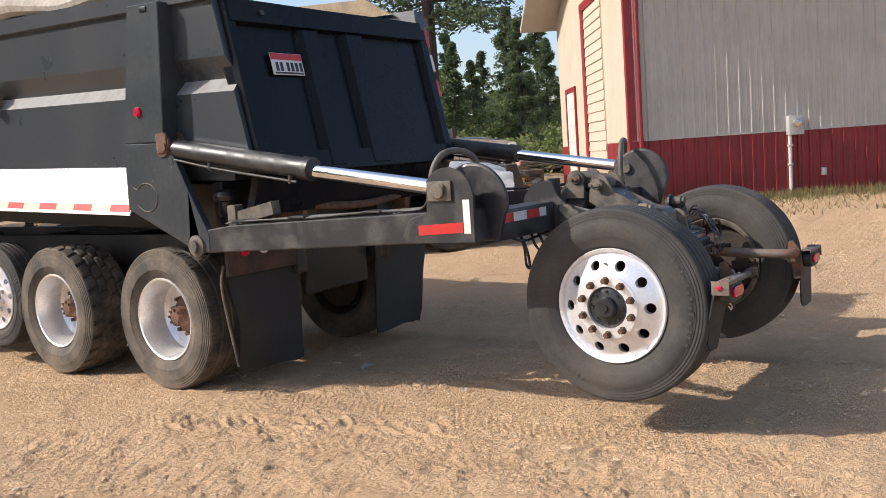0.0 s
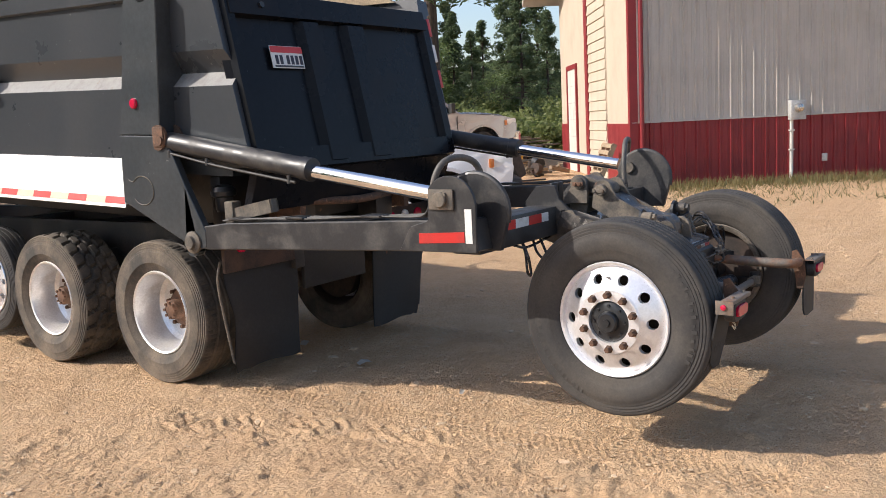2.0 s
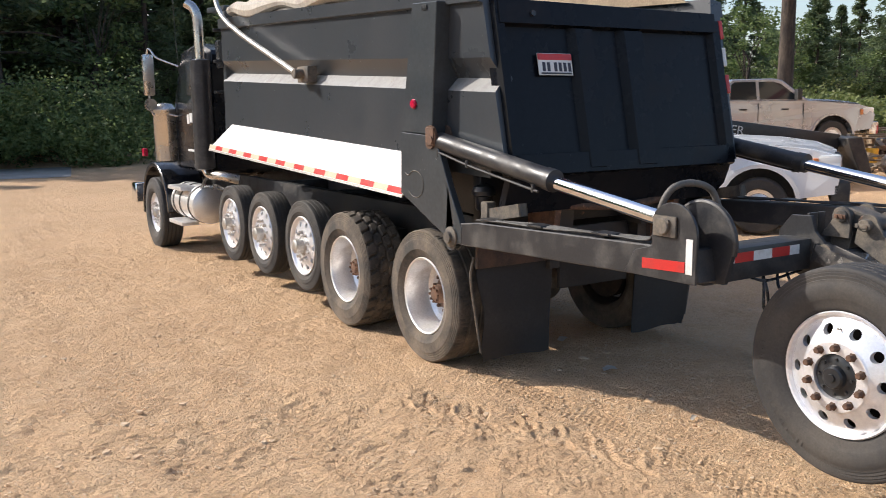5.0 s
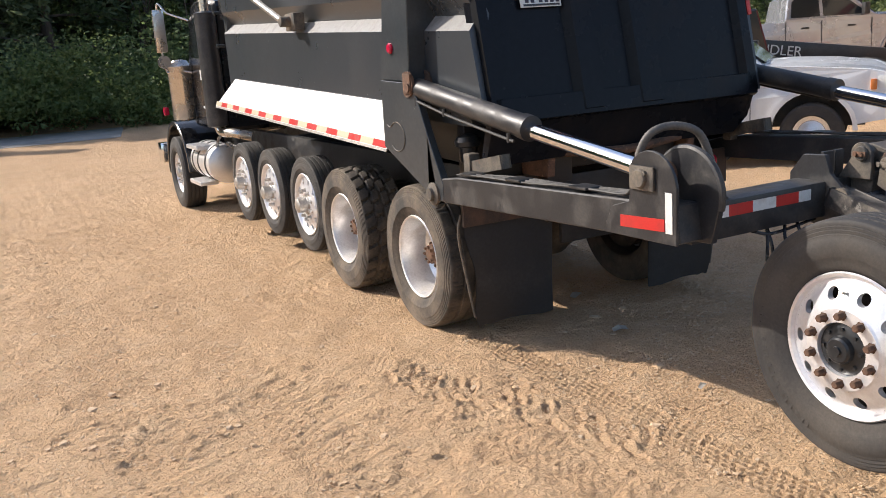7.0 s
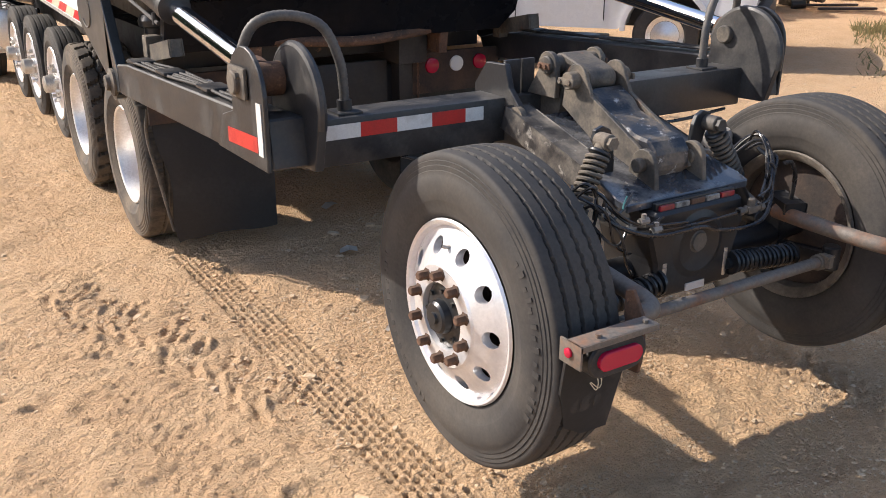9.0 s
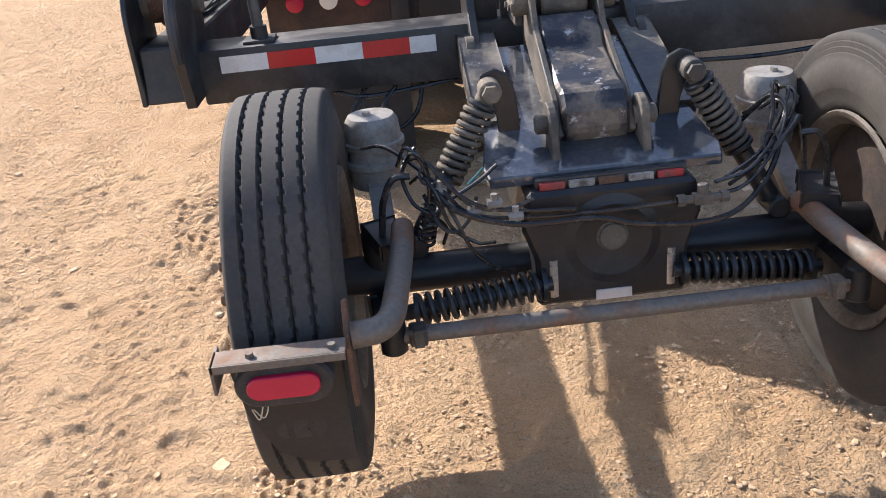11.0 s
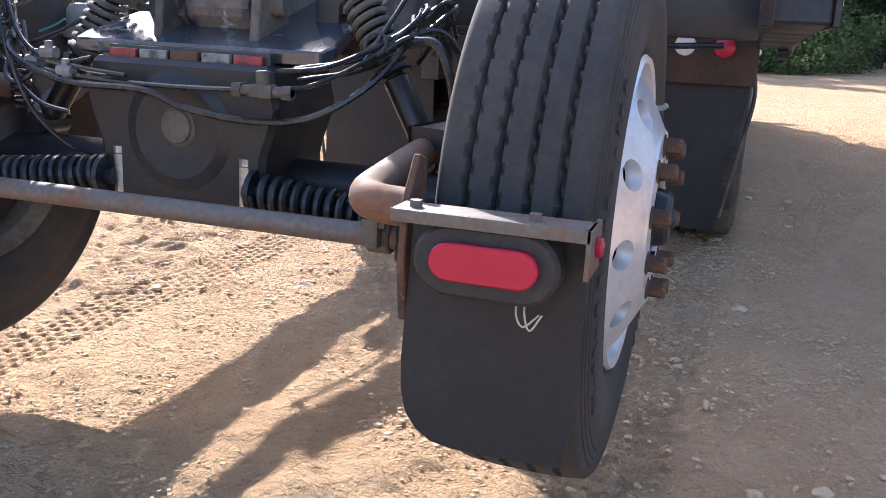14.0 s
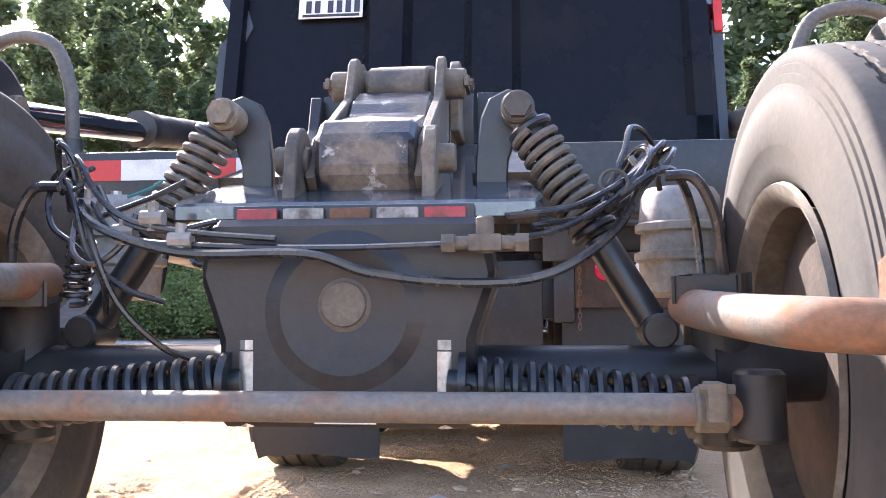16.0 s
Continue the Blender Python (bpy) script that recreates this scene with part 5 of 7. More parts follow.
cyl(bm, (-0.62, AXLE_Y, 0.735), (0.62, AXLE_Y, 0.735), 0.052, 28)
axle = part("axle_beam", bm, M_GREASE, truck, "round dark axle tube")
bm = prism(B(), [(-0.215, 0.99), (0.215, 0.99), (0.235, 0.90), (0.20, 0.80), (0.20, 0.665), (-0.20, 0.665), (-0.20, 0.80), (-0.235, 0.90)], -3.655, -3.38, "y", 0.012)
lathe(bm, (0.0, -3.60, 0.845), (0, -1, 0), [(0, 0.155), (0.052, 0.135), (0.064, 0.10), (0.060, 0.075), (0.052, 0.0)], 36)
part("axle_pod", bm, M_GREASE, axle, "heavy dark pivot housing", flat=True)
bm = B()
lathe(bm, (0.0, -3.65, 0.855), (0, -1, 0), [(0, 0.045), (0.006, 0.043), (0.010, 0.036), (0.016, 0.034), (0.018, 0.0)], 24)
part("pod_plug", bm, M_DUSTY, axle, "round dusty plug")
bm = box(B(), -0.045, 0.05, -3.66, -3.655, 0.672, 0.70)
part("pod_label", bm, M_TAPE_WHITE, axle, "small scratched white label")
bm = B()
cyl(bm, (-0.60, -3.795, 0.712), (0.60, -3.795, 0.712), 0.0215, 20)
rod = part("tie_rod", bm, M_PIPE, truck, "long rusty grey tie rod")
for s in (-1, 1):
    bm = B()
    cyl(bm, (s * 0.50, -3.795, 0.712), (s * 0.545, -3.795, 0.712), 0.031, 16, edge=0.004)
    box(bm, s * 0.522 - 0.012, s * 0.522 + 0.012, -3.845, -3.80, 0.70, 0.75, 0.003)
    cyl(bm, (s * 0.50, -3.835, 0.742), (s * 0.545, -3.835, 0.742), 0.007, 6)
    part("rod_clamp", bm, M_DUSTY, rod, "dusty rod clamp")

M_LENS_DIRTY = worn("dirty_red_lens", (0.30, 0.02, 0.025), (0.12, 0.05, 0.04), 25, 0.45, 0.65, 0.3, 0.8, bump=0.05, fine=90)
M_COVER = worn("scratched_grey_cover", (0.24, 0.235, 0.22), (0.08, 0.07, 0.06), 22, 0.45, 0.62, 0.4, 0.8, bump=0.1, fine=90)
bm = box(B(), -0.19, 0.20, -3.625, -3.605, 0.974, 1.014, 0.003)
strip = part("light_bar", bm, M_BLACK, truck, "narrow black light bar with five lamps")
for k in range(5):
    x = -0.180 + 0.0755 * k
    ob = part("bar_lamp", box(B(), x, x + 0.066, -3.638, -3.625, 0.979, 1.008, 0.003), (M_LENS_DIRTY, M_COVER, M_RUST, M_COVER, M_LENS_DIRTY)[k], strip, ("red lamp", "blank grey cover", "rusty cover", "blank grey cover", "red lamp")[k])

# air lines and cables behind the axle
lines = [
    [(-0.62, -3.42, 1.08), (-0.55, -3.5, 1.10), (-0.44, -3.62, 1.04), (-0.36, -3.67, 0.965), (-0.2, -3.69, 0.945), (0.0, -3.69, 0.94), (0.2, -3.69, 0.945)],
    [(-0.46, -3.60, 1.05), (-0.40, -3.68, 0.985), (-0.25, -3.70, 0.935), (-0.05, -3.705, 0.93), (0.05, -3.70, 0.90), (0.2, -3.70, 0.885), (0.32, -3.68, 0.90), (0.42, -3.62, 0.97), (0.47, -3.55, 1.06), (0.46, -3.5, 1.10)],
    [(0.25, -3.69, 0.95), (0.33, -3.68, 0.965), (0.42, -3.62, 1.02), (0.48, -3.55, 1.09), (0.475, -3.5, 1.115), (0.45, -3.45, 1.08)],
    [(0.25, -3.69, 0.985), (0.35, -3.66, 1.0), (0.45, -3.58, 1.06), (0.49, -3.52, 1.11), (0.47, -3.47, 1.12), (0.42, -3.42, 1.06)],
    [(0.40, -3.62, 1.0), (0.48, -3.58, 1.06), (0.53, -3.52, 1.07), (0.565, -3.48, 1.0), (0.575, -3.48, 0.9), (0.58, -3.50, 0.85)],
    [(-0.42, -3.62, 1.05), (-0.36, -3.67, 0.99), (-0.28, -3.68, 0.97), (-0.2, -3.67, 0.985)],
    [(-0.44, -3.62, 1.03), (-0.40, -3.68, 0.96), (-0.36, -3.67, 0.86), (-0.30, -3.64, 0.79), (-0.25, -3.6, 0.76)],
    [(-0.52, -3.55, 1.05), (-0.49, -3.62, 1.12), (-0.46, -3.62, 1.09), (-0.45, -3.6, 1.0)],
    [(-0.53, -3.53, 1.06), (-0.505, -3.6, 1.13), (-0.47, -3.62, 1.10), (-0.455, -3.62, 1.02), (-0.48, -3.6, 0.9)],
    [(-0.40, -3.64, 1.0), (-0.33, -3.62, 1.03), (-0.28, -3.6, 1.06)],
    [(0.28, -3.68, 0.99), (0.40, -3.60, 1.02), (0.485, -3.52, 1.10), (0.52, -3.46, 1.135), (0.50, -3.40, 1.10), (0.42, -3.36, 1.0)],
    [(0.29, -3.68, 0.97), (0.41, -3.60, 1.0), (0.50, -3.53, 1.075), (0.535, -3.47, 1.12), (0.515, -3.40, 1.115), (0.45, -3.34, 1.02)],
    [(0.40, -3.61, 1.01), (0.44, -3.56, 1.10), (0.46, -3.50, 1.155), (0.50, -3.44, 1.14), (0.52, -3.40, 1.06)],
    [(-0.50, -3.56, 1.02), (-0.47, -3.63, 1.06), (-0.44, -3.66, 1.02), (-0.41, -3.66, 0.93), (-0.35, -3.66, 0.88), (-0.30, -3.63, 0.86)],
    [(-0.51, -3.55, 1.08), (-0.46, -3.62, 1.10), (-0.40, -3.66, 1.03), (-0.33, -3.68, 0.985), (-0.22, -3.69, 0.965), (-0.1, -3.69, 0.955)],
    [(-0.48, -3.52, 1.10), (-0.52, -3.58, 1.06), (-0.50, -3.62, 0.99), (-0.45, -3.63, 0.95), (-0.42, -3.60, 0.90), (-0.43, -3.56, 0.84)],
    [(-0.47, -3.60, 1.0), (-0.44, -3.66, 0.94), (-0.40, -3.67, 0.92), (-0.36, -3.66, 0.95), (-0.34, -3.65, 1.0)],
]
for k, pts in enumerate(lines):
    part("air_line", tube(B(), pts, 0.0075 if k in (1, 4) else 0.0052, 7, 6), M_HOSE, truck, "thin black air line" if k else "")
bm = B()
cyl(bm, (0.155, -3.69, 0.945), (0.285, -3.69, 0.945), 0.011, 12, edge=0.002)
cyl(bm, (0.22, -3.69, 0.93), (0.22, -3.69, 0.985), 0.014, 14, edge=0.003)
box(bm, 0.195, 0.245, -3.705, -3.675, 0.932, 0.958, 0.004)
for x in (0.165, 0.275):
    cyl(bm, (x - 0.010, -3.69, 0.945), (x + 0.010, -3.69, 0.945), 0.0155, 6)
part("air_valve", bm, M_DUSTY, truck, "grey brass-fitted air valve")
for x, y, z in ((-0.43, -3.63, 1.02), (-0.35, -3.67, 0.97), (-0.30, -3.68, 0.99), (-0.25, -3.69, 0.955)):
    bm = B()
    cyl(bm, (x - 0.018, y, z), (x + 0.018, y, z), 0.013, 8)
    cyl(bm, (x, y, z - 0.02), (x, y, z + 0.025), 0.009, 8)
    part("line_fitting", bm, M_TANK, truck, "grey pipe fitting")
part("coiled_lead", coil(B(), (-0.455, -3.60, 0.97), (-0.475, -3.58, 0.86), 0.020, 0.005, 7), M_HOSE, truck, "short coiled black air lead")
for k, (x, y, z) in enumerate(((0.42, -3.605, 1.045), (-0.455, -3.635, 1.065))):
    part("line_tie", tube(B(), [(x + 0.022 * math.cos(a), y + 0.012 * math.sin(a), z + 0.022 * math.sin(a)) for a in np.linspace(0, 6.283, 9)], 0.0035, 5, 2), M_RUBBER, truck, "black cable tie")
part("zip_tie", tube(B(), [(-0.36, -3.64, 1.03), (-0.335, -3.62, 1.045), (-0.315, -3.61, 1.06)], 0.003, 6, 3), material("teal_plastic", (0.03, 0.13, 0.13), 0.8), truck, "teal plastic tie")


M_RUST_DARK = worn("dark_rusty_panel", (0.075, 0.042, 0.028), (0.03, 0.026, 0.024), 5, 0.4, 0.65, 0.75, 0.9, bump=0.2, fine=90)

# ---- chassis and rear lamps ----
for s in (-1, 1):
    bm = box(B(), *sorted((s * 0.40, s * 0.50)), -0.80, 8.2, 0.80, 1.10, 0.01)
    part("frame_rail", bm, M_BEAM, truck, "black frame rail")
    bm = box(B(), *sorted((s * 0.35, s * 0.55)), -0.9, 4.4, 1.12, 1.5, 0.01)
    boxed(part("box_sill", bm, M_BEAM, truck, "black box sill"))
    # lamp panel at the tail
    bm = box(B(), *sorted((s * 0.50, s * 1.16)), -0.80, -0.77, 0.87, 1.13, 0.006)
    panel = part("lamp_panel", bm, M_RUST_DARK, truck, "rust-brown lamp panel")
    for x, mat, lab in ((0.64, M_LENS, "round red tail lamp"), (0.825, M_LENS_CLEAR, "round clear reversing lamp"), (1.005, M_LENS, "round red tail lamp")):
        bm = B()
        lathe(bm, (s * x, -0.80, 1.045), (0, -1, 0), [(0, 0.05), (0.012, 0.048), (0.018, 0.03), (0.02, 0)], 24)
        part("round_lamp", bm, mat, panel, lab)
    # mud flaps behind the drive tyres
    a = 0.42
    bm = B()
    grid = []
    for iz in range(17):
        f = iz / 16
        row = []
        for ix in range(13):
            g = ix / 12
            wide = 1.135 - 0.10 * f + 0.018 * math.sin(9 * f)
            low = 0.77 + (0.012 * math.sin(7 * g + 1) + 0.05 * max(0, g - 0.75) * math.sin(40 * g)) * f
            x = 0.44 + (wide - 0.44) * g
            row.append((s * x, -0.757 + 0.022 * math.sin(4.5 * g + 3 * f) * f + 0.03 * f * f, 0.93 - low * f))
        grid.append(row)
    for off in (0.0, 0.010):
        vs = [[bm.verts.new((x, y + off, z)) for x, y, z in row] for row in grid]
        for a_ in range(16):
            for b_ in range(12):
                bm.faces.new((vs[a_][b_], vs[a_][b_ + 1], vs[a_ + 1][b_ + 1], vs[a_ + 1][b_]))
    part("mud_flap", bm, M_FLAP, truck, "large torn black rubber mud flap")
    bm = B()
    tube(bm, [(s * 1.15, -0.74, 0.95), (s * 1.165, -0.72, 0.8), (s * 1.125, -0.71, 0.55), (s * 1.07, -0.71, 0.22)], 0.01, 8, 5)
    part("flap_edge", bm, M_DUSTY, truck, "frayed pale edge of the flap")
    # small brake can and bracket by the hinge
    bm = B()
    lathe(bm, (s * 1.05, -0.72, 1.28), (0, 0, 1), [(0, 0.05), (0.02, 0.06), (0.1, 0.06), (0.11, 0.085), (0.14, 0.088), (0.17, 0.07), (0.185, 0.03), (0.19, 0)], 24)
    part("spring_can", bm, M_BLACK, truck, "black domed brake can")
    bm = B()
    bar(bm, (s * 1.12, -0.85, 1.26), (s * 1.10, -1.25, 1.335), 0.06, 0.07, bevel=0.008)
    box(bm, *sorted((s * 1.08, s * 1.16)), -0.92, -0.84, 1.2, 1.36, 0.01)
    part("dusty_bracket", bm, M_DUSTY, truck, "dusty tan-grey bracket")
for y in (-0.70, 0.7, 2.0, 3.4, 5.0):
    part("cross_member", box(B(), -0.42, 0.42, y, y + 0.12, 0.82, 1.06, 0.01), M_BEAM, truck, "black cross member")
for y in (0.0, 1.43, 2.42, 3.54, 4.58, 7.76):
    z = 0.53 if y < 2 else 0.455 if y > 6 else 0.62
    bm = B()
    cyl(bm, (-0.9, y, z), (0.9, y, z), 0.07, 16)
    if y < 2:
        lathe(bm, (0, y - 0.25, 0.55), (0, 1, 0), [(0, 0.05), (0.08, 0.16), (0.25, 0.21), (0.42, 0.16), (0.5, 0.05)], 24)
    part("axle_housing", bm, M_DUSTY, truck, "dusty axle housing")
for y in (0.0, 1.43):
    for s in (-1, 1):
        bm = B()
        lathe(bm, (s * 0.55, y, 0.62), (0, 0, 1), [(0, 0.1), (0.05, 0.13), (0.2, 0.13), (0.25, 0.1)], 20)
        part("air_bag", bm, M_RUBBER, truck, "black rubber air bag")
part("tail_plate", box(B(), -0.35, 0.35, -0.74, -0.70, 0.62, 1.1, 0.01), M_GREASE, truck, "dark greasy tail plate")
for k in range(14):
    a = (0.006, 0) if k % 2 else (0, 0.006)
    ring = [(0.52 + a[0] * c, -0.83 + a[1] * c, 1.12 - 0.026 * k - 0.017 * q_) for c, q_ in ((1, -0.6), (1, 0.6), (0, 1), (-1, 0.6), (-1, -0.6), (0, -1), (1, -0.6))]
    part("chain_link", tube(B(), ring, 0.0035, 6, 2), M_RUST, truck, "rusty chain link")
for x in (-0.6, 0.6):
    part("gate_linkage", prism(B(), [(-1.0, 1.15), (-0.6, 1.15), (-0.5, 1.45), (-1.05, 1.5)], x - 0.03, x + 0.03, "x", 0.005), M_RUST, truck, "rusty gate linkage under the box")
part("rear_bolster", box(B(), -1.06, 1.06, -0.70, -0.60, 1.14, 1.52, 0.01), M_GREASE, truck, "dark rear bolster under the box")
part("linkage_rod", tube(B(), [(-0.5, -1.0, 1.3), (0.0, -1.05, 1.27), (0.5, -1.0, 1.3)], 0.03, 10, 4), M_RUST, truck, "rusty cross rod")

# ---- cab and front ----
REAR_PARTS = set(truck.children)
M_CAB = worn("black_cab_paint", (0.012, 0.013, 0.016), (0.035, 0.034, 0.033), 2, 0.5, 0.8, 0.2, 0.45, bump=0.0, tone=0.05)
bm = prism(B(), [(5.35, 1.15), (5.35, 2.75), (5.9, 2.88), (6.55, 2.80), (7.02, 2.1), (7.1, 1.15)], -0.98, 0.98, "x", 0.05)
cab = part("cab", bm, M_CAB, truck, "glossy black cab")
for s in (-1, 1):
    glass = [(5.75, 2.08), (5.78, 2.62), (6.42, 2.60), (6.78, 2.08)]
    part("cab_window", prism(B(), glass, *sorted((s * 0.975, s * 0.99)), "x"), M_GLASS_DARK, cab, "dark side window", flat=True)
    for y in (5.55, 6.9):
        tube_bm = tube(B(), [(s * 0.99, y, 1.2), (s * 0.992, y, 1.7), (s * 0.99, y + (0.03 if y < 6 else -0.05), 2.1)], 0.006, 6, 2)
        part("door_seam", tube_bm, M_RUBBER, cab)
    for k, (y, w, z) in enumerate(((6.02, 0.10, 1.82), (6.15, 0.12, 1.82), (6.30, 0.09, 1.80), (6.05, 0.36, 1.42))):
        part("door_bar", box(B(), *sorted((s * 0.982, s * 0.99)), y, y + w, z, z + (0.13 if k < 3 else 0.03)), M_TAPE_WHITE, cab, "pale unreadable door mark")
bm = prism(B(), [(7.0, 1.15), (7.0, 2.02), (8.5, 1.86), (8.78, 1.7), (8.85, 1.0), (7.2, 0.95)], -0.62, 0.62, "x", 0.06)
part("hood", bm, M_CAB, truck, "long black hood")
bm = box(B(), -1.2, 1.2, 8.75, 8.98, 0.5, 0.82, 0.03)
part("front_bumper", bm, M_CHROME, truck, "bright front bumper")


def front_side(s):
    lo, hi = sorted((s * 0.62, s * 1.2))
    outer = arc(7.56, 0.49, 0.73, -8, 178, 16)
    inner = arc(7.56, 0.49, 0.66, 178, -8, 16)
    part("fender", prism(B(), outer + inner, lo, hi, "x", 0.012), M_CAB, truck, "curved black front fender", flat=False)
    bm = B()
    lathe(bm, (s * 1.08, 5.38, 1.22), (0, 0, 1), [(0, 0.07), (0.02, 0.13), (1.40, 0.13), (1.42, 0.075)], 28)
    stack = part("muffler", bm, M_SHIELD, truck, "dark grey exhaust shield")
    bm = B()
    tube(bm, [(s * 1.08, 5.38, 2.64), (s * 1.08, 5.38, 2.95), (s * 1.085, 5.39, 3.16), (s * 1.12, 5.43, 3.28), (s * 1.18, 5.49, 3.34)], 0.062, 20, 5)
    part("exhaust_pipe", bm, M_CHROME_DULL, stack, "curved steel exhaust pipe")
    bm = B()
    tube(bm, [(s * 1.08, 5.38, 1.24), (s * 1.05, 5.30, 1.16), (s * 0.98, 5.0, 1.15), (s * 0.8, 4.9, 1.1)], 0.06, 16, 5)
    part("exhaust_pipe", bm, M_CHROME_DULL, stack, "curved steel exhaust pipe")
    bm = B()
    lathe(bm, (s * 1.09, 7.10, 1.24), (0, 0, 1), [(0, 0.13), (0.02, 0.175), (0.70, 0.175), (0.72, 0.185), (0.76, 0.185), (0.78, 0.15), (0.84, 0.10), (0.86, 0)], 32)
    part("air_cleaner", bm, M_CHROME_DULL, truck, "dusty chrome air cleaner canister")
    bm = B()
    tube(bm, [(s * 0.98, 6.85, 1.9), (s * 1.15, 7.0, 1.95), (s * 1.29, 7.08, 1.98), (s * 1.30, 7.10, 2.82), (s * 1.2, 6.95, 2.72), (s * 0.98, 6.7, 2.6)], 0.014, 8, 5)
    mirror = part("mirror", bm, M_CHROME_DULL, truck, "tall chrome side mirror on a bent arm")
    part("mirror_shell", box(B(), *sorted((s * 1.22, s * 1.38)), 7.06, 7.13, 2.20, 2.78, 0.03), M_CHROME_DULL, mirror)
    bm = B()
    lathe(bm, (s * 1.30, 7.05, 2.07), (0, 1, 0), [(0, 0.09), (0.02, 0.09), (0.05, 0.06), (0.06, 0)], 20)
    part("spot_mirror", bm, M_CHROME_DULL, mirror, "round convex mirror")
    lo, hi = sorted((s * 0.72, s * 1.2))
    bm = B()
    lathe(bm, (s * 0.95, 5.6, 0.72), (0, 1, 0), [(0, 0.2), (0.03, 0.255), (1.05, 0.255), (1.08, 0.2)], 40)
    tank = part("fuel_tank", bm, M_ALU_DULL, truck, "round aluminium fuel tank with black straps")
    for y in (5.8, 6.2, 6.5):
        bm = B()
        lathe(bm, (s * 0.95, y, 0.72), (0, 1, 0), [(0, 0.256), (0.005, 0.262), (0.055, 0.262), (0.06, 0.256)], 40)
        part("tank_strap", bm, M_RUBBER, tank)
    for z, y0 in ((0.90, 5.95), (0.42, 5.98)):
        bm = box(B(), *sorted((s * 1.02, s * 1.26)), y0, y0 + 0.62, z, z + 0.05, 0.006)
        for k in range(6):
            box(bm, *sorted((s * 1.03, s * 1.25)), y0 + 0.03 + 0.1 * k, y0 + 0.07 + 0.1 * k, z + 0.05, z + 0.058)
        part("cab_step", bm, M_ALU_DULL, truck, "ribbed aluminium step")
    bm = B()
    tube(bm, [(s * 1.0, 5.4, 0.98), (s * 1.02, 5.2, 1.02), (s * 0.98, 4.9, 0.98), (s * 0.8, 4.7, 1.0)], 0.03, 10, 5)
    tube(bm, [(s * 1.05, 5.7, 0.95), (s * 1.08, 5.3, 1.12), (s * 0.95, 5.0, 1.1)], 0.02, 10, 5)
    part("tank_hose", bm, M_HOSE, truck, "black hoses over the tank")
    bm = box(B(), *sorted((s * 1.12, s * 1.19)), 8.1, 8.2, 1.28, 1.4, 0.01)
    part("turn_lamp", bm, M_LENS, truck, "red fender lamp")
    bm = tube(B(), [(s * 1.0, 6.6, 2.5), (s * 1.02, 6.62, 3.1), (s * 1.03, 6.63, 3.9)], 0.004, 5, 3)
    part("aerial", bm, M_RUBBER, truck, "thin whip aerial")
    bm = box(B(), *sorted((s * 0.6, s * 1.0)), 4.75, 5.0, 2.5, 2.85, 0.02)
    part("air_intake", bm, M_CAB, truck)


M_SHIELD = worn("exhaust_shield", (0.045, 0.045, 0.048), (0.10, 0.095, 0.09), 4, 0.45, 0.75, 0.4, 0.6, metal=0.5, metal2=0.3, bump=0.1, fine=60)
M_CHROME_DULL = worn("dusty_chrome", (0.62, 0.58, 0.53), (0.36, 0.30, 0.24), 3, 0.45, 0.75, 0.2, 0.5, metal=0.95, metal2=0.6, bump=0.03, tone=0.08)
both(front_side)
bm = B()
lathe(bm, (-0.6, 4.7, 3.05), (0, 0, 1), [(0, 0.06), (0.03, 0.06), (0.1, 0.045), (0.12, 0)], 20)
part("beacon", bm, material("amber_lens", (0.7, 0.2, 0.02), 0.3), truck, "small amber beacon")

for ob in truck.children:
    if ob not in REAR_PARTS:
        ob.location.y += 0.20


# ---- shed ----
CORNER, BASE = Vector((11.5, 1.75, 0.0)), 0.30
LONG = Vector((0.591, -0.807, 0)).normalized()
DEEP = Vector((0.807, 0.591, 0)).normalized()
SHED = Matrix.Translation((CORNER.x, CORNER.y, BASE)) @ Matrix((LONG, DEEP, Vector((0, 0, 1)))).transposed().to_4x4()
# in the shed's own axes: x along the long wall, y along the gable wall, z up
shed = tagged(new("metal_shed"), "tan and red metal shed with a gable end", "building", kind="structure")
shed.matrix_world = SHED


def ribbed(name, x0, x1, z0, z1, mat, label):
    """Sheet metal with a raised rib every nine inches and low swages between, on the long wall (facing -y)."""
    bm = B()
    prof, x = [], x0
    while x < x1 - 0.01:
        for dx, dy in ((0.0, 0.0), (0.016, -0.030), (0.040, -0.030), (0.056, 0.0), (0.09, 0.0), (0.096, -0.005), (0.106, -0.005), (0.112, 0.0), (0.16, 0.0), (0.166, -0.005), (0.176, -0.005), (0.182, 0.0)):
            if x + dx <= x1:
                prof.append((x + dx, dy))
        x += 0.2286
    prof.append((x1, 0.0))
    low = [bm.verts.new((a, b, z0)) for a, b in prof]
    high = [bm.verts.new((a, b, z1)) for a, b in prof]
    for k in range(len(prof) - 1):
        bm.faces.new((low[k], low[k + 1], high[k + 1], high[k]))
    return part(name, bm, mat, shed, label, flat=True)


WAINS, EAVE = 1.30, 4.95
part("wall_core", box(B(), 0.02, 18, 0.004, 0.15, 0, EAVE), M_TAN_PAINT, shed, flat=True)
ribbed("lower_sheet", 0.12, 18, 0, WAINS, M_RED_PAINT, "dark red ribbed wainscot sheet")
ribbed("upper_sheet", 0.12, 18, WAINS + 0.03, EAVE, M_TAN_PAINT, "tan ribbed wall sheet")
part("drip_trim", box(B(), 0.0, 18, -0.03, 0.0, WAINS - 0.005, WAINS + 0.03, 0.004), M_TAN_PAINT, shed, "pale drip trim", flat=True)
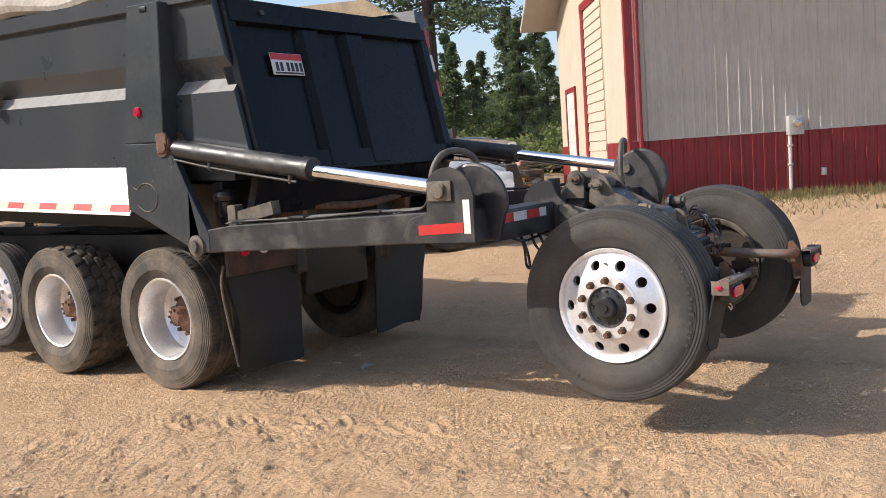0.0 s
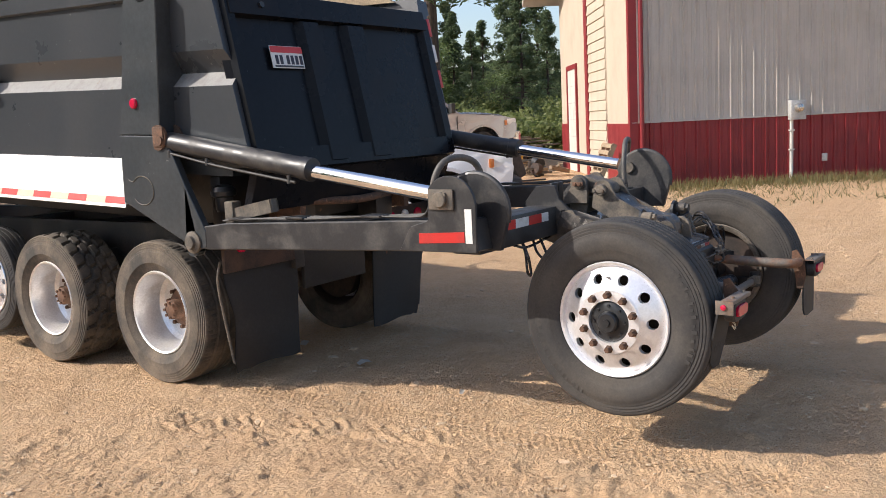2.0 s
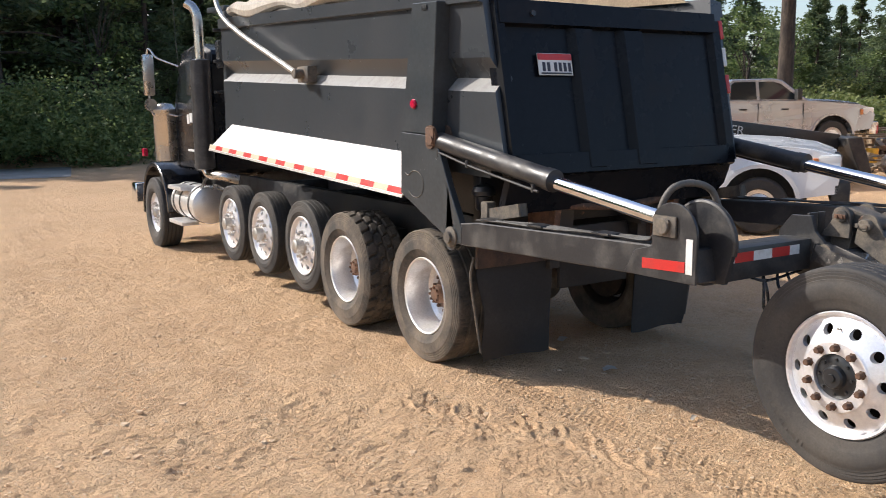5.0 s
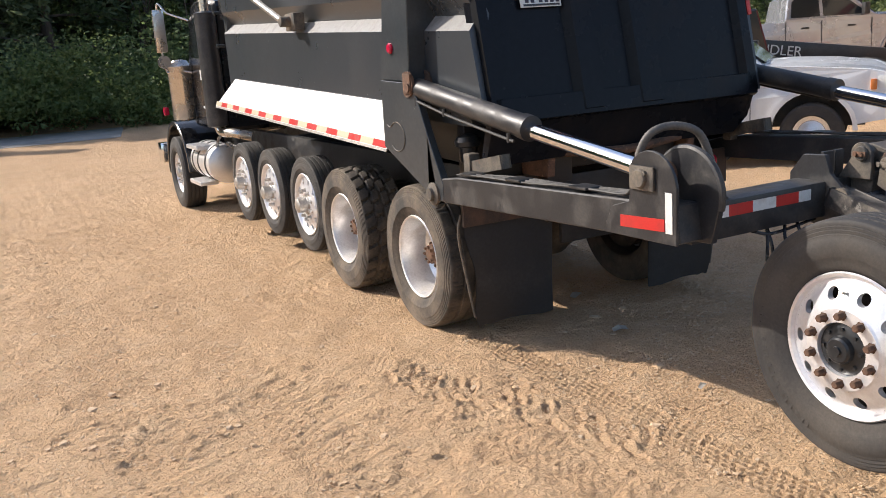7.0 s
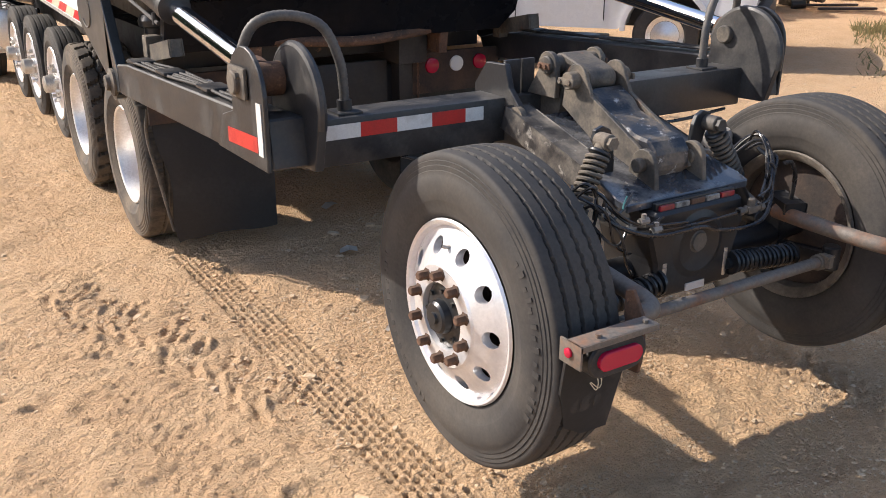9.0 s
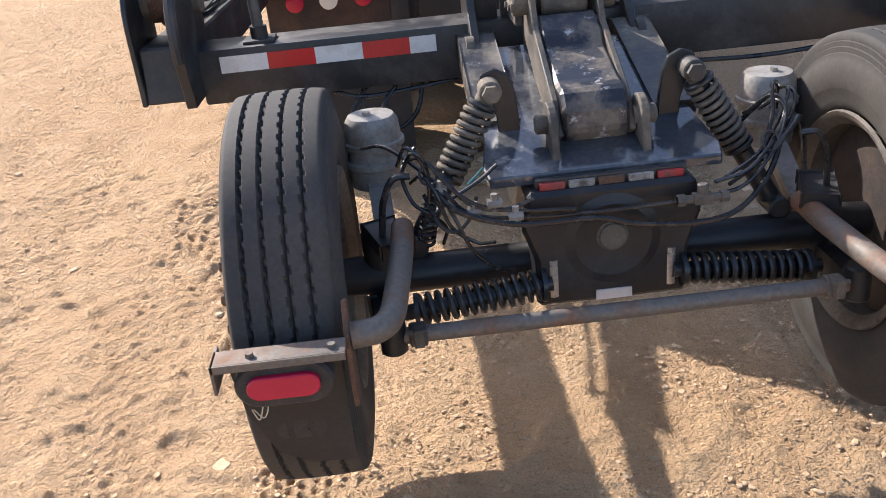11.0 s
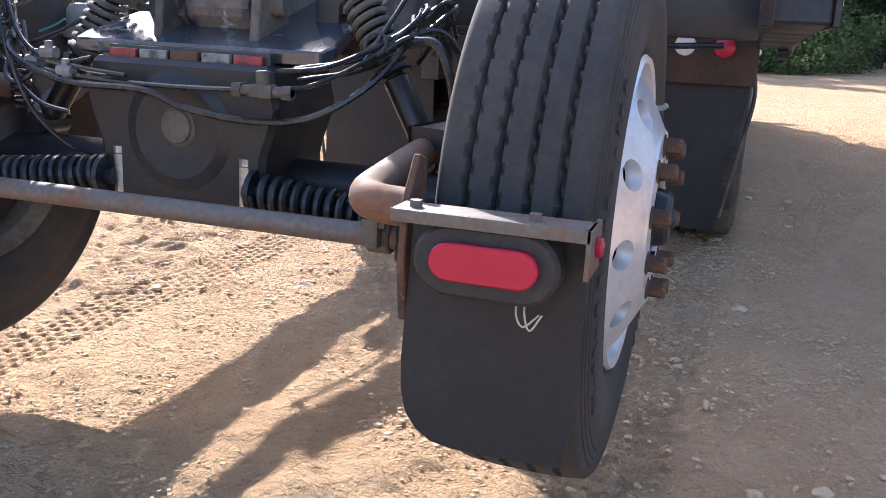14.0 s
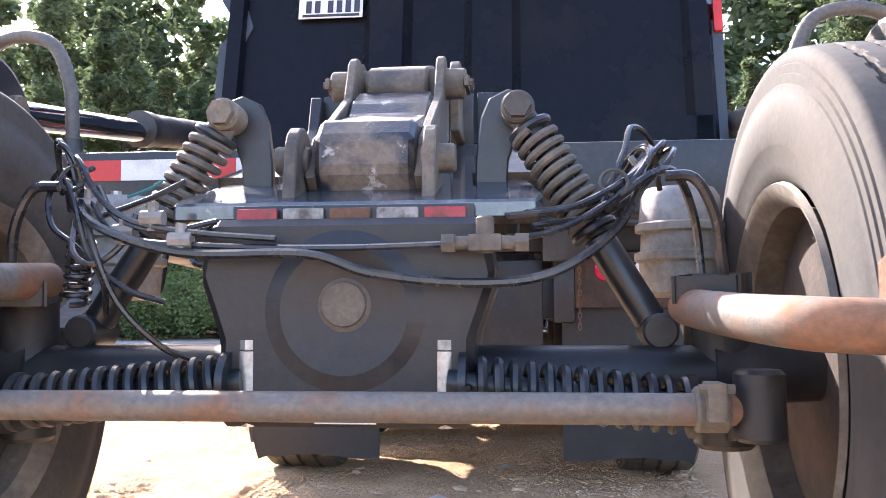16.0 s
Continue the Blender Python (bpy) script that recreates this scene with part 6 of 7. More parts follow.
part("base_trim", box(B(), 0.0, 18, -0.028, 0.0, -0.04, 0.03), M_RED_PAINT, shed, flat=True)
part("corner_trim", box(B(), -0.03, 0.13, -0.03, 0.13, 0, EAVE, 0.004), M_RED_PAINT, shed, "red corner trim", flat=True)
bm = B()
cyl(bm, (0.2, -0.07, 0.35), (0.21, -0.06, EAVE), 0.045, 12)
part("downpipe", bm, M_RED_PAINT, shed, "red downpipe")
# gable wall faces -x
D = 9.0
outline = [(0.0, 0.0), (D, 0.0), (D, EAVE), (D / 2, EAVE + 1.6), (0.0, EAVE)]
gw = B()
prism(gw, outline, 0.0, 0.15, "x")
part("gable_wall", gw, M_CREAM, shed, "cream gable wall", flat=True)
part("gable_wainscot", box(B(), -0.018, 0.0, 0.13, 2.28, 0, WAINS), M_RED_PAINT, shed, "red wainscot by the corner", flat=True)
part("gable_wainscot", box(B(), -0.018, 0.0, 7.78, D, 0, WAINS), M_RED_PAINT, shed, "red wainscot at the far end", flat=True)
# tall overhead door with lap boards, and a small white door
door = part("overhead_door", box(B(), -0.012, 0.0, 2.3, 4.42, 0, 4.55), M_CREAM, shed, "tall cream overhead door of lapped panels", flat=True)
for k in range(20):
    bm = prism(B(), [(-0.012, 0.0), (-0.04, 0.012), (-0.014, 0.225), (-0.012, 0.225)], 2.32, 4.40, "y")
    ob = part("door_board", bm, M_CREAM, door, flat=True)
    ob.location.z = 0.228 * k
for y0, y1, z1 in ((4.42, 4.78, 4.6), (6.12, 6.28, 2.75), (7.6, 7.76, 2.75)):
    part("door_trim", box(B(), -0.05, 0.0, y0, y1, 0, z1, 0.004), M_RED_PAINT, shed, "dark red door trim", flat=True)
part("door_head", box(B(), -0.05, 0.0, 2.2, 4.85, 4.56, 4.76, 0.004), M_RED_PAINT, shed, "dark red door head", flat=True)
part("door_head", box(B(), -0.05, 0.0, 6.12, 7.76, 2.752, 2.88, 0.004), M_RED_PAINT, shed, "dark red door head", flat=True)
part("white_door", box(B(), -0.03, 0.0, 6.28, 7.6, 0, 2.75, 0.004), M_WHITE_DOOR, shed, "plain white side door", flat=True)
for k in range(5):
    part("door_panel_line", box(B(), -0.034, -0.03, 6.30, 7.58, 0.5 + 0.45 * k, 0.52 + 0.45 * k), M_GALV, shed, flat=True)
part("far_wall", box(B(), 0.15, 18, D - 0.15, D, 0, EAVE), M_TAN_PAINT, shed, flat=True)
part("end_wall", box(B(), 17.9, 18, 0.15, D - 0.15, 0, EAVE), M_TAN_PAINT, shed, flat=True)
for a, b in ((-0.7, D / 2), (D + 0.7, D / 2)):
    za = EAVE - 0.7 * 1.6 / (D / 2) + 0.1
    bm = prism(B(), [(a, za), (b, EAVE + 1.7), (b, EAVE + 1.82), (a, za + 0.14)], -1.0, 18.6, "x")
    part("roof_slope", bm, M_TAN_PAINT, shed, "tan roof slope with a deep eave", flat=True)
# meter and its pipe
bm = box(B(), 3.10, 3.40, -0.19, -0.02, 1.22, 1.60, 0.01)
meter = part("meter_box", bm, M_GALV, shed, "grey electric meter box")
bm = B()
lathe(bm, (3.25, -0.19, 1.45), (0, -1, 0), [(0, 0.09), (0.03, 0.088), (0.08, 0.075), (0.095, 0.05), (0.1, 0)], 24)
part("meter_glass", bm, M_CHROME_DULL, meter, "round glass meter dome")
bm = B()
cyl(bm, (3.16, -0.06, 0.0), (3.16, -0.06, 1.24), 0.035, 14)
for z in (0.62, 1.0):
    box(bm, 3.11, 3.21, -0.10, -0.01, z, z + 0.03)
part("meter_pipe", bm, M_WHITE_DOOR, shed, "white conduit pipe")
part("wall_socket", box(B(), 3.78, 3.88, -0.06, -0.015, 0.38, 0.53, 0.006), M_GALV, shed, "small grey outlet box")


# ---- plants ----
def leaf_cloud(centres, rng, per, size, spread_, flat=0.6, droop=0.0):
    verts, faces = [], []
    for cx, cy, cz, r in centres:
        for _ in range(per):
            a, b_ = rng.uniform(0, 6.283), rng.uniform(-1, 1)
            q = math.sqrt(1 - b_ * b_)
            rad = r * rng.uniform(0.35, 1.0) ** 0.6
            x, y, z = cx + rad * q * math.cos(a), cy + rad * q * math.sin(a), cz + rad * b_ * flat - droop * rad
            s = size * rng.uniform(0.6, 1.4)
            u = Vector((rng.gauss(0, 1), rng.gauss(0, 1), rng.gauss(0, 0.6))).normalized() * s
            w = Vector((rng.gauss(0, 1), rng.gauss(0, 1), rng.gauss(0, 1)))
            w = u.cross(w).normalized() * s * spread_
            i = len(verts)
            p = Vector((x, y, z))
            verts += [p - u, p + w, p + u, p - w]
            faces.append((i, i + 1, i + 2, i + 3))
    return verts, faces


def trunk_mesh(h, r, rng, lean=0.03):
    pts = [(rng.uniform(-lean, lean) * k, rng.uniform(-lean, lean) * k, h * k / 5) for k in range(6)]
    return tube(B(), pts, r, 12, 4, radii=lambda f: r * (1 - 0.75 * f) * (1 + 0.35 * max(0, 0.08 - f) / 0.08))


def pine(seed, h, r, bare, width, per=34, size=0.17):
    rng = random.Random(seed)
    tree = empty("pine_tree", "tall dark green pine with a bare lower trunk", "tree", "yard trees")
    bm = trunk_mesh(h, r, rng)
    centres = []
    z = bare
    while z < h:
        f = (z - bare) / (h - bare)
        reach = width * (1 - f) ** 0.8 * rng.uniform(0.55, 1.2) + 0.2
        for k in range(rng.choice((3, 4, 4, 5))):
            a = rng.uniform(0, 6.283)
            tip = (reach * math.cos(a), reach * math.sin(a), z - reach * 0.12)
            tube(bm, [(0, 0, z), (tip[0] * 0.5, tip[1] * 0.5, z + 0.02), tip], 0.025, 5, 2, radii=lambda q: 0.04 * (1 - 0.8 * q) * (1.4 - f))
            for g in (0.45, 0.72, 1.0):
                centres.append((tip[0] * g, tip[1] * g, z - reach * 0.12 * g + rng.uniform(-0.2, 0.2), rng.uniform(0.2, 0.42) + 0.16 * reach * g * 0.6))
        z += rng.uniform(0.35, 0.6)
    part("trunk", bm, M_BARK, tree, "scaly brown trunk and limbs")
    v, f = leaf_cloud(centres, rng, per, size, 0.30, 0.75, 0.2)
    quick_mesh("crown", v, f, M_PINE, tree, "layered needle crown")
    return tree


def broadleaf(seed, h, width, per=120, size=0.11, mat=None):
    rng = random.Random(seed)
    tree = empty("broadleaf_tree", "bushy green broadleaf tree", "tree", "yard trees")
    bm = trunk_mesh(h * 0.7, 0.09 + h * 0.012, rng, 0.08)
    centres = []
    for k in range(26):
        a, f = rng.uniform(0, 6.283), rng.random()
        z = h * (0.18 + 0.8 * f)
        reach = width * math.sin(math.pi * min(1, 0.15 + 0.85 * (1 - f) ** 0.7)) * rng.uniform(0.35, 1.0)
        c = (reach * math.cos(a), reach * math.sin(a), z)
        tube(bm, [(0, 0, z * 0.5), (c[0] * 0.5, c[1] * 0.5, z * 0.8), c], 0.03, 5, 2, radii=lambda q: 0.035 * (1 - 0.8 * q))
        centres.append((*c, rng.uniform(0.45, 0.95) * width * 0.42))
    part("trunk", bm, M_BARK, tree, "forked brown trunk")
    v, f = leaf_cloud(centres, rng, per, size, 0.6, 0.85)
    quick_mesh("crown", v, f, mat or M_LEAF, tree, "loose leafy crown")
    return tree


def ground_at(x, y):
    return float(rise(x, y))


# the tall bare-trunked pine beyond the shed's end
big = pine(1, 17, 0.27, 5.6, 2.8, 90, 0.12)
big.matrix_basis = pose(20.0, 12.6, ground_at(20, 12.6))
pine_far = pine(2, 13, 0.2, 1.2, 2.5, 46, 0.15)
leafy = broadleaf(3, 7.5, 2.4)
rng = random.Random(17)


def from_path(bearing, dist):
    """A place seen from the yard at a compass bearing (degrees from +x towards +y)."""
    return -4.8 + dist * math.cos(radians(bearing)), -5.5 + dist * math.sin(radians(bearing))


spots = []
for bearing in np.arange(24, 52, 1.3):
    spots.append((bearing + rng.uniform(-0.6, 0.6), rng.uniform(62, 92), rng.uniform(0.55, 0.95)))
for bearing in np.arange(29, 37, 1.4):
    spots.append((bearing + rng.uniform(-0.3, 0.3), rng.uniform(42, 50), rng.uniform(0.45, 0.62)))
for bearing in np.arange(54, 84, 1.8):
    spots.append((bearing + rng.uniform(-0.8, 0.8), rng.uniform(40, 60), rng.uniform(0.8, 1.2)))
for bearing in np.arange(78, 128, 1.25):
    spots.append((bearing + rng.uniform(-0.6, 0.6), rng.uniform(37, 52), rng.uniform(0.85, 1.35)))
for bearing in np.arange(128, 134, 4):
    spots.append((bearing, rng.uniform(34, 48), rng.uniform(0.85, 1.2)))
for k, (bearing, dist, sc) in enumerate(spots):
    x, y = from_path(bearing, dist)
    m = pose(x, y, ground_at(x, y), 0, 0, rng.uniform(0, 360)) @ Matrix.Scale(sc, 4)
    src = pine_far if k % 3 else leafy
    if k == 0:
        leafy.matrix_basis = m
    elif k == 1:
        pine_far.matrix_basis = m
    else:
        c = copy_thing(src, m)
        c.scale = (sc, sc, sc)


for bearing, dist, sc in ((40.5, 41, 0.62), (38.6, 44, 0.75), (36.2, 47, 0.68), (42.5, 50, 0.7)):
    x, y = from_path(bearing, dist)
    c = copy_thing(leafy, pose(x, y, ground_at(x, y), 0, 0, 40 * bearing) @ Matrix.Scale(sc, 4))
    c.scale = (sc, sc, sc)


def thicket(name, label, spots_, per, size, mat, seed):
    r = random.Random(seed)
    centres = []
    for x, y, rad, hh in spots_:
        for _ in range(5):
            centres.append((x + r.uniform(-rad, rad), y + r.uniform(-rad, rad), ground_at(x, y) + hh * r.uniform(0.2, 0.8), rad * r.uniform(0.4, 0.8)))
    v, f = leaf_cloud(centres, r, per, size, 0.6, 0.8)
    return tagged(quick_mesh(name, v, f, mat), label, "bushes", kind="stuff")


r2 = random.Random(8)
front = []
for bearing in np.arange(24, 52, 0.8):
    for dist in (33, 36, 40, 46):
        x, y = from_path(bearing + r2.uniform(-0.4, 0.4), dist + r2.uniform(-1.5, 1.5))
        q_ = SHED.inverted() @ Vector((x, y, 0))
        if q_.x < -1.2 or q_.y > D + 1.5:
            front.append((x, y, r2.uniform(0.7, 1.3), r2.uniform(0.9, 1.7) * (0.7 + (dist - 33) / 14)))
thicket("sunlit_bushes", "sunlit yellow-green bushes and tall weeds", front, 170, 0.085, M_BUSH, 4)
side = []
for bearing in np.arange(76, 112, 0.8):
    for dist in (35, 39, 44):
        x, y = from_path(bearing + r2.uniform(-0.4, 0.4), dist + r2.uniform(-1.5, 1.5))
        side.append((x, y, r2.uniform(1.0, 1.8), r2.uniform(1.4, 4.0)))
for bearing in np.arange(52, 78, 1.4):
    x, y = from_path(bearing, 58 + r2.uniform(-3, 3))
    side.append((x, y, r2.uniform(1.0, 1.8), r2.uniform(1.5, 3)))
thicket("dark_undergrowth", "dark green undergrowth at the wood's edge", side, 260, 0.07, M_LEAF, 5)
wood = []
for bearing in np.arange(20, 134, 1.0):
    tall = 0.36 if bearing < 50 else 1.0
    x, y = from_path(bearing, r2.uniform(62, 76) * (1.5 if bearing < 50 else 1.0))
    top = r2.uniform(20, 29) * tall
    z = 1.0
    while z < top:
        wood.append((x + r2.uniform(-2, 2), y + r2.uniform(-2, 2), z, 3.4 * (1 - 0.65 * z / top) * (0.7 if tall < 1 else 1)))
        z += r2.uniform(1.2, 1.9)
v, f = leaf_cloud(wood, r2, 130, 0.42, 0.5, 0.8)
tagged(quick_mesh("far_woods", v, f, M_PINE), "dense dark woods closing the yard", "woods", kind="stuff")

# dry grass along the shed and beyond the lot
verts, faces = [], []
for _ in range(9000):
    u, w = rng.uniform(-1.5, 12), -abs(rng.gauss(0, 0.7)) - 0.05
    if rng.random() < 0.25:
        w = -rng.uniform(0.3, 4.0)
    p = SHED @ Vector((u, w, 0))
    z = ground_at(p.x, p.y)
    hgt = rng.uniform(0.05, 0.22) * (1.0 if w > -1.0 else 0.6)
    a = rng.uniform(0, 6.283)
    dx, dy = 0.012 * math.cos(a), 0.012 * math.sin(a)
    tx, ty = rng.gauss(0, 0.06), rng.gauss(0, 0.06)
    i = len(verts)
    verts += [(p.x - dx, p.y - dy, z), (p.x + dx, p.y + dy, z), (p.x + tx, p.y + ty, z + hgt)]
    faces.append((i, i + 1, i + 2))
tagged(quick_mesh("dry_grass", verts, faces, M_GRASS), "dry straw-coloured grass along the shed", "grass", kind="stuff")

# grey gravel road at the wood's edge
bm = B()
pts = [from_path(b_, 29.5) for b_ in range(80, 150, 4)]
outer = [from_path(b_, 34.5) for b_ in range(80, 150, 4)]
va = [bm.verts.new((x, y, ground_at(x, y) + 0.012)) for x, y in pts]
vb = [bm.verts.new((x, y, ground_at(x, y) + 0.012)) for x, y in outer]
for k in range(len(va) - 1):
    bm.faces.new((va[k], va[k + 1], vb[k + 1], vb[k]))
bmesh.ops.recalc_face_normals(bm, faces=bm.faces)
tagged(part("road", bm, M_ROAD, None, flat=True), "shaded grey gravel road", "road", kind="structure")


# ---- parked pickups ----
def pickup(paint, label, bumper_paint):
    """A crew pickup, its nose to +x, about 5.9 m long, wheels on z = 0."""
    t = empty("pickup_truck", label, "pickup truck", "parked pickups")
    under = [(-2.9, 0.62), (-2.45, 0.55)] + arc(-1.85, 0.46, 0.52, 172, 8, 12) + [(-1.25, 0.48), (1.25, 0.48)] + arc(1.85, 0.46, 0.52, 172, 8, 12) + [(2.45, 0.55), (2.88, 0.62)]
    top = [(2.93, 0.98), (2.86, 1.16), (2.55, 1.24), (1.9, 1.30), (1.05, 1.36), (-0.95, 1.36), (-1.0, 1.30), (-2.9, 1.34)]
    bm = prism(B(), under + top, -0.98, 0.98, "y")
    for v in bm.verts:
        if v.co.z > 1.1:
            v.co.y *= 0.955
    b = part("body", bm, paint, t, flat=True)
    # domed hood
    bm = B()
    rings = []
    for x, z, w in ((1.0, 1.36, 0.80), (1.5, 1.375, 0.80), (2.1, 1.345, 0.77), (2.6, 1.28, 0.70), (2.84, 1.19, 0.62)):
        rings.append([bm.verts.new((x, w * math.cos(a), z - 0.06 + 0.10 * math.sin(a) ** 0.6)) for a in np.linspace(0.02, math.pi - 0.02, 13)])
    for p, q in zip(rings, rings[1:]):
        for k in range(12):
            bm.faces.new((p[k], p[k + 1], q[k + 1], q[k]))
    bmesh.ops.solidify(bm, geom=list(bm.faces), thickness=0.03)
    part("hood", bm, paint, b, "smooth domed hood")
    roof = [(-0.98, 1.34), (-0.90, 1.84), (-0.74, 1.93), (0.30, 1.945), (0.55, 1.90), (1.24, 1.34)]
    bm = prism(B(), roof, -0.90, 0.90, "y", 0.03)
    for v in bm.verts:
        if v.co.z > 1.5:
            v.co.y *= 1 - 0.16 * (v.co.z - 1.5) / 0.45
    part("cabin", bm, paint, t, "tapered crew cabin")
    for s in (-1, 1):
        for pts in ([(-0.84, 1.40), (-0.80, 1.78), (-0.72, 1.85), (-0.16, 1.86), (-0.14, 1.40)], [(-0.06, 1.40), (-0.08, 1.86), (0.30, 1.86), (0.50, 1.80), (1.00, 1.40)]):
            bm = prism(B(), pts, *sorted((s * 0.86, s * 0.905)), "y")
            for v in bm.verts:
                if v.co.z > 1.5:
                    v.co.y *= 1 - 0.16 * (v.co.z - 1.5) / 0.45
            part("window", bm, M_GLASS_DARK, t, "dark window", flat=True)
        for x in (-0.12, 1.06, -0.98):
            part("door_seam", box(B(), x, x + 0.012, *sorted((s * 0.955, s * 0.984)), 0.58, 1.30), M_RUBBER, b)
        for x in (-0.40, 0.70):
            part("door_handle", box(B(), x - 0.20, x - 0.02, *sorted((s * 0.965, s * 1.0)), 1.12, 1.16, 0.01), M_RUBBER, b)
        part("side_step", box(B(), -1.15, 1.15, *sorted((s * 0.93, s * 1.06)), 0.36, 0.42, 0.02), M_RUBBER, t, "black side step")
        part("mirror", box(B(), 0.80, 0.93, *sorted((s * 0.98, s * 1.22)), 1.38, 1.66, 0.03), M_RUBBER, t, "black side mirror")
        lamp = part("head_lamp", box(B(), 2.62, 2.925, *sorted((s * 0.62, s * 0.965)), 0.95, 1.17, 0.05), M_LENS_CLEAR, t, "clear headlight")
        part("turn_lens", box(B(), 2.55, 2.63, *sorted((s * 0.93, s * 0.985)), 0.98, 1.12, 0.02), M_AMBER, lamp, "amber corner lens")
        part("tail_light", box(B(), -2.93, -2.8, *sorted((s * 0.80, s * 0.985)), 0.90, 1.27, 0.02), M_LENS, t, "red tail light")
        for x in (-1.85, 1.85):
            outer, inner = arc(x, 0.46, 0.57, 0, 180, 14), arc(x, 0.46, 0.51, 180, 0, 14)
            part("arch_lip", prism(B(), outer + inner, *sorted((s * 0.95, s * 1.015)), "y"), paint, b, flat=True)
            bm = B()
            lathe(bm, (x, s * 0.74, 0.42), (0, s, 0), [(0, 0.24), (0.0, 0.37), (0.03, 0.41), (0.22, 0.41), (0.25, 0.375), (0.255, 0.26), (0.22, 0.23), (0.2, 0.0)], 36)
            w = part("wheel", bm, M_TYRE, t, "dusty black tyre")
            bm = B()
            lathe(bm, (x, s * 0.945, 0.42), (0, s, 0), [(0, 0.245), (0.035, 0.24), (0.01, 0.18), (0.03, 0.10), (0.05, 0.05), (0.055, 0)], 28)
            part("rim", bm, M_ALU_DULL, w)
    part("wheel_tub", box(B(), -2.5, 2.5, -0.70, 0.70, 0.50, 1.0), M_RUBBER, t, "dark underbody")
    part("windscreen", prism(B(), [(0.56, 1.87), (1.20, 1.39), (1.225, 1.40), (0.585, 1.885)], -0.74, 0.74, "y"), M_GLASS_DARK, t, "dark windscreen", flat=True)
    part("bumper", box(B(), 2.80, 3.06, -0.98, 0.98, 0.46, 0.80, 0.06), bumper_paint, t, "wide front bumper")
    part("grille", box(B(), 2.88, 2.955, -0.56, 0.56, 0.84, 1.14, 0.02), M_RUBBER, t, "dark grille")
    return t


M_AMBER = material("amber_corner_lens", (0.62, 0.20, 0.05), 0.3)
car = pickup(M_SILVER, "silver crew pickup parked by the bushes", M_CHROME_DULL)
car.matrix_basis = pose(15.55, 10.3, ground_at(15.55, 10.3), 0, 0, -33)
van = pickup(M_WHITE_CAR, "white pickup with a dark bumper beyond the dump truck", M_RUBBER)
van.matrix_basis = pose(5.78, 4.56, ground_at(5.78, 4.56) + 0.03, 0, 0, -54)


def loader():
    """Low black boom handler with its forks down."""
    t = empty("boom_handler", "black boom forklift parked between the pickups", "forklift")
    part("chassis", box(B(), -1.9, 1.3, -0.7, 0.7, 0.4, 0.95, 0.08), M_BLACK, t)
    part("boom", bar(B(), (-1.7, 0.1, 1.40), (2.0, 0.1, 0.90), 0.32, 0.32, bevel=0.03), M_BLACK, t, "long black boom")
    word = bpy.data.curves.new("boom_word", "FONT")
    word.body, word.size, word.extrude = "HANDLER", 0.26, 0.004
    tmp = bpy.data.objects.new("boom_word", word)
    scene.collection.objects.link(tmp)
    bpy.context.view_layer.update()
    letters = bpy.data.meshes.new_from_object(tmp)
    bpy.data.objects.remove(tmp)
    letters.materials.clear()
    letters.materials.append(M_TAPE_WHITE)
    sign = new("boom_word", letters)
    sign.parent = t
    sign["label"] = "white capital lettering on the boom"
    slope = math.atan2(0.5, 3.7)
    sign.matrix_basis = Matrix.Translation((-1.15, -0.066, 1.22)) @ Matrix.Rotation(slope, 4, "Y") @ Matrix.Rotation(radians(90), 4, "X")
    bm = prism(B(), [(-1.7, 1.1), (-1.6, 1.95), (-1.0, 2.0), (-0.75, 1.1)], -0.72, -0.2, "y", 0.04)
    part("cab", bm, M_GLASS_DARK, t, "dark glazed cab")
    for x in (-1.35, 0.95):
        for s in (-1, 1):
            bm = B()
            lathe(bm, (x, s * 0.6, 0.5), (0, s, 0), [(0, 0.3), (0, 0.46), (0.04, 0.5), (0.3, 0.5), (0.34, 0.45), (0.34, 0.28), (0.28, 0.26), (0.28, 0)], 28)
            part("wheel", bm, M_TYRE, t, "chunky dusty tyre")
    bm = prism(B(), [(1.95, 1.0), (2.25, 1.02), (2.5, 0.3), (2.3, 0.2), (2.1, 0.6)], -0.5, 0.6, "y", 0.02)
    part("carriage", bm, M_BEAM, t, "black fork carriage")
    for y in (-0.35, 0.4):
        part("fork", box(B(), 2.45, 3.5, y, y + 0.1, 0.06, 0.1, 0.01), M_BEAM, t)
    return t


handler = loader()
handler.matrix_basis = pose(10.2, 6.2, ground_at(10.2, 6.2), 0, 0, -31)


# ---- clutter by the shed ----
def bucket(x, y, label):
    bm = B()
    lathe(bm, (0, 0, 0), (0, 0, 1), [(0, 0.13), (0.3, 0.15), (0.31, 0.16), (0.36, 0.16), (0.37, 0.15), (0.33, 0.145), (0.02, 0.12)], 24, caps=False)
    lathe(bm, (0, 0, 0.01), (0, 0, 1), [(0, 0.12), (0.005, 0.0)], 24)
    t = empty("bucket", label, "bucket", "buckets")
    part("pail", bm, M_YELLOW, t)
    part("bail", tube(B(), [(0.155, 0, 0.33), (0.1, 0.12, 0.22), (0, 0.16, 0.16), (-0.1, 0.12, 0.22), (-0.155, 0, 0.33)], 0.004, 6, 4), M_STEEL, t)
    t.matrix_basis = pose(x, y, ground_at(x, y))


def along(u, w):
    p = SHED @ Vector((u, w, 0))
    return p.x, p.y


def ray_place(bearing, dist):
    return from_path(bearing, dist)


bx, by = ray_place(31.9, 26.4)
bucket(bx, by, "faded yellow plastic bucket on the dirt")
bx, by = ray_place(31.0, 26.0)
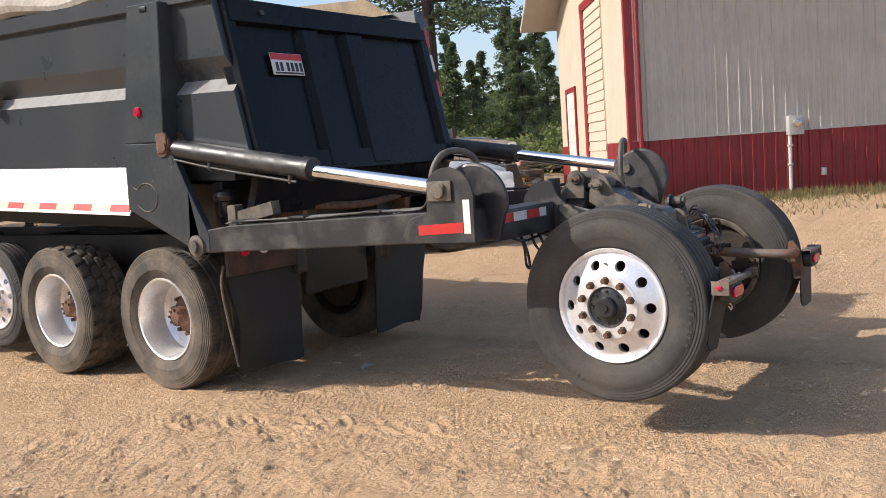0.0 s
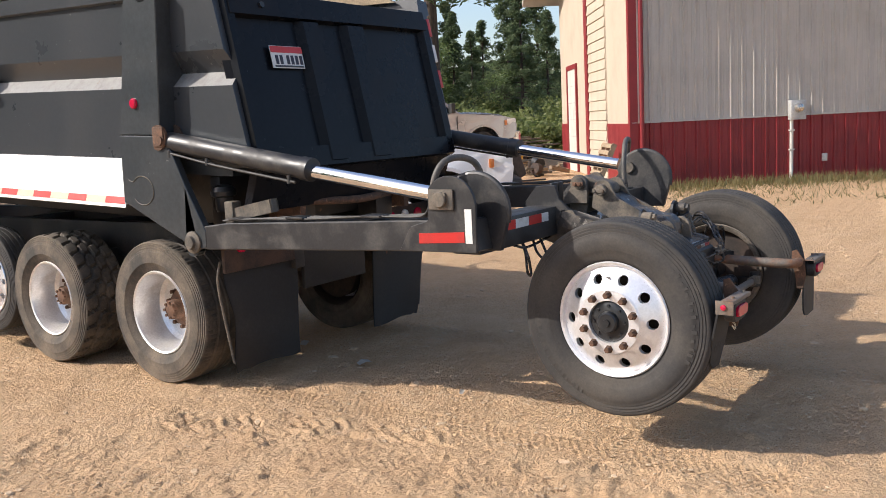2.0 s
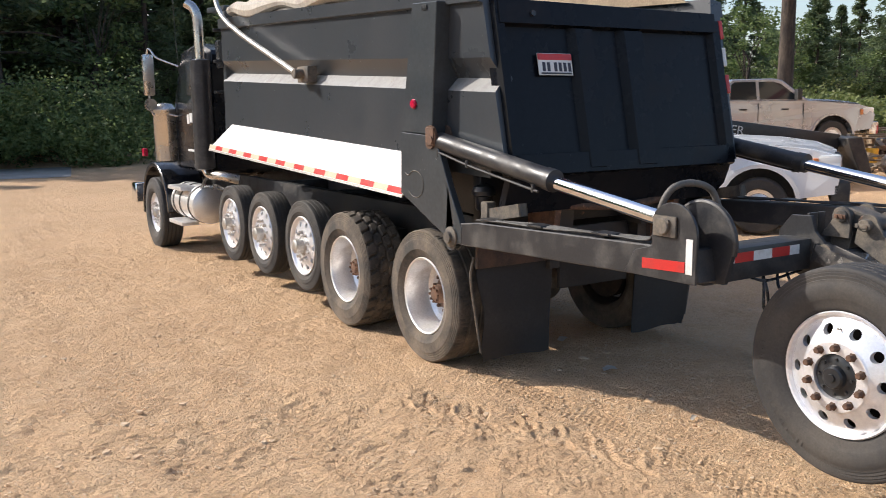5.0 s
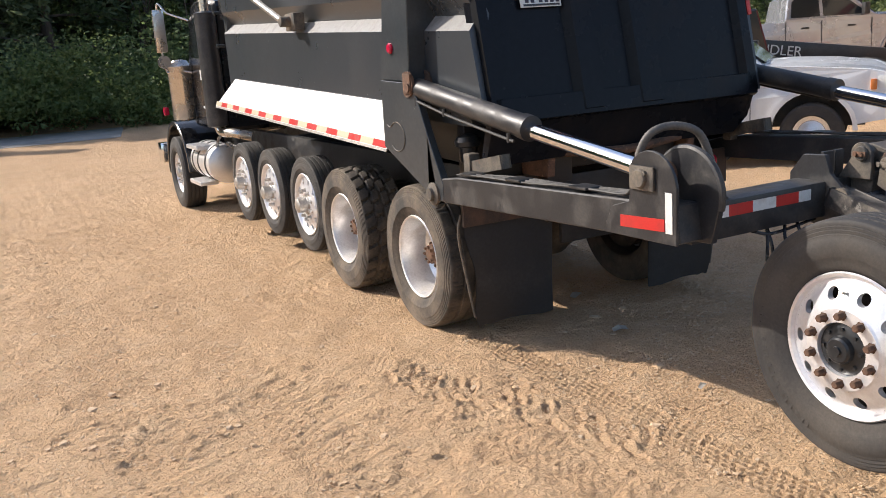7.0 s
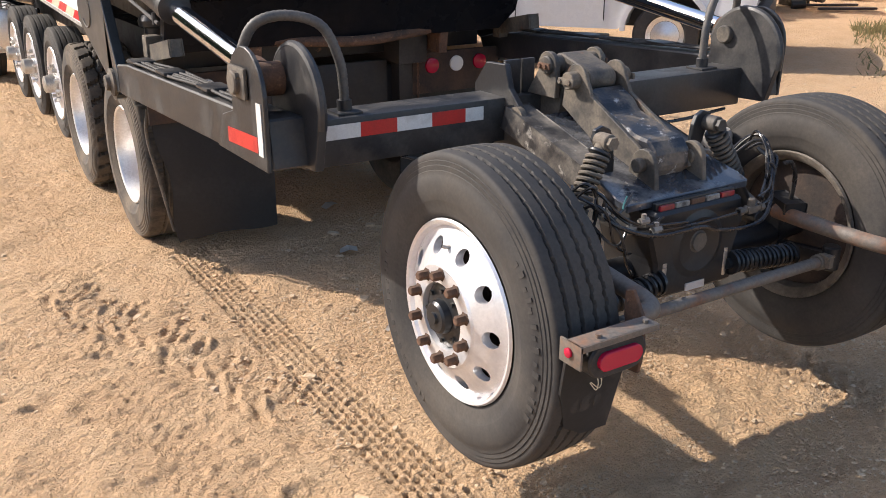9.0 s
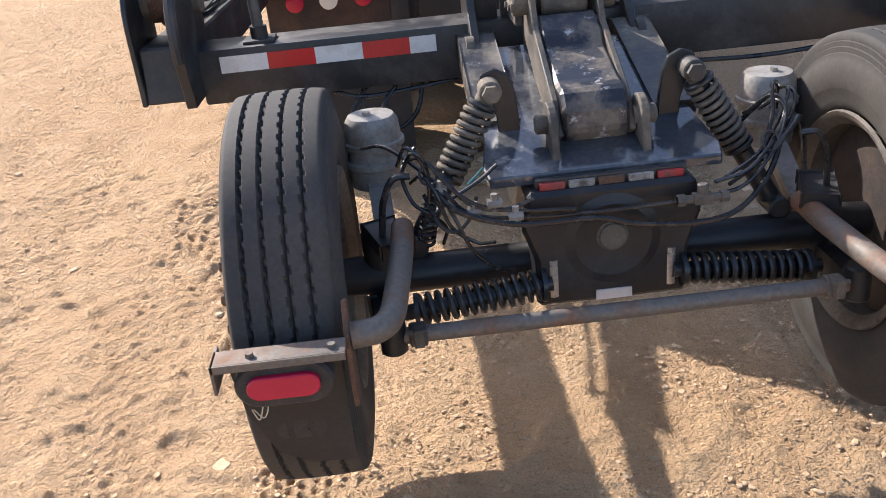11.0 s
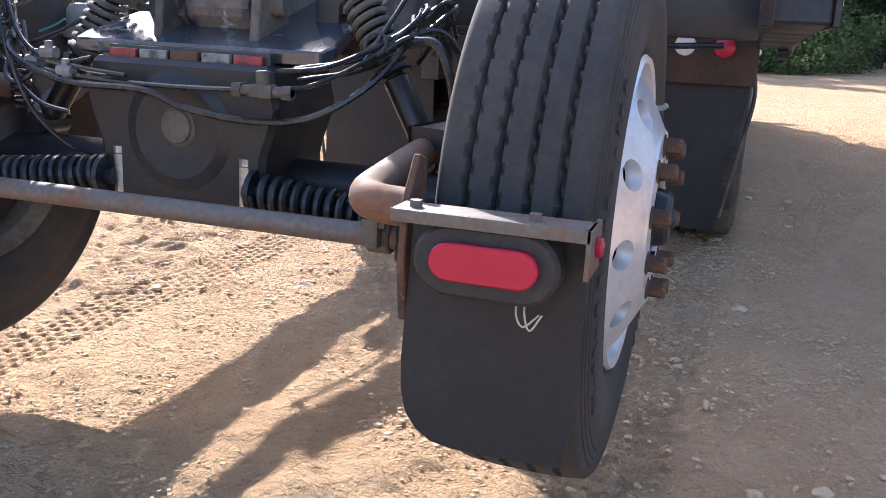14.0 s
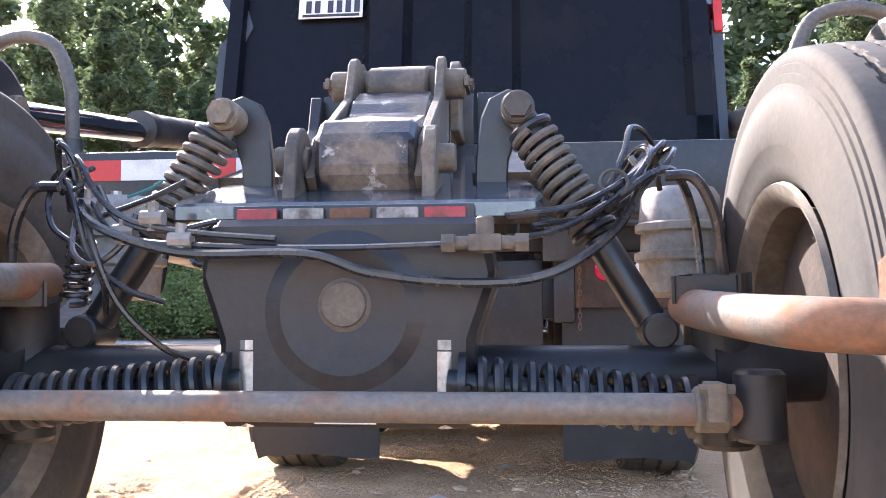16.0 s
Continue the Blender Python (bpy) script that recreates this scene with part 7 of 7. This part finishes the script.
bucket(bx, by, "dusty tan-yellow bucket beside scrap")


def pallet():
    t = empty("pallet", "weathered wooden pallet leaning on the shed", "pallet")
    for k in range(3):
        part("stringer", box(B(), -0.5 + 0.46 * k, -0.42 + 0.46 * k, 0.0, 0.09, 0, 1.0), M_TAN_WOOD, t, flat=True)
    for k in range(7):
        part("slat", box(B(), -0.5, 0.5, -0.02, 0.0, 0.02 + 0.145 * k, 0.11 + 0.145 * k), M_TAN_WOOD, t, flat=True)
    return t


px_, py_ = along(-0.75, 0.6)
pal = pallet()
pal.matrix_basis = Matrix.Translation((px_, py_, ground_at(px_, py_))) @ SHED.to_3x3().to_4x4() @ Matrix.Rotation(radians(-90), 4, "Z") @ Matrix.Rotation(radians(-24), 4, "X")


def scrap(kind, x, y, seed):
    r = random.Random(seed)
    t = empty("scrap_pile", "pile of rusty machine scrap and boards on the dirt", "scrap", "scrap piles")
    for k in range(9):
        a = r.uniform(0, 3.14)
        ln = r.uniform(0.3, 0.9)
        c = Vector((r.uniform(-0.5, 0.5), r.uniform(-0.4, 0.4), r.uniform(0.05, 0.35)))
        d = Vector((math.cos(a), math.sin(a), r.uniform(-0.25, 0.25))) * ln / 2
        if k % 3 == 0:
            part("drum", cyl(B(), c - d * 0.4, c + d * 0.4, r.uniform(0.08, 0.16), 18, edge=0.01), M_RUST_DARK if k % 2 else M_BEAM, t)
        else:
            part("bar", bar(B(), c - d, c + d, r.uniform(0.05, 0.14), r.uniform(0.04, 0.1), bevel=0.006), (M_RUST, M_DUSTY, M_WOOD)[k % 3], t)
    t.matrix_basis = pose(x, y, ground_at(x, y))


for k, (bearing, dist) in enumerate(((30.2, 23.6), (29.4, 22.6), (31.2, 24.0), (32.2, 20.6), (30.4, 27.6))):
    x, y = ray_place(bearing, dist)
    scrap("scrap", x, y, 30 + k)


def scrap_frame(x, y, turn):
    """Upright rusty attachment frame."""
    t = empty("attachment_frame", "upright rusty loader attachment on the dirt", "attachment")
    for s in (-1, 1):
        part("post", bar(B(), (s * 0.3, 0, 0), (s * 0.28, 0.05, 1.0), 0.1, 0.12, bevel=0.01), M_BEAM, t)
    part("rail", box(B(), -0.5, 0.5, -0.05, 0.08, 0.15, 0.28, 0.01), M_DUSTY, t)
    part("rail", box(B(), -0.4, 0.4, 0.0, 0.1, 0.75, 0.85, 0.01), M_RUST, t)
    t.matrix_basis = pose(x, y, ground_at(x, y), 0, 0, turn)


x, y = ray_place(32.7, 20.8)
scrap_frame(x, y, -40)
for k in range(4):
    bx, by = ray_place(30.6 + 0.35 * k, 28.4 + 0.5 * k)
    ob = part("plank", bar(B(), (-1.2, 0, 0), (1.2, 0.1 * k, 0.02), 0.2, 0.05), M_WOOD, None, flat=True)
    tagged(ob, "weathered plank stacked by the scrap", "plank", "planks")
    ob.matrix_basis = pose(bx, by, ground_at(bx, by) + 0.36 + 0.04 * k, 0, 0, -40 + 6 * k)
for k in range(2):
    bx, by = ray_place(30.7 + 0.9 * k, 28.6 + 0.8 * k)
    tagged(part("wood_block", box(B(), -0.3, 0.3, -0.8, 0.8, 0, 0.345, 0.02), M_WOOD, None, flat=True), "squat timber block under planks", "block").matrix_basis = pose(bx, by, ground_at(bx, by), 0, 0, -30)


# torn white scraps lying in the truck's shade
for k, (x, y, sx, sy, turn) in enumerate(((0.17, -0.17, 0.07, 0.035, 20), (-0.13, -1.08, 0.055, 0.04, -30), (-0.45, -2.2, 0.04, 0.015, 10))):
    bm = B()
    vs = [bm.verts.new(v) for v in ((-sx, -sy, 0.0), (0.1 * sx, -sy * 1.1, 0.02), (sx, -0.4 * sy, 0.004), (0.8 * sx, sy, 0.012), (-0.2 * sx, 0.8 * sy, 0.026), (-sx, 0.5 * sy, 0.006))]
    mid = bm.verts.new((0, 0, 0.018))
    for q_ in range(6):
        bm.faces.new((vs[q_], vs[(q_ + 1) % 6], mid))
    bmesh.ops.solidify(bm, geom=list(bm.faces), thickness=0.002)
    ob = part("paper_scrap", bm, M_WHITE_DOOR, None, flat=True)
    tagged(ob, "small torn white scrap lying on the dirt", "litter", "scraps")
    ob.matrix_basis = pose(x, y, ground_at(x, y) + 0.012, 0, 0, turn)
